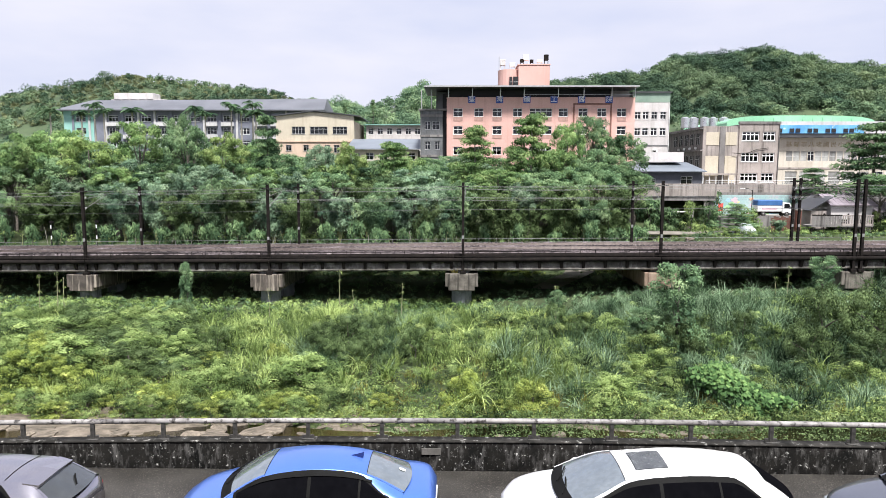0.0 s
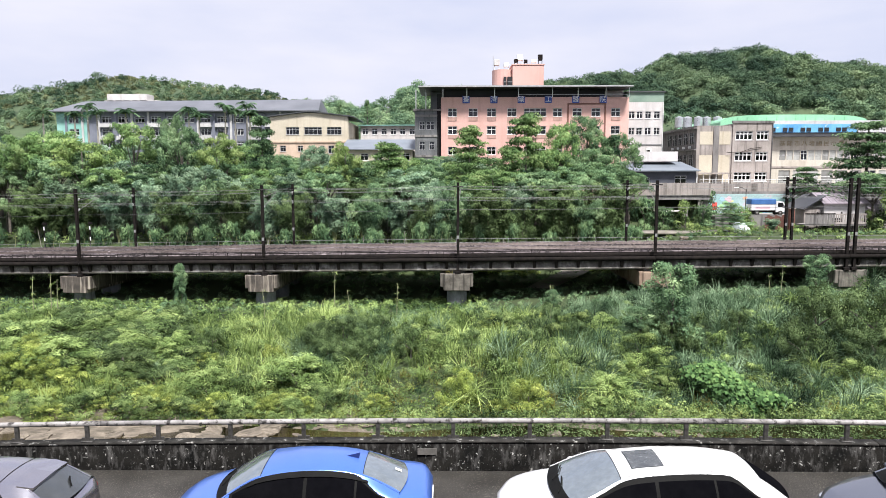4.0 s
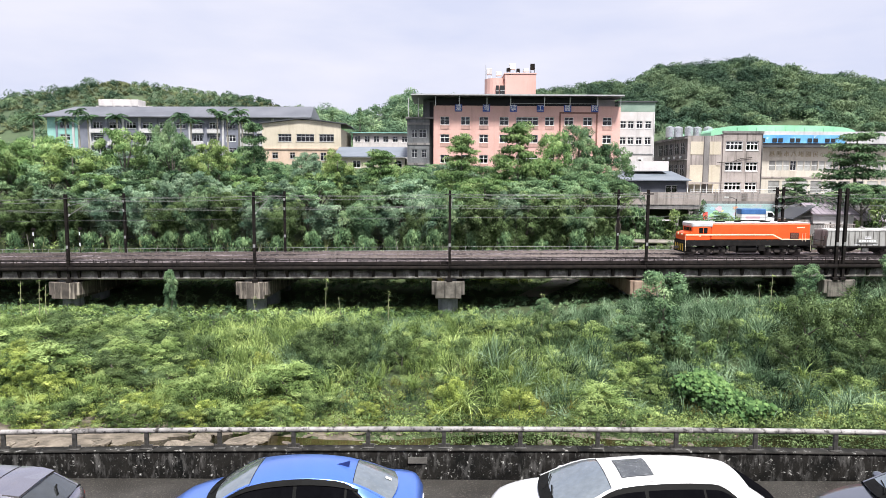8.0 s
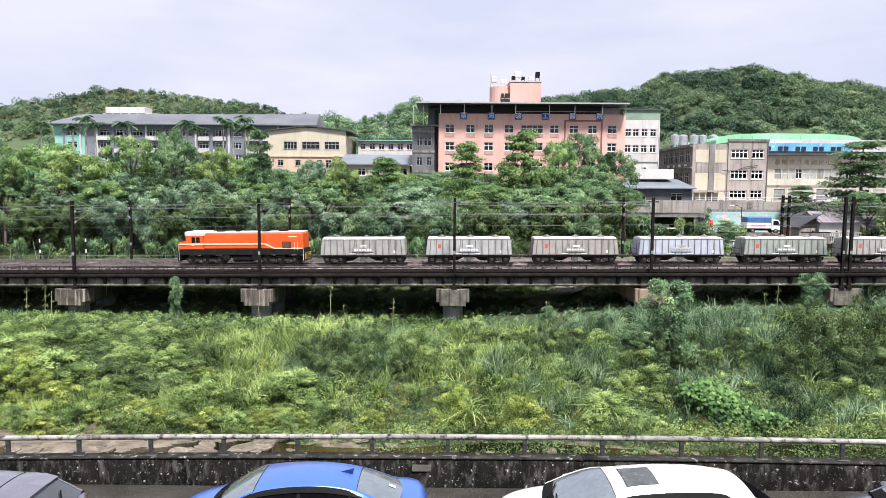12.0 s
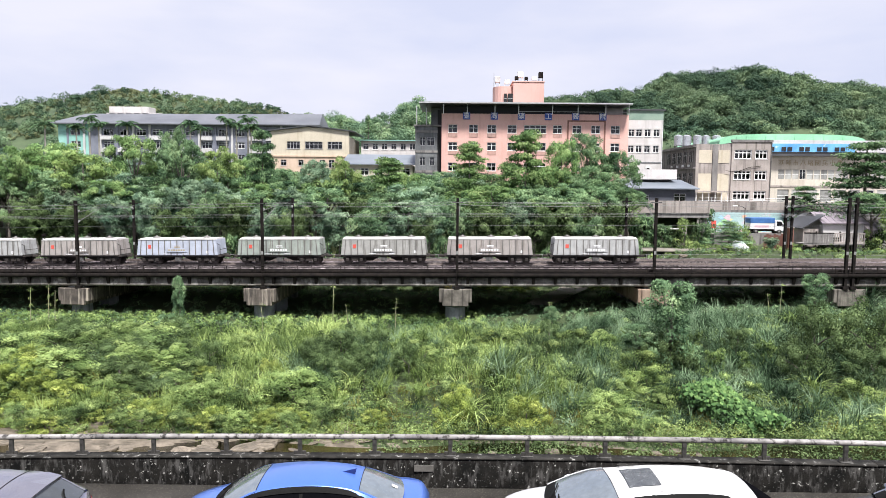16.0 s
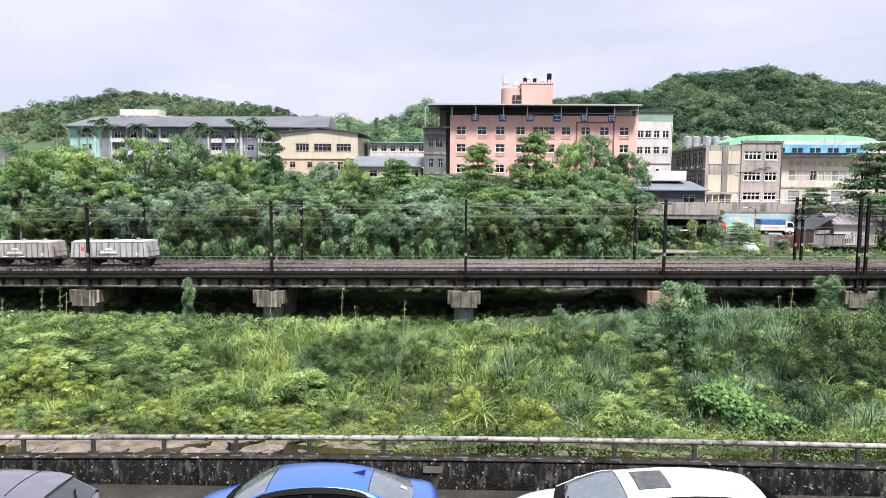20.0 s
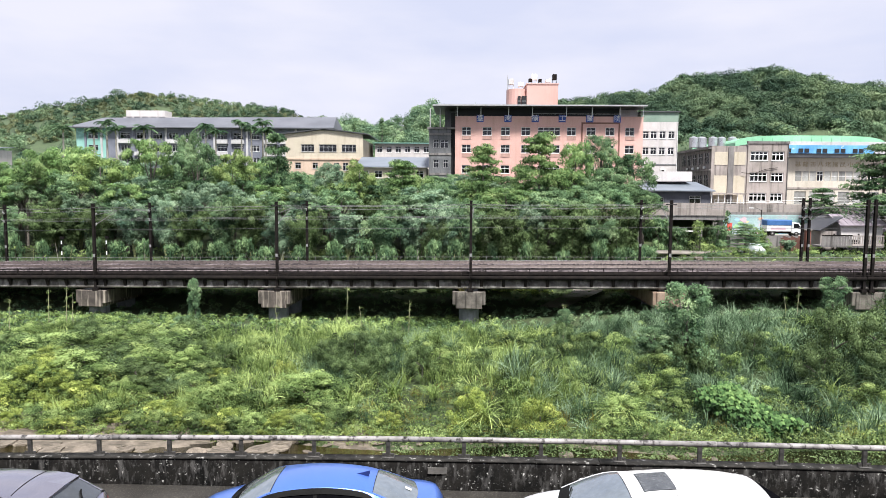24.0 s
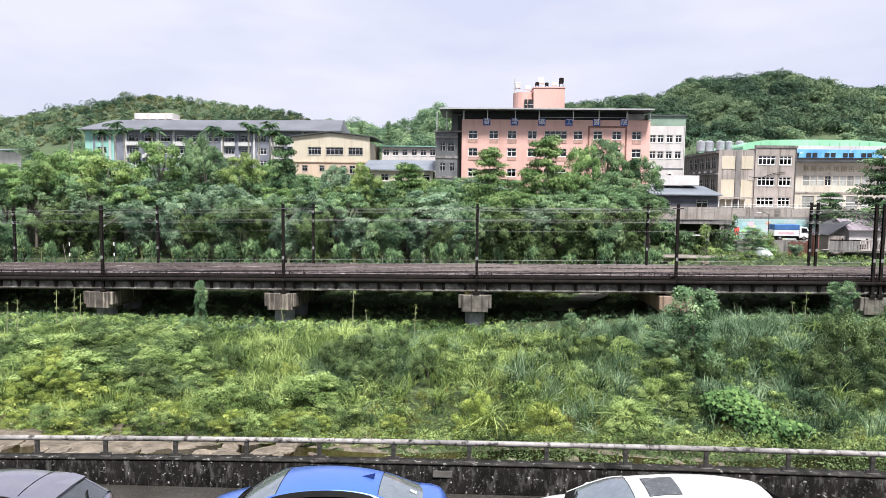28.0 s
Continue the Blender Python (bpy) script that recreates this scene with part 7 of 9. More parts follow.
st = sheet("sticker", lambda u, v: btop(u, v) + Vector((0, 0, 0.012)), span(3.86, 3.95, 2), span(-0.02, 0.13, 2), PLATE, blue, "white sticker inside the rear window")

# white sport-utility car
white, wtop, wroof = car("white sport-utility car with a glass sunroof", "car", (0.88, 11.2, road_z(3.0)), 0, 4.78, 1.92, CAR_WHITE,
                         knots([(0, 0.7), (0.2, 0.88), (0.7, 1.0), (1.25, 1.06), (2.3, 1.06), (4.0, 1.06), (4.4, 1.08), (4.68, 1.0), (4.78, 0.85)]),
                         knots([(0, 0.66), (0.3, 0.86), (1.2, 1.0), (2.5, 1.03), (4.0, 1.09), (4.58, 1.04), (4.78, 0.85)]),
                         knots([(0, 0.6), (0.2, 0.8), (0.7, 0.93), (1.5, 0.96), (3.5, 0.96), (4.2, 0.93), (4.63, 0.84), (4.78, 0.68)]),
                         knots([(1.0, 1.03), (1.45, 1.26), (1.9, 1.44), (2.6, 1.53), (3.3, 1.545), (3.9, 1.5), (4.2, 1.43), (4.66, 1.1)]),
                         knots([(1.0, 0.88), (1.6, 0.78), (2.05, 0.6), (2.8, 0.565), (3.6, 0.55), (4.1, 0.54), (4.66, 0.62)]),
                         knots([(1.1, 0.03), (2.0, 0.06), (3.0, 0.055), (4.1, 0.06), (4.66, 0.03)]), (1.0, 1.93, 4.2, 4.66),
                         ((1.32, 2.45), (2.51, 3.4), (3.44, 4.12)), (0.92, 3.74), ("chrome",), SCREEN_GLASS, CAR_GLASS)
sheet("sunroof", lambda u, v: wtop(u, v) + Vector((0, 0, 0.008)), span(2.16, 2.68, 6), span(-0.6, 0.6, 8), SHADE_GLASS, white, "rain-speckled glass sunroof")
sheet("sunroof_seal", lambda u, v: wtop(u, v) + Vector((0, 0, 0.005)), span(2.15, 2.69, 6), span(-0.61, 0.61, 8), BLACK_TRIM, white)
for s in (-1, 1):
    part("roof_seam", pipe(bmesh.new(), [tuple(wtop(u, 0.9 * s) + Vector((0, 0, 0.004))) for u in span(2.02, 4.05, 10)], 0.004, 5), GALV, white)
bm = bmesh.new()
fv = [bm.verts.new(p) for p in ((3.62, 0, 1.58), (3.9, -0.035, 1.54), (3.9, 0.035, 1.54), (3.9, 0, 1.625))]
for f in ((0, 1, 3), (0, 3, 2), (1, 2, 3), (0, 2, 1)):
    bm.faces.new([fv[i] for i in f])
part("roof_aerial", bm, CAR_WHITE, white, "white shark-fin aerial")

# dark hatchback with a roof spoiler
hatch, htop, hroof = car("dark graphite hatchback with a large rear window", "car", (-10.84, 11.4, road_z(-8.5) + 0.06), 0, 4.36, 1.82, CAR_DARK,
                         knots([(0, 0.64), (0.25, 0.8), (0.8, 0.92), (1.3, 0.98), (2.2, 1.0), (3.7, 1.0), (4.1, 1.02), (4.3, 0.95), (4.36, 0.8)]),
                         knots([(0, 0.6), (0.3, 0.76), (1.2, 0.94), (2.4, 0.98), (3.8, 1.06), (4.2, 1.0), (4.36, 0.8)]),
                         knots([(0, 0.55), (0.2, 0.75), (0.7, 0.88), (1.4, 0.91), (3.3, 0.91), (4.0, 0.88), (4.25, 0.8), (4.36, 0.66)]),
                         knots([(1.0, 0.96), (1.5, 1.22), (1.95, 1.4), (2.5, 1.47), (3.2, 1.45), (3.72, 1.39), (4.22, 1.04)]),
                         knots([(1.0, 0.82), (1.6, 0.7), (2.1, 0.57), (2.8, 0.54), (3.6, 0.53), (3.75, 0.53), (4.22, 0.66)]),
                         knots([(1.0, 0.03), (2.0, 0.055), (3.0, 0.05), (3.7, 0.05), (4.22, 0.03)]), (1.0, 1.98, 3.74, 4.22),
                         ((1.4, 2.3), (2.38, 3.2), (3.26, 3.62)), (0.85, 3.5), (), SCREEN_GLASS, REAR_GLASS)
bm = bmesh.new()
p = [(3.62, -0.55, 1.425), (3.62, 0.55, 1.425), (3.88, 0.52, 1.375), (3.88, -0.52, 1.375)]
u = [bm.verts.new(q) for q in p]
d = [bm.verts.new((q[0], q[1], q[2] - 0.04)) for q in p]
c1, c2 = bm.verts.new((3.62, 0, 1.475)), bm.verts.new((3.93, 0, 1.43))
bm.faces.new([u[0], c1, c2, u[3]]), bm.faces.new([c1, u[1], u[2], c2])
bm.faces.new(d)
bm.faces.new([u[3], c2, u[2], d[2], d[3]])
bm.faces.new([u[0], u[3], d[3], d[0]]), bm.faces.new([u[1], u[2], d[2], d[1]])
part("roof_spoiler", bm, CAR_DARK, hatch, "dark roof spoiler")
part("rear_wiper", pipe(bmesh.new(), [tuple(htop(4.12, 0) + Vector((0, 0, 0.02))), tuple(htop(4.05, 0.2) + Vector((0, 0, 0.03))), tuple(htop(4.02, 0.35) + Vector((0, 0, 0.02)))], 0.014, 6), BLACK_TRIM, hatch)
part("roof_seam", pipe(bmesh.new(), [tuple(htop(3.3, v) + Vector((0, 0, 0.003))) for v in span(-0.95, 0.95, 8)], 0.007, 5), BLACK_TRIM, hatch)

# dark grey car at the end of the row
grey, gtop, groof = car("dark grey saloon car at the end of the row", "car", (6.5, 10.95, road_z(8.5)), 0, 4.6, 1.8, CAR_GREY,
                        knots([(0, 0.62), (0.25, 0.76), (0.8, 0.88), (1.3, 0.95), (2.2, 0.97), (3.6, 1.0), (4.1, 1.05), (4.5, 1.02), (4.6, 0.86)]),
                        knots([(0, 0.58), (0.3, 0.72), (1.2, 0.9), (2.4, 0.93), (3.8, 0.99), (4.45, 0.97), (4.6, 0.8)]),
                        knots([(0, 0.55), (0.2, 0.74), (0.7, 0.87), (1.4, 0.9), (3.4, 0.9), (4.2, 0.86), (4.5, 0.76), (4.6, 0.6)]),
                        knots([(1.12, 0.94), (1.55, 1.18), (2.0, 1.36), (2.6, 1.43), (3.2, 1.4), (3.65, 1.27), (4.15, 1.03)]),
                        knots([(1.12, 0.8), (1.6, 0.7), (2.1, 0.6), (2.7, 0.57), (3.4, 0.57), (3.8, 0.6), (4.15, 0.66)]),
                        knots([(1.12, 0.03), (2.0, 0.055), (2.8, 0.05), (3.6, 0.05), (4.15, 0.03)]), (1.12, 2.02, 3.5, 4.15),
                        ((1.5, 2.42), (2.5, 3.32), (3.37, 3.7)), (0.9, 3.58), (), SCREEN_GLASS, SCREEN_GLASS)


# ---- plants ----
def leaf_mesh(name, v, f, tone):
    """A mesh of leaves that keeps one tone for every spray of leaves."""
    me = raw_mesh(name, v, f)
    a = me.attributes.new("tone", "FLOAT", "POINT")
    a.data.foreach_set("value", np.asarray(tone, np.float32))
    return me


def leaf_cards(points, axes, normals, size, wide, fold=0.12, small=False):
    """One pointed leaf at each point, along its axis: a folded kite, or for small leaves a triangle."""
    p, a, n = np.asarray(points), np.asarray(axes), np.asarray(normals)
    a = a / (np.linalg.norm(a, axis=1, keepdims=True) + 1e-9)
    b = np.cross(a, n)
    b = b / (np.linalg.norm(b, axis=1, keepdims=True) + 1e-9)
    up = np.cross(b, a)
    s = np.asarray(size).reshape(-1, 1)
    mid = p + a * s * 0.45
    if small:
        low = p + a * s * 0.15
        v = np.stack([low + b * s * wide, p + a * s, low - b * s * wide], axis=1).reshape(-1, 3)
        return v, np.arange(len(v), dtype=np.int32).reshape(-1, 3)
    v = np.stack([p, mid + b * s * wide + up * s * fold, p + a * s - up * s * fold, mid - b * s * wide + up * s * fold], axis=1).reshape(-1, 3)
    return v, np.arange(len(v), dtype=np.int32).reshape(-1, 4)


def unit_dirs(g, n, lift=0.0):
    d = g.normal(size=(n, 3))
    d[:, 2] += lift
    return d / np.linalg.norm(d, axis=1, keepdims=True)


def clump_leaves(g, centres, radii, per, leaf, wide, droop=0.4, lift=0.35, flat=0.75, tones=None):
    """Leaves on the skins of many small round sprays, facing out and drooping at the tip; a tone for each spray."""
    k = len(centres)
    c = np.repeat(np.asarray(centres, float), per, axis=0)
    r = np.repeat(np.asarray(radii, float), per)
    d = unit_dirs(g, len(c), lift)
    pos = c + d * (r * g.uniform(0.6, 1.1, len(c)) ** 0.8)[:, None] * np.array([1, 1, flat])
    ax = g.normal(size=d.shape)
    ax = ax - d * np.sum(ax * d, axis=1, keepdims=True) * 0.85 + d * 0.2
    ax[:, 2] -= droop
    nr = d * np.array([1, 1, 1 / max(flat, 0.4)]) + g.normal(size=d.shape) * (0.26 if flat < 0.8 else 0.42)
    nr[:, 2] += 0.35
    v, f = leaf_cards(pos, ax, nr, leaf * g.uniform(0.65, 1.25, len(c)), wide, small=True)
    t = g.uniform(0, 1, k) if tones is None else np.clip(np.asarray(tones) + g.uniform(-0.15, 0.15, k), 0, 1)
    return v, f, np.repeat(t, per * 3)


def limb_mesh(bm, pts, r0, r1, n=6):
    rings = []
    for i, p in enumerate(pts):
        d = (Vector(pts[min(i + 1, len(pts) - 1)]) - Vector(pts[max(i - 1, 0)])).normalized()
        s = d.cross(Vector((0.31, 0.95, 0.05))).normalized()
        u = s.cross(d)
        r = r0 + (r1 - r0) * i / (len(pts) - 1)
        rings.append([bm.verts.new(Vector(p) + r * (math.cos(2 * math.pi * k / n) * s + math.sin(2 * math.pi * k / n) * u)) for k in range(n)])
    for a, b in zip(rings, rings[1:]):
        for k in range(n):
            bm.faces.new([a[k], a[(k + 1) % n], b[(k + 1) % n], b[k]])
    bm.faces.new(rings[0]), bm.faces.new(rings[-1])


def tree(kind, seed, label, leaf_mat, bark=None, group="trees", fine=False):
    """A tree 10 m high: tapered trunk, limbs, and a crown of leafy sprays. kind: broad, tier, weep, column, bush."""
    g = np.random.default_rng(seed)
    t = thing("bush" if kind == "bush" else "tree", label, "bush" if kind == "bush" else "tree", group=group)
    bark = bark or BARK
    centres, radii, limbs = [], [], []
    if kind == "tier":
        # flat layered branches, each a fan of thin sprays, with air between the layers
        for k, z in enumerate(np.linspace(3.2, 9.7, 8)):
            reach = 3.9 * (1.1 - 0.105 * k) * g.uniform(0.8, 1.1)
            for a in np.linspace(0, 6.283, 7)[:-1] + g.uniform(0, 6):
                ln = reach * g.uniform(0.6, 1.15)
                zz = z + g.uniform(-0.35, 0.35)
                limbs.append([(0, 0, zz - 0.35), (ln * 0.5 * math.cos(a), ln * 0.5 * math.sin(a), zz - 0.12), (ln * math.cos(a), ln * math.sin(a), zz - 0.05)])
                for q in (0.38, 0.7, 1.0):
                    for s in (-0.22, 0.22):
                        rr, b = ln * q, a + s * (1.2 - 0.5 * q)
                        centres.append((rr * math.cos(b), rr * math.sin(b), zz + g.uniform(-0.12, 0.16) - 0.05 * rr))
                        radii.append(g.uniform(0.5, 0.8))
        per, leaf, wide, droop, flat, lift = 60, 0.22, 0.37, 0.05, 0.3, 0.7
    elif kind == "weep":
        # arching culms with hanging plumes of narrow leaves
        for _ in range(20):
            a, top, reach = g.uniform(0, 6.283), g.uniform(5.2, 9.3), g.uniform(1.3, 3.3)
            arch = []
            for u in np.linspace(0.0, 1.0, 10):
                arch.append((reach * u ** 1.9 * math.cos(a), reach * u ** 1.9 * math.sin(a), top * (1.32 * u - 0.42 * u ** 3.2) / 0.9))
            limbs.append([arch[0], arch[4], arch[7]])
            for u in range(3, 10):
                centres.append(tuple(np.array(arch[u]) + g.normal(size=3) * 0.2))
                radii.append(g.uniform(0.6, 0.95) * (1.2 - 0.05 * u))
        per, leaf, wide, droop, flat, lift = 100, 0.33, 0.19, 0.7, 0.85, 0.5
    elif kind == "column":
        for _ in range(80):
            a, h = g.uniform(0, 6.283), g.uniform(0.0, 1.0)
            rr = (2.1 + 0.5 * math.sin(9 * h)) * math.sqrt(g.uniform(0.2, 1)) * (1.0 if h < 0.75 else 1.7 * (1.1 - h) + 0.4)
            centres.append((rr * math.cos(a), rr * math.sin(a), 0.5 + 9.0 * h))
            radii.append(g.uniform(0.55, 0.9))
        per, leaf, wide, droop, flat, lift = 120, 0.3, 0.27, 0.5, 0.8, 0.35
    elif kind == "bush":
        for _ in range(52 if fine else 34):
            a, h = g.uniform(0, 6.283), g.uniform(0.0, 1.0) ** 1.2
            rr = 6.0 * math.sqrt(g.uniform(0.02, 1)) * math.sqrt(max(0.05, 1 - (0.9 * h) ** 2)) * g.uniform(0.7, 1.2)
            centres.append((rr * math.cos(a), rr * math.sin(a), 0.9 + 7.9 * h * g.uniform(0.8, 1.1)))
            radii.append(g.uniform(0.85, 1.6) if fine else g.uniform(1.1, 1.9))
        per, leaf, wide, droop, flat, lift = (135, 0.44, 0.24, 0.5, 0.78, 0.4) if fine else (56, 0.95, 0.25, 0.4, 0.7, 0.45)
    else:
        # lobes over a wide dome, each lobe a heap of flat sprays on its upper side, shade below
        for i in range(13):
            a, h = 2.4 * i + g.uniform(-0.4, 0.4), (i + 0.5) / 13
            rr = 3.0 * math.sqrt(1 - h * h * 0.92) * g.uniform(0.85, 1.1)
            lobe = np.array([rr * math.cos(a), rr * math.sin(a), 6.5 + 2.6 * h + g.uniform(-0.3, 0.3)])
            limbs.append([(0, 0, 3.6 + 2.2 * h), tuple(lobe * np.array([0.55, 0.55, 0.88])), tuple(lobe)])
            size = g.uniform(0.85, 1.25)
            for _ in range(7):
                e = unit_dirs(g, 1, 0.7)[0] * size
                centres.append(tuple(lobe + e * np.array([1.0, 1.0, 0.62])))
                radii.append(g.uniform(0.5, 0.82))
        per, leaf, wide, droop, flat, lift = 112, 0.215, 0.36, 0.12, 0.5, 0.5
    v, f, tone = clump_leaves(g, centres, radii, per, leaf, wide, droop, lift, flat)
    bm = bmesh.new()
    lean = g.uniform(-0.4, 0.4, 2)
    if kind == "bush":
        limb_mesh(bm, [(0, 0, -0.6), (0.1, 0, 2.0), (0.2, 0.1, 4.5)], 0.35, 0.12, 5)
    elif kind == "weep":
        limb_mesh(bm, [(0, 0, -0.6), (0.1, 0.1, 2.5), (0.2, 0.3, 6.0)], 0.12, 0.04, 6)
    elif kind == "tier":
        limb_mesh(bm, [(0, 0, -0.6), (0.03, 0.02, 3.0), (0, 0.04, 6.0), (0, 0, 9.6)], 0.24, 0.05, 8)
    else:
        limb_mesh(bm, [(0, 0, -0.6), (lean[0] * 0.3, lean[1] * 0.3, 2.5), (lean[0], lean[1], 5.5), (lean[0] * 0.8, lean[1] * 0.8, 8.6)], 0.26, 0.06, 8)
    part("trunk", bm, bark, t)
    if not limbs:
        for i in g.permutation(len(centres))[: 2 if kind == "bush" else 6]:
            c = Vector(centres[i])
            z0 = max(0.2, min(8.0, c.z * 0.55))
            limbs.append([(lean[0] * z0 / 6, lean[1] * z0 / 6, z0), (c.x * 0.5, c.y * 0.5, z0 + (c.z - z0) * 0.62), tuple(c)])
    for i in g.permutation(len(limbs))[:7]:
        bm = bmesh.new()
        limb_mesh(bm, limbs[i], 0.09 if kind != "bush" else 0.2, 0.03, 5)
        part("branch", bm, bark, t)
    link_mesh("crown", leaf_mesh("crown", v, f, tone), leaf_mat, t)
    return t


class Planter:
    """Sets out copies of a few model plants; the first of each model is the model itself."""

    def __init__(self, models):
        self.models, self.used = models, set()


def plant(planter, i, x, y, top, radius, turn, model_r, z=None):
    z = ground_z(x, y) if z is None else z
    m = planter.models[i % len(planter.models)]
    fresh = (i % len(planter.models)) not in planter.used
    h = max(1.0, top - z)
    mat = pose(x, y, z - 0.1, 0, 0, turn) @ Matrix.Diagonal((radius / model_r, radius / model_r, h / 10.0, 1))
    if fresh:
        planter.used.add(i % len(planter.models))
        m.matrix_basis = mat
        return m
    keep = m.scale.copy()
    return copy_thing(m, mat @ Matrix.Diagonal((1 / keep.x, 1 / keep.y, 1 / keep.z, 1)))


BROAD = Planter([tree("broad", 31, "broad-leaved tree with a dark green crown behind the railway", LEAF_DARK), tree("broad", 32, "broad-leaved tree with a mid-green crown behind the railway", LEAF_MID),
                 tree("broad", 33, "broad-leaved tree with a grey-green crown behind the railway", LEAF_BLUE), tree("broad", 34, "broad-leaved tree with a fresh green crown behind the railway", LEAF_TOP),
                 tree("broad", 35, "broad-leaved tree with a yellow-green crown behind the railway", LEAF_LIME)])
TIER = Planter([tree("tier", 41, "tall tree with flat tiers of fresh green leaves", LEAF_TOP, PALE_BARK), tree("tier", 42, "tall tree with flat tiers of mid-green leaves", LEAF_MID),
                tree("tier", 43, "tall tree with flat tiers of dark green leaves", LEAF_DARK)])
WEEP = Planter([tree("weep", 51, "arching grey-green bamboo clump beside the line", LEAF_BLUE, STEM), tree("weep", 52, "arching mid-green bamboo clump beside the line", LEAF_MID, STEM),
                tree("weep", 53, "arching dark green bamboo clump beside the line", LEAF_BAMBOO, STEM)])
COLUMN = Planter([tree("column", 61, "creeper-covered columnar tree on the river bank", LEAF_MID)])
BUSH = Planter([tree("bush", 71, "yellow-green bush on the river bank", LEAF_YELLOW, group="bushes"), tree("bush", 72, "bright green bush on the river bank", LEAF_FRESH, group="bushes"),
                tree("bush", 73, "mid-green bush on the river bank", LEAF_BANK, group="bushes"), tree("bush", 74, "dark green bush on the river bank", LEAF_DARK, group="bushes")])

FINE = Planter([tree("bush", 81, "fine-leaved yellow-green bush at the river edge", LEAF_YELLOW, group="bushes", fine=True), tree("bush", 82, "fine-leaved bright green bush on the bank", LEAF_BANK, group="bushes", fine=True),
                tree("bush", 83, "dense mid-green thicket on the bank", LEAF_FRESH, group="bushes", fine=True), tree("bush", 84, "dense grassy green thicket on the bank", GRASS_FRESH, group="bushes", fine=True),
                tree("bush", 85, "dense dark green shrub on the bank", LEAF_BAMBOO, group="bushes", fine=True)])
tr = random.Random(17)
# trees that stand out from the wood: x, y, top, radius, model
STAND_BROAD = ((-62.5, 100, 12.2, 3.1, 3), (-59.2, 103, 13.0, 3.8, 3), (-52.4, 98, 11.5, 3.6, 4), (-46.4, 101, 14.1, 3.3, 3), (-40.4, 101, 15.2, 2.0, 1), (-38.4, 99, 13.3, 3.0, 1), (-32.7, 98, 12.0, 2.9, 4), (-18.9, 98, 10.5, 2.1, 2), (-14.5, 96, 10.6, 2.1, 4),
               (-5.5, 95, 7.0, 3.9, 2), (16.5, 100, 13.8, 2.3, 3), (20.3, 102, 15.1, 2.5, 1), (24.6, 101, 12.5, 3.2, 0), (22.6, 97, 7.8, 3.6, 0), (58.9, 95, 6.6, 3.5, 0), (-48.2, 97, 7.0, 3.2, 0), (-42.2, 96, 6.6, 3.6, 0), (-3.2, 97, 7.8, 2.8, 1),
               (14.8, 98, 10.0, 2.6, 3), (18.6, 99, 9.0, 2.8, 1), (21.5, 99, 10.4, 2.8, 1), (26.3, 99, 7.0, 2.3, 0))
STAND_TIER = ((-26.8, 99, 14.1, 2.5, 2), (-8.7, 100, 10.6, 3.5, 0), (3.0, 97, 12.6, 3.5, 0),
              (11.1, 98, 14.4, 3.9, 0), (8.6, 96, 9.9, 2.4, 0), (60.6, 100, 13.3, 5.4, 2), (54.8, 105.5, 7.0, 2.6, 2))
for x, y, top, r, k in STAND_BROAD:
    plant(BROAD, k, x, y, top, 1.25 * r, tr.uniform(0, 360), 4.0)
for x, y, top, r, k in STAND_TIER:
    plant(TIER, k, x, y, top, 1.2 * r, tr.uniform(0, 360), 3.7)
# the wood behind the line, row by row, lower in front
for row, (y0, right, left) in enumerate(((88.6, 4.9, 5.0), (92.8, 6.4, 6.8), (97.5, 7.5, 9.0), (104, 8.2, 10.2), (111, 8.6, 11.0))):
    x = -84.0 - 3 * row
    while x < (22.0 if row < 3 else 24):
        top = right + (left - right) * smooth(-18, -34, x) + tr.uniform(-1.3, 1.1)
        y = y0 + off(max(-60, min(60, x))) * (1 if row < 2 else 0.5) + tr.uniform(-1.4, 1.4)
        if row < 1 or (row == 1 and tr.random() < 0.55):
            plant(WEEP, tr.choice((0, 0, 1, 2)), x, y, top, tr.uniform(2.5, 3.6), tr.uniform(0, 360), 3.3)
            x += tr.uniform(3.4, 5.0)
        else:
            plant(BROAD, tr.choice((0, 0, 1, 1, 2, 3) if row < 4 else (0, 1, 2)), x, y, top, tr.uniform(3.4, 4.8), tr.uniform(0, 360), 4.0)
            x += tr.uniform(4.0, 5.6)
# thicket along the foot of the wood
x = -70.0
while x < 26:
    plant(BUSH, 3, x, 85.8 + off(x) + tr.uniform(-0.3, 1.0), tr.uniform(-1.4, 0.9), tr.uniform(1.2, 2.1), tr.uniform(0, 360), 6.5)
    x += tr.uniform(2.6, 4.6)
for x, y, top, r, k in ((30.5, 96.5, 1.9, 2.0, 3), (33.4, 96.2, 2.8, 2.2, 2), (37, 99, 2.0, 1.8, 3), (41.3, 95.4, 2.0, 1.7, 1), (42.5, 99, 0.6, 1.6, 2), (47.8, 93, -0.5, 1.4, 1), (39.5, 104, 4.2, 1.8, 3), (57.5, 95, 1.4, 2.0, 2), (28, 97, 3.5, 2.4, 3), (60.5, 93, 4.4, 3.2, 2),
                        (51.5, 93, -0.3, 1.6, 1), (36.5, 89.5, -0.6, 1.5, 2)):
    plant(BUSH, k, x, y, top, r, tr.uniform(0, 360), 6.5)
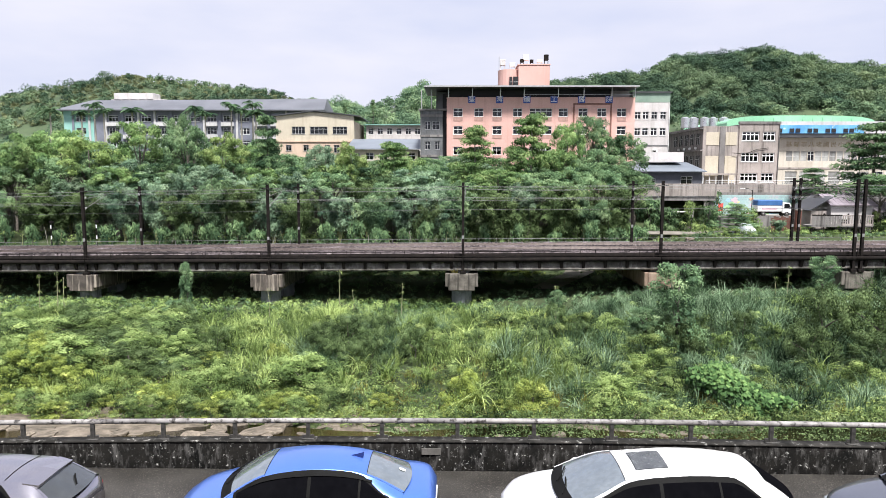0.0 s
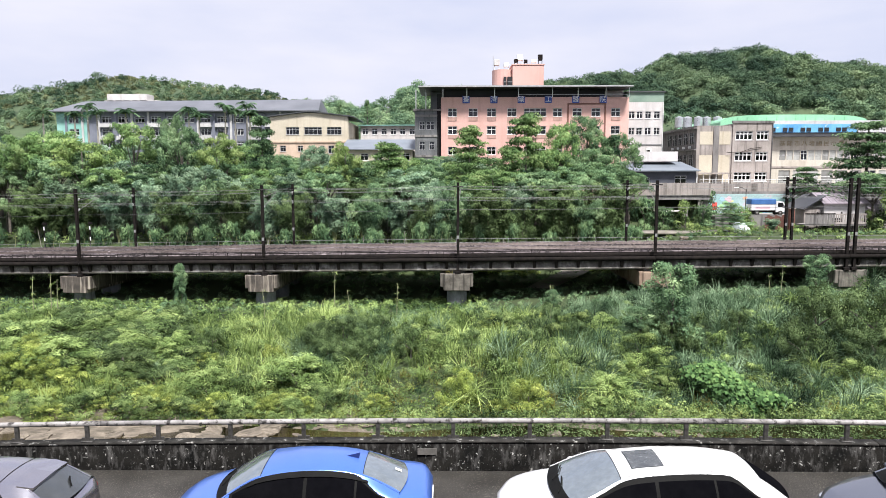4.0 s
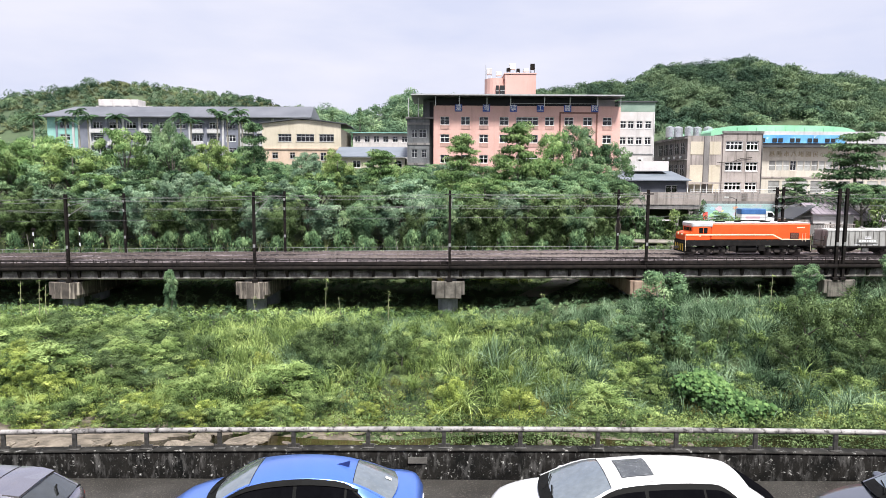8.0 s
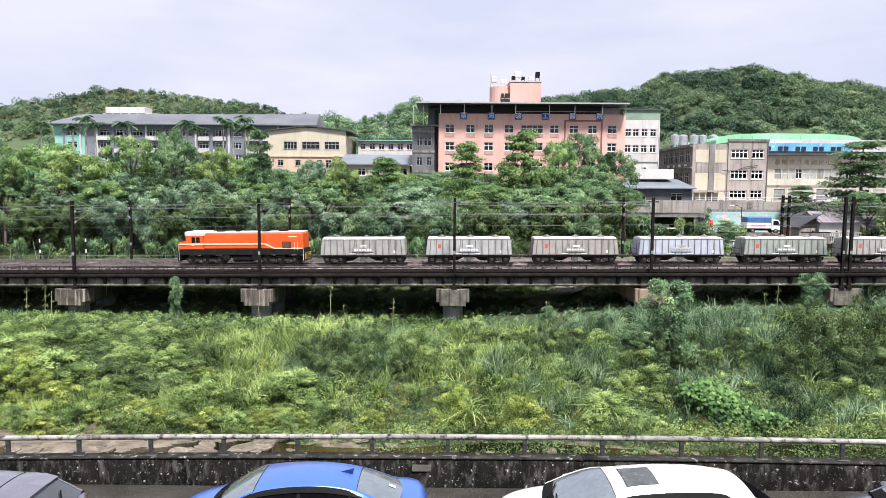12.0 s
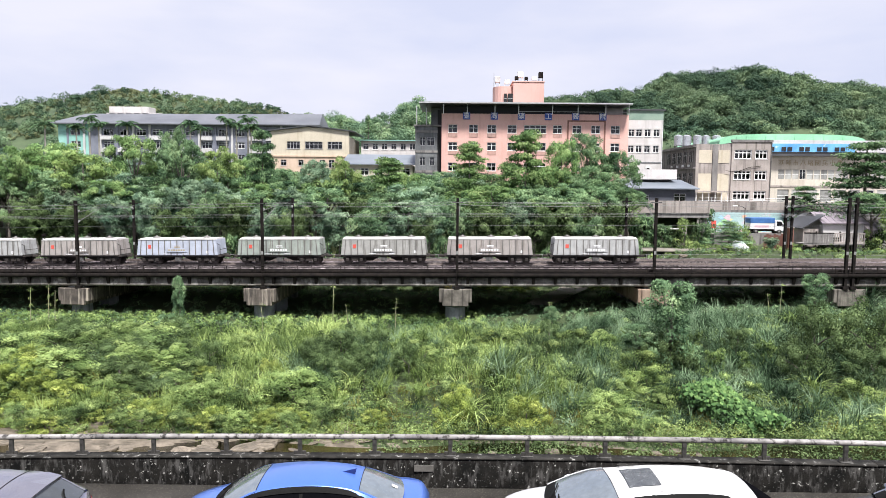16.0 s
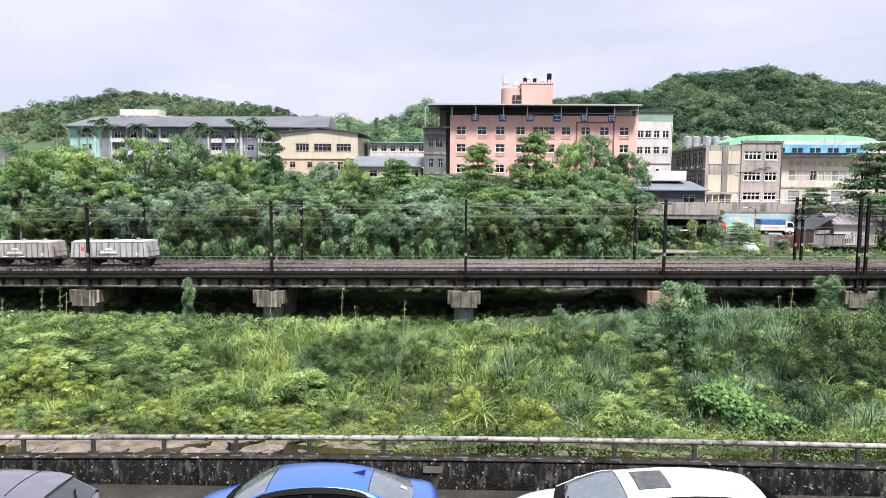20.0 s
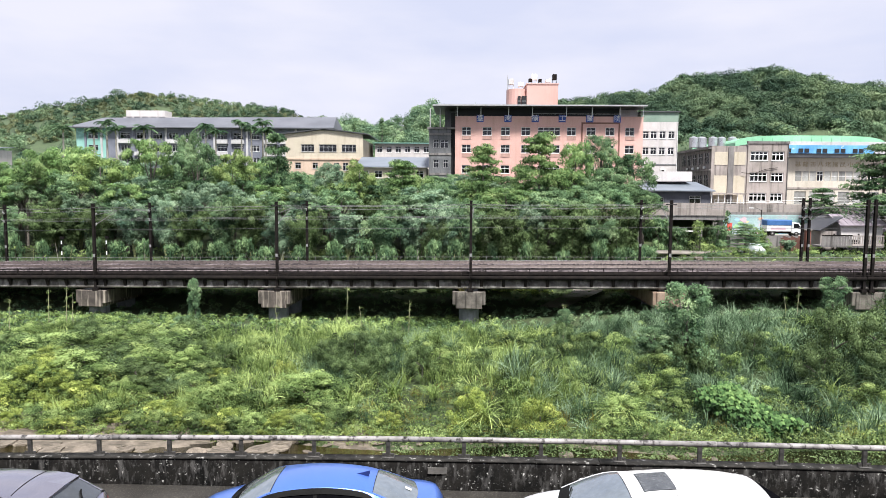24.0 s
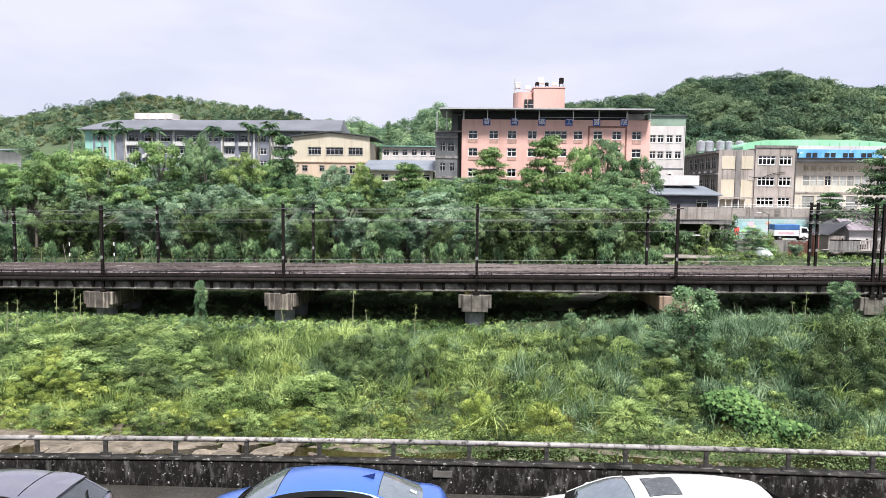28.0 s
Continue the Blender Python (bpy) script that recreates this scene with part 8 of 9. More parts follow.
# pale young trees in the yard, and thin bare stems before the wood
plant(TIER, 1, 37.6, 91.2, 2.3, 2.4, 30, 3.7)
plant(WEEP, 0, 43.6, 92, 0.3, 1.4, 30, 3.6)
for i in range(26):
    x = -58 + 3.1 * i + tr.uniform(-1, 1)
    y = 85.4 + off(x) + tr.uniform(-0.3, 0.8)
    h = tr.uniform(2.5, 5.2)
    s = thing("bare_stem", "thin pale bare stem at the edge of the wood", "stem", (x, y, ground_z(x, y)), "bare stems")
    bm = bmesh.new()
    limb_mesh(bm, [(0, 0, -0.2), (tr.uniform(-0.3, 0.3), 0, h * 0.5), (tr.uniform(-0.9, 0.9), 0, h)], 0.05, 0.02, 5)
    part("stalk", bm, PALE_BARK if i % 2 else STEM, s)
# palms before the long school, conifers beside it
def palm(seed):
    g = np.random.default_rng(seed)
    t = thing("palm_tree", "royal palm with drooping fronds before the school", "palm tree", group="palms before the school")
    bm = bmesh.new()
    limb_mesh(bm, [(0, 0, -0.4), (0.05, 0, 4), (0.1, 0.05, 8.3)], 0.26, 0.15, 8)
    part("trunk", bm, PALE_BARK, t)
    bm = bmesh.new()
    limb_mesh(bm, [(0.1, 0.05, 8.3), (0.1, 0.05, 9.4)], 0.2, 0.1, 8)
    part("crownshaft", bm, STEM, t, "smooth yellow-green crownshaft")
    for k in range(13):
        a, el, ln = 2.4 * k, g.uniform(0.35, 1.35), g.uniform(2.3, 3.1)
        spine = []
        for j in range(9):
            u = j / 8
            rr, zz = ln * u * math.cos(el * (1 - 0.4 * u)), ln * u * math.sin(el) - 2.0 * u * u
            spine.append((0.1 + rr * math.cos(a), rr * math.sin(a), 9.3 + zz))
        s = np.array(spine)
        pts, ax, nr = [], [], []
        side = np.array([-math.sin(a), math.cos(a), 0])
        for j in range(1, 9):
            for sg in (-1, 1):
                for q in (0, 0.5):
                    pts.append(s[j - 1] + (s[j] - s[j - 1]) * q)
                    ax.append(side * sg + (s[j] - s[j - 1]) * 0.8 + np.array([0, 0, -0.55]))
                    nr.append((0, 0, 1))
        v, f = leaf_cards(pts, ax, nr, np.full(len(pts), 0.85), 0.09, 0.05)
        link_mesh("frond", raw_mesh("frond", v, f), LEAF_DARK if k % 4 else LEAF_MID, t)
    return t


PALM = Planter([palm(5), palm(6)])
for i, (x, top) in enumerate(((-103.5, 22.6), (-96.5, 22.0), (-94.0, 24.2), (-89.5, 22.4), (-83.0, 22.8), (-67.5, 23.4), (-63.5, 21.6), (-57.5, 24.0), (-52.5, 24.4), (-50.5, 22.0), (-54.8, 22.8))):
    plant(PALM, i, x, 176 + 2 * (i % 3), top, 3.3, 47 * i, 2.9, z=10.5)


def conifer(seed):
    g = np.random.default_rng(seed)
    t = thing("conifer", "narrow dark conifer beside the hall", "conifer", group="conifers")
    bm = bmesh.new()
    limb_mesh(bm, [(0, 0, -0.4), (0, 0, 5), (0, 0, 9.8)], 0.22, 0.03, 6)
    part("trunk", bm, BARK, t)
    c, r = [], []
    for k in range(70):
        h = g.uniform(0.05, 1)
        a, rr = g.uniform(0, 6.28), 1.5 * (1.03 - h) * g.uniform(0.5, 1)
        c.append((rr * math.cos(a), rr * math.sin(a), 0.6 + 9.2 * h))
        r.append(0.45 * (1.15 - h) + 0.1)
    v, f, tone = clump_leaves(g, c, r, 24, 0.4, 0.12, 0.5, 0.4, 0.8)
    link_mesh("crown", leaf_mesh("crown", v, f, tone), LEAF_DARK, t)
    return t


CONIFER = Planter([conifer(8)])
for x, top in ((-26.6, 23.4), (-19.8, 24.2)):
    plant(CONIFER, 0, x, 170, top, 2.5, 40, 1.5, z=10)

# ---- plants of the river bank ----
def bank_scatter(g, n, y0, y1, spread=0.76):
    """Random places on the bank, as wide as the view fans out."""
    y = np.sqrt(g.uniform(y0 * y0, y1 * y1, n))
    x = g.uniform(-spread, spread, n) * y
    return x, y


bank_ground = np.vectorize(ground_z)
wave = lambda x, y: np.sin(x * 0.33 + 0.8 * np.sin(y * 0.23)) + np.sin(y * 0.41 + 0.13 * x + 1.3)


def blades(g, x, y, z, height, count, width, spread):
    """Tufts of arching blades, each a tapered ribbon of three quads."""
    n = len(x) * count
    bx, by, bz = np.repeat(x, count), np.repeat(y, count), np.repeat(z, count)
    h = np.repeat(height, count) * g.uniform(0.55, 1.15, n)
    a = g.uniform(0, 2 * math.pi, n)
    lean = g.uniform(0.15, 0.95, n) * spread * np.repeat(g.uniform(0.7, 1.25, len(x)), count)
    root = np.stack([bx + 0.22 * g.normal(size=n), by + 0.22 * g.normal(size=n), bz - 0.05], 1)
    out = np.stack([np.cos(a), np.sin(a), np.zeros(n)], 1)
    tw = g.uniform(0, 2 * math.pi, n)
    side = np.stack([-np.sin(tw), np.cos(tw), 0.25 * np.sin(3 * tw)], 1)
    vs = []
    for u, w in ((0, 0.55), (0.4, 1.0), (0.75, 0.7), (1.0, 0.06)):
        c = root + out * (h * lean * u ** 1.8)[:, None]
        c[:, 2] += h * (u - 0.68 * np.minimum(lean, 1.3) * u ** 2.4)
        vs += [c - side * (width * w), c + side * (width * w)]
    v = np.stack(vs, 1).reshape(-1, 3)
    k = np.arange(n, dtype=np.int32)[:, None] * 8
    f = np.concatenate([k + np.array([[0, 1, 3, 2]]), k + np.array([[2, 3, 5, 4]]), k + np.array([[4, 5, 7, 6]])], 0)
    return v, f, np.repeat(g.uniform(0, 1, len(x)), count * 8)


g = np.random.default_rng(101)
x, y = bank_scatter(g, 2700, 36.9, 65.0)
keep = (x < 9 + 4 * np.sin(y * 0.3)) & (wave(x, y) > -0.55) & ((x + 7.6) ** 2 / 12 + (y - 48) ** 2 / 30 > 1) & ((x > -0.42 * y + 3 * np.sin(y)) | (g.uniform(0, 1, len(x)) < 0.6))
x, y = x[keep], y[keep]
v, f, tone = blades(g, x, y, bank_ground(x, y), g.uniform(1.0, 1.9, len(x)) * (1 + 0.28 * wave(x, y)) * np.where(y > 57, 0.7, 1.0), 32, 0.022, 0.95)
tagged(link_mesh("bank_grass", leaf_mesh("bank_grass", v, f, tone), GRASS_FRESH), "bright green tall grass on the river bank", "grass", kind="stuff")
x, y = bank_scatter(g, 1900, 37.0, 66)
keep = (x > 6 + 3 * np.sin(y * 0.25)) | ((y > 60) & (x > -10)) | (wave(x, y) < -1.3) | ((x + 7.5) ** 2 / 14 + (y - 47) ** 2 / 40 < 1)
x, y = x[keep], y[keep]
v, f, tone = blades(g, x, y, bank_ground(x, y), g.uniform(1.0, 3.3, len(x)) * (1 + 0.24 * wave(x, y)) * np.where((y > 59) & (x < 12), 0.45, np.where(y < 42, 0.62, 0.9)), 58, 0.02, 1.15)
tagged(link_mesh("silver_grass", leaf_mesh("silver_grass", v, f, tone), GRASS_BLUE), "tall arching silver grass on the river bank", "grass", kind="stuff")
x, y = bank_scatter(g, 120, 37.5, 62)
keep = (x > -0.2 * y) & ((x < 10) | (g.uniform(0, 1, len(x)) < 0.35))
x, y = x[keep], y[keep]
v, f, tone = blades(g, x, y, bank_ground(x, y) + 0.5, g.uniform(1.5, 2.2, len(x)), 60, 0.028, 1.75)
tagged(link_mesh("fountain_grass", leaf_mesh("fountain_grass", v, f, tone), GRASS_FRESH), "large arching tufts of broad-bladed grass", "grass", kind="stuff")
x, y = bank_scatter(g, 260, 36.6, 44)
v, f, tone = blades(g, x, y, bank_ground(x, y), g.uniform(0.5, 1.1, len(x)), 30, 0.015, 1.0)
tagged(link_mesh("dry_grass", leaf_mesh("dry_grass", v, f, tone), GRASS_DRY), "dry yellow grass near the river edge", "grass", kind="stuff")


def weeds(name, seed, n, y0, y1, leaf, wide, material, label, low=0.1, high=0.9, where=None, per=20, rad=0.38):
    g = np.random.default_rng(seed)
    x, y = bank_scatter(g, n, y0, y1)
    if where is not None:
        k = where(x, y)
        x, y = x[k], y[k]
    z = bank_ground(x, y)
    c = np.stack([x, y, z + g.uniform(low, high, len(x))], 1)
    v, f, tone = clump_leaves(g, c, g.uniform(0.6, 1.3, len(x)) * rad, per, leaf, wide, 0.35, 0.6, 0.7)
    tagged(link_mesh(name, leaf_mesh(name, v, f, tone), material), label, "weeds", kind="stuff")


weeds("small_weeds", 207, 1500, 35.6, 44, 0.14, 0.26, LEAF_BANK, "small-leaved green weeds near the river", 0.0, 0.7, per=30)
# low leaves in a deep green that paints shade between the taller plants
weeds("leafy_weeds", 201, 2800, 40.0, 66.5, 0.2, 0.26, LEAF_BAMBOO, "dark green leaves standing for the shaded gaps of the river bank", 0.0, 0.35)
weeds("fresh_weeds", 202, 2600, 35.4, 66, 0.19, 0.24, LEAF_FRESH, "fresh green leafy weeds on the river bank", where=lambda x, y: (wave(x, y) > 0.5) | (y < 38))
weeds("edge_weeds", 206, 1900, 30.5, 36.5, 0.15, 0.24, LEAF_BAMBOO, "green weeds among the stones of the river edge", 0.0, 0.35, where=lambda x, y: x > -1 + 3 * np.sin(y * 2.0))
weeds("shore_weeds", 208, 1500, 35.2, 37.4, 0.15, 0.24, LEAF_BANK, "low green weeds along the rock shelf", 0.0, 0.45, where=lambda x, y: x > -17.5 + 1.5 * np.sin(3 * y))
weeds("yellow_weeds", 203, 900, 35.2, 44, 0.13, 0.22, LEAF_YELLOW, "yellow-green weeds along the river edge", 0.05, 0.8)
weeds("shade_weeds", 204, 2400, 66, 91, 0.3, 0.26, LEAF_MID, "green undergrowth in the shade of the viaduct", 0.0, 0.3)
weeds("rank_weeds", 209, 2300, 63, 73, 0.26, 0.25, LEAF_FRESH, "rank leafy weeds at the viaduct's edge", 0.0, 0.45, where=lambda x, y: x < 4)
weeds("yard_weeds", 205, 1900, 83, 99, 0.25, 0.24, LEAF_FRESH, "low green weeds beside the railway", 0.0, 0.5)
# creeper with big heart-shaped leaves
g = np.random.default_rng(301)
n = 1900
u, w = g.uniform(0, 1, n), g.uniform(-1, 1, n)
x, y = 15.3 + 2.6 * u + 1.4 * w, 40.8 - 4.2 * u + 0.5 * w
z = bank_ground(x, y) + 0.75 + 1.0 * (1 - u) - 0.25 * w * w + 0.3 * np.sin(x * 1.3) * np.sin(y) + g.uniform(-0.4, 0.4, n)
ax = np.stack([g.normal(size=n) * 0.7, -1 + 0.5 * g.normal(size=n), -0.7 + 0.4 * g.normal(size=n)], 1)
nr = np.stack([0.55 * g.normal(size=n), -0.6 + 0.5 * g.normal(size=n), np.ones(n)], 1)
v, f = leaf_cards(np.stack([x, y, z], 1), ax, nr, g.uniform(0.18, 0.36, n), 0.42, 0.05)
tagged(link_mesh("creeper_leaves", leaf_mesh("creeper_leaves", v, f, np.repeat(g.uniform(0, 1, n), 4)), LEAF_CREEPER), "large heart-shaped creeper leaves on the bank", "creeper", kind="stuff")

# single trees and bushes of the bank
for x, y, top, r, k in ((16.4, 49.5, 0.0, 2.1, 0), (14.2, 50.0, -3.3, 1.5, 0), (-24.3, 61, -1.6, 0.75, 0), (-24.2, 58.5, -4.6, 1.3, 0),
                        (9.5, 61.5, -4.1, 0.9, 0), (34.8, 64, -1.2, 1.5, 0), (44.5, 66, -0.3, 1.6, 0)):
    plant(COLUMN, k, x, y, top, r, tr.uniform(0, 360), 2.9)
for x, y, top, r in ((26.3, 48, -0.9, 2.6), (29.8, 47, -0.7, 2.8), (31.5, 45, -2.4, 2.6), (24.2, 45.5, -3.3, 2.0), (28, 44, -3.4, 2.3), (33.5, 48, -0.9, 2.6), (-23.6, 57.5, -4.4, 1.6)):
    plant(FINE, 4, x, y, top, r, tr.uniform(0, 360), 6.5)
for x, y, h, r in ((-5.5, 44.5, 2.9, 1.7), (-8.6, 46.5, 2.6, 1.5), (-2.6, 46, 2.7, 1.5), (-27, 52, 2.4, 1.7), (-20, 50, 2.2, 1.6), (5.8, 47, 2.5, 1.5), (-14, 53, 2.0, 1.4), (9.5, 50, 2.2, 1.4)):
    plant(FINE, 4, x, y, ground_z(x, y) + h, r, tr.uniform(0, 360), 6.5)
for i in range(13):
    x = -3 + 2.1 * i
    plant(FINE, 4, x, 88.2 + off(x) + tr.uniform(-0.6, 1.2), tr.uniform(0.2, 3.6), tr.uniform(2.0, 2.9), tr.uniform(0, 360), 6.5)
# bright yellow leaves behind the viaduct stand in for light that falls there
for i in range(12):
    x = 2.6 + 1.45 * i
    if not 12.2 < x < 15.5:
        plant(BUSH, 0 if i % 3 else 2, x, 84.4 + off(x) + tr.uniform(0, 2.5), ground_z(x, 85.5 + off(x)) + tr.uniform(0.9, 1.6), 1.4, tr.uniform(0, 360), 6.5)
for x, y, h, r, k in ((-16.9, 37.4, 1.8, 1.7, 0), (-9.6, 37.3, 1.5, 1.7, 0), (-4.1, 37.2, 1.3, 1.3, 0), (0.6, 38.0, 2.7, 1.5, 0), (4.6, 37.6, 2.2, 1.7, 0), (-22.5, 39.5, 2.0, 2.0, 0), (-20.2, 38.0, 1.5, 1.8, 2), (-13, 37.5, 1.4, 1.3, 0), (-24.2, 41, 1.9, 1.9, 1), (-25.8, 43, 2.4, 1.9, 0), (-28.0, 45, 2.0, 1.6, 0),
                      (2.8, 37.0, 1.1, 1.1, 0), (-6.8, 38.3, 1.5, 1.5, 1), (8.6, 37.6, 1.2, 1.5, 2), (11.5, 37.2, 1.1, 1.4, 1)):
    plant(FINE, k, x, y, ground_z(x, y) + h, r, tr.uniform(0, 360), 6.5)
# low bushes along the edge of the rock shelf
for i in range(17):
    x = -25.0 + 1.15 * i + tr.uniform(-0.4, 0.4)
    plant(FINE, (0, 1, 2, 0, 1)[i % 5], x, 36.4 + 0.5 * math.sin(1.7 * i), -7.0 + tr.uniform(1.0, 1.7), tr.uniform(1.0, 1.5), tr.uniform(0, 360), 6.5, z=-7.0)
for x, y, h, r in ((-26.6, 41.0, 2.9, 2.3), (-24.6, 40.2, 2.3, 1.6)):
    plant(FINE, 0, x, y, ground_z(x, y) + h, r, tr.uniform(0, 360), 6.5)
# dark clumps in the grass; their deep leaf colour also stands for shade
for x, y, h, r in ((-9.8, 48.0, 2.9, 1.7), (-7.8, 49.5, 3.7, 2.0), (-5.9, 47.8, 3.0, 1.7), (-8.2, 46.0, 2.5, 1.6), (-6.2, 45.4, 2.2, 1.4), (-5.2, 50.5, 2.9, 1.6), (-9.6, 51.0, 2.8, 1.6), (-23.8, 57.6, 2.9, 1.3), (-24.9, 56.4, 2.3, 1.3), (-22.7, 57.0, 2.1, 1.2), (6.6, 52.0, 2.3, 1.3),
                   (8.2, 53.5, 2.8, 1.5), (9.6, 52.2, 2.2, 1.3), (16.2, 48.9, 3.4, 1.6), (14.9, 49.4, 2.9, 1.3), (17.6, 49.8, 3.0, 1.4), (22.4, 52.0, 2.6, 1.5), (-17.5, 49.5, 2.2, 1.2), (-30.0, 53.0, 2.6, 1.6), (1.6, 46.0, 2.0, 1.1)):
    plant(FINE, 4, x, y, ground_z(x, y) + h, r, tr.uniform(0, 360), 6.5)
# leafy creeper mounds on the far corner of the bank
for i in range(64):
    y = 41.0 + 22.5 * (i / 64)
    x = tr.uniform(-0.68, -0.4) * y
    h = tr.uniform(1.5, 3.2) * (0.75 if y > 58 else 1.0)
    plant(FINE, tr.choice((2, 2, 1, 2, 1, 4)), x, y, ground_z(x, y) + h * 0.85, h * tr.uniform(0.75, 1.15), tr.uniform(0, 360), 6.5)
# mounds among the grass
for i in range(62):
    y = 39.0 + 22 * (i / 62) ** 1.1
    x = tr.uniform(-0.42, 0.68) * y
    if (x > 14 and i % 3) or (x + 7.6) ** 2 / 14 + (y - 48) ** 2 / 36 < 1:
        continue
    h = tr.uniform(1.5, 2.9) * (0.6 if y > 56 else 1.0)
    plant(FINE, tr.choice((2, 3, 3, 2)) if x > 9 else tr.choice((1, 2, 1, 3, 3, 1, 0)), x, y, ground_z(x, y) + h * 0.85, h * tr.uniform(0.75, 1.1), tr.uniform(0, 360), 6.5)
for i in range(70):
    y = math.sqrt(tr.uniform(39.5 ** 2, 63 ** 2))
    x = tr.uniform(-0.72, 0.72) * y
    k = tr.choice((2, 2, 1, 1) if x > 8 else (0, 1, 1, 2, 2, 1))
    h = tr.uniform(0.9, 2.1) * (0.6 if y > 58 else 1.0)
    plant(BUSH, k, x, y, ground_z(x, y) + h, h * tr.uniform(0.5, 0.7), tr.uniform(0, 360), 6.5)
for i in range(46):
    x = -56 + 2.3 * i + tr.uniform(-0.8, 0.8)
    if 8.5 < x < 17:
        continue
    # yellow model between x 5 and 20: the lit look is in the leaf colour
    plant(BUSH, 0 if 5 < x < 20 else tr.choice((3, 1)), x, 84.5 + off(x) + tr.uniform(0, 1.5), tr.uniform(-4.2, -2.9), tr.uniform(1.4, 2.2), tr.uniform(0, 360), 6.5)
# dead reed stalks
for x, y, h in ((-41, 66, 4.0), (-38.6, 65, 4.4), (-38.0, 65, 3.8), (-44, 63, 3.2), (-43, 63, 3.4), (-11.2, 66, 4.6), (-9.8, 66, 2.6), (-5.0, 65, 3.4), (-17.6, 64, 3.0), (31.5, 64, 3.6), (30.4, 64, 2.6), (9.8, 64, 2.7), (-45.6, 62, 2.4)):
    s = thing("reed_stalk", "thin pale dry reed stalk above the grass", "reed", (x, y, ground_z(x, y)), "dry reed stalks")
    bm = bmesh.new()
    limb_mesh(bm, [(0, 0, -0.1), (0.05, 0, h * 0.5), (0.12 * (1 if h > 3 else -1), 0.05, h)], 0.045, 0.02, 5)
    part("stalk", bm, surface("dry_stalk", (0.2, 0.2, 0.12), (0.32, 0.31, 0.2), 0.8) if "dry_stalk" not in bpy.data.materials else bpy.data.materials["dry_stalk"], s)
    gg = np.random.default_rng(int(h * 100))
    for q in (0.55, 0.75, 0.95):
        v, f, tone = clump_leaves(gg, [(0.1, 0, h * q)], [0.19], 9, 0.35, 0.1, 0.8)
        link_mesh("leaf_tuft", leaf_mesh("leaf_tuft", v, f, tone), GRASS_FRESH, s)
# a dry tuft that has taken root on a pier
v, f, tone = blades(np.random.default_rng(7), np.array([0.0]), np.array([0.0]), np.array([0.0]), np.array([0.95]), 30, 0.02, 1.4)
tuft = link_mesh("dry_grass_tuft", leaf_mesh("dry_grass_tuft", v, f, tone), GRASS_DRY)
tuft.matrix_basis = pose(0.2, 69.95 + off(0.2), zr(0.2) - 2.17)
tagged(tuft, "dry yellow grass tuft growing on the pier cap", "grass")
# sandy path that climbs under the viaduct
pv, pf = [], []
for i in range(13):
    u = i / 12
    x, y = 10.0 + 6.3 * u, 75 + 10.2 * u
    for s in (-1.2, -0.4, 0.4, 1.2):
        pv.append((x + s * 1.2, y - s * 0.6, ground_z(x + s * 1.2, y - s * 0.6) + 0.35 + 0.15 * u))
for i in range(12):
    for j in range(3):
        a = i * 4 + j
        pf.append((a, a + 1, a + 5, a + 4))
tagged(link_mesh("sandy_path", raw_mesh("sandy_path", pv, pf), PATH_SOIL), "bare grey-brown path climbing past the viaduct", "path", kind="structure")


# ---- wooded hills ----
def hill_wood(name, seed, n, x0, x1, leaf_mat, label, where, y0=255, y1=340, small=2.4, big=4.6, sprays=10, per=46, leaf=0.72):
    """Many round crowns, each a heap of leafy sprays, standing unevenly over one another."""
    g = np.random.default_rng(seed)
    x, y = g.uniform(x0, x1, n), g.uniform(y0, y1, n)
    k = where(x, y, g)
    x, y = x[k], y[k]
    r = g.uniform(small, big, len(x))
    c = np.stack([x, y, bank_ground(x, y) + r * g.uniform(0.15, 0.65, len(x))], 1)
    tone = np.repeat(g.uniform(0, 1, len(x)), sprays)
    rr = np.repeat(r, sprays)
    d = unit_dirs(g, len(rr), 0.55)
    cc = np.repeat(c, sprays, axis=0) + d * rr[:, None] * np.array([0.68, 0.68, 0.6])
    v, f, t = clump_leaves(g, cc, rr * g.uniform(0.42, 0.6, len(rr)), per, leaf, 0.36, 0.15, 0.6, 0.75, tone)
    tagged(link_mesh(name, leaf_mesh(name, v, f, t), leaf_mat), label, "woodland", kind="stuff")


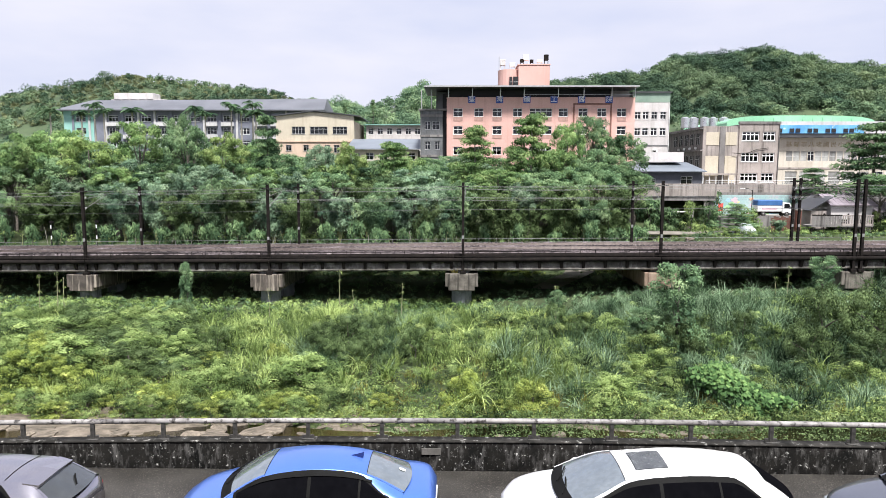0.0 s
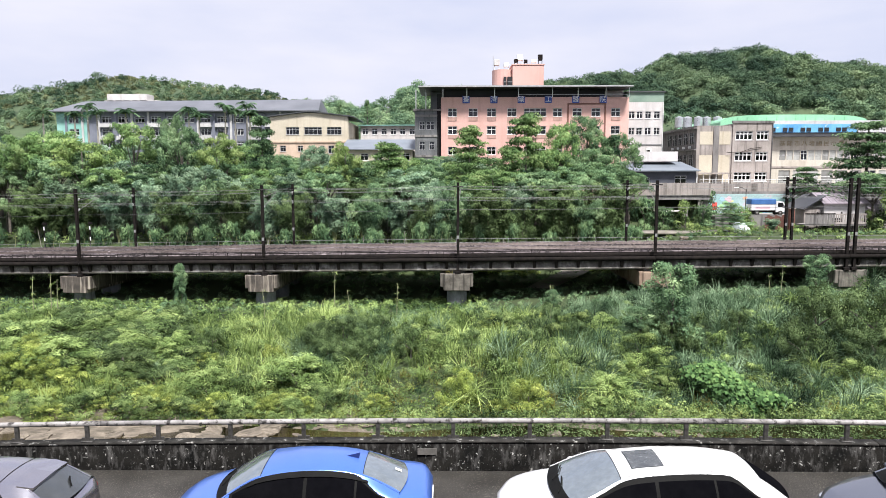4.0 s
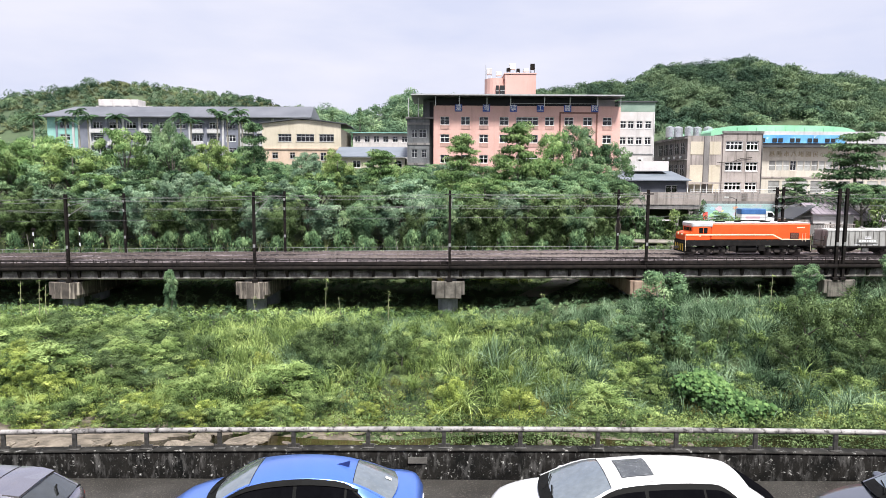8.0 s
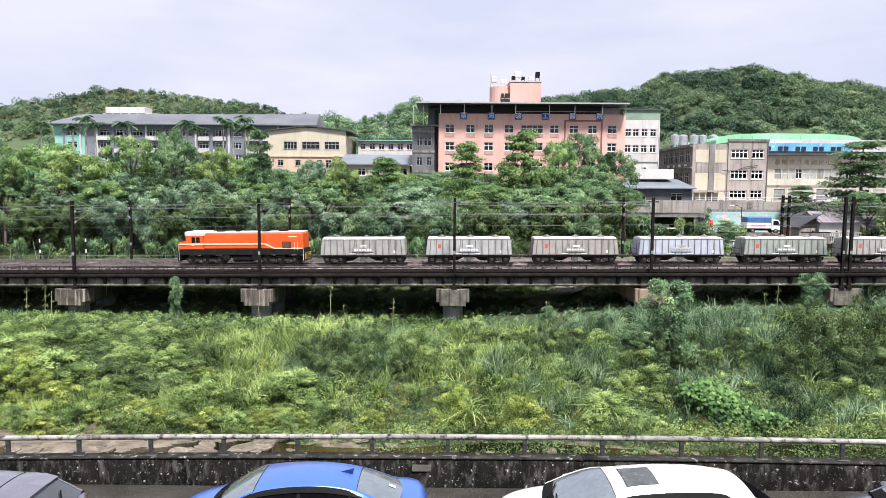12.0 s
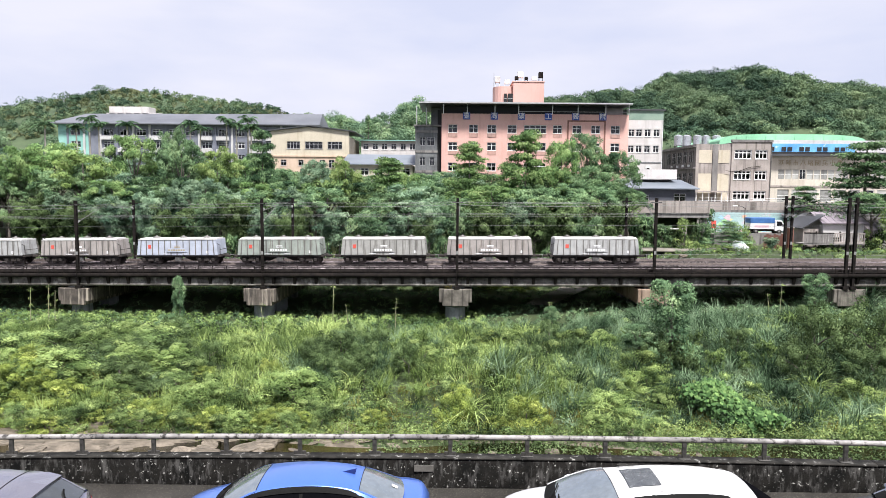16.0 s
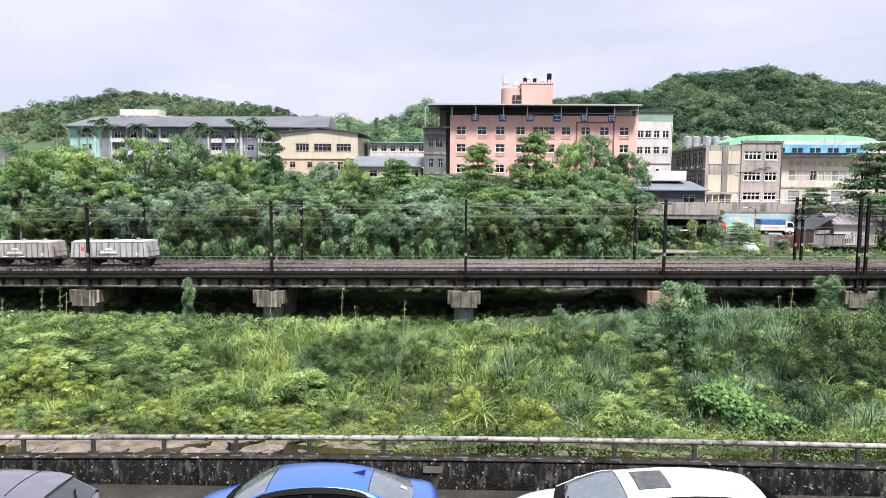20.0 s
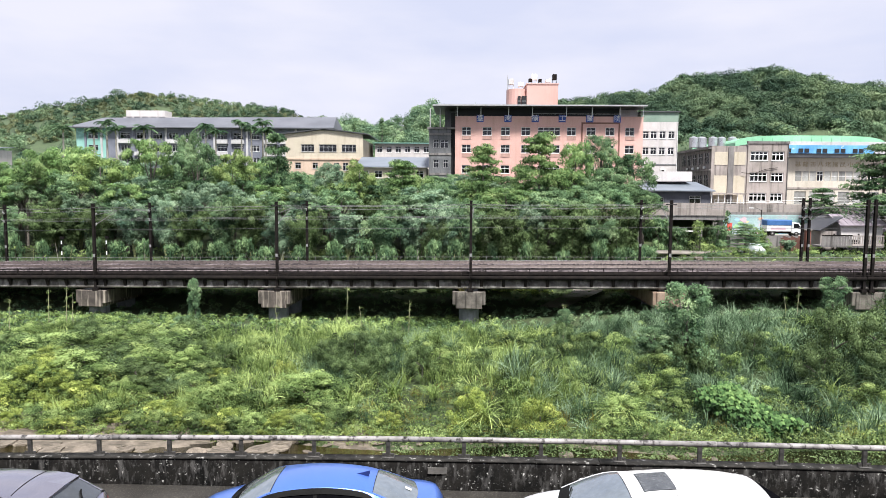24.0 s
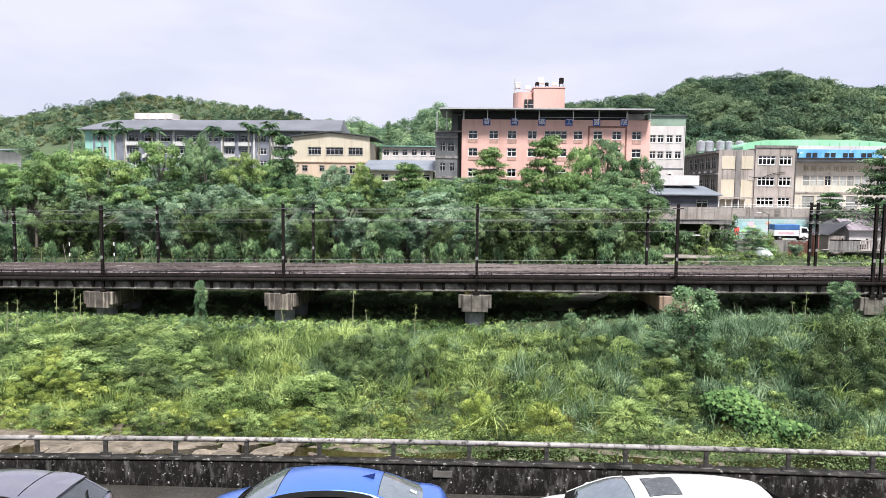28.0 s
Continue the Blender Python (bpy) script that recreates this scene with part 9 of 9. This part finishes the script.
hill_wood("right_hill_wood", 401, 1150, 45, 280, LEAF_HILL, "dense dark green trees on the hill", lambda x, y, g: y > 235)
hill_wood("hill_foot_wood", 404, 220, 34, 200, LEAF_HILL, "trees at the foot of the hill", lambda x, y, g: x > 40, 205, 258)
hill_wood("left_foot_wood", 405, 110, -200, -70, LEAF_HILL, "trees at the foot of the hill behind the school", lambda x, y, g: y > 190, 192, 260)
hill_wood("middle_hill_wood", 406, 330, -62, 46, LEAF_HILL, "dark green trees on the saddle between the hills", lambda x, y, g: y > 235)
hill_wood("saddle_foot_wood", 407, 300, -62, 46, LEAF_HILL, "dark green trees at the foot of the saddle", lambda x, y, g: y > 200, 204, 258)
hill_wood("left_hill_wood", 402, 640, -320, -50, LEAF_HILL, "green bushes and small trees on the hill", lambda x, y, g: y > 250, small=1.4, big=3.4, sprays=6, per=30)
hill_wood("left_hill_scrub", 403, 1500, -320, -40, LEAF_HILL_RED, "dry reddish scrub and rough grass on the hill", lambda x, y, g: y > 248, small=0.7, big=1.5, sprays=4, per=20, leaf=0.7)


# ---- motion: the train crosses the viaduct from right to left ----
def train_x(t):
    """Where the rear end of the locomotive is."""
    return -1.15 - 13.77 * (t - 11.0) + 0.01 * (t - 11.0) ** 2


def motions():
    times = [0.5 * i for i in range(57)]
    for vehicle, ahead in TRAIN:
        rows = []
        for t in times:
            x = train_x(t) + ahead
            k = max(-60.0, min(60.0, x))
            yaw = math.degrees(math.atan(0.002 * k - 0.0224))
            tilt = -math.degrees(math.atan(0.0115 - 0.00026 * k))
            rows.append((t, pose(x, 74.0 + off(x), zr(x) + 0.004, 0, tilt, yaw)))
        walk(vehicle, rows)
    for w, vehicle, x, r in WHEELS:
        rows = [(0.0, pose(x, 0, r))]
        t0, n = 6.0, 320
        for i in range(n + 1):
            t = t0 + i * (22.0 - t0) / n
            turn = math.degrees((train_x(t) - train_x(t0)) / r)
            rows.append((t, pose(x, 0, r) @ Matrix.Rotation(radians(turn), 4, "Y")))
        rows.append((28.0, rows[-1][1]))
        walk(w, rows)


motions()
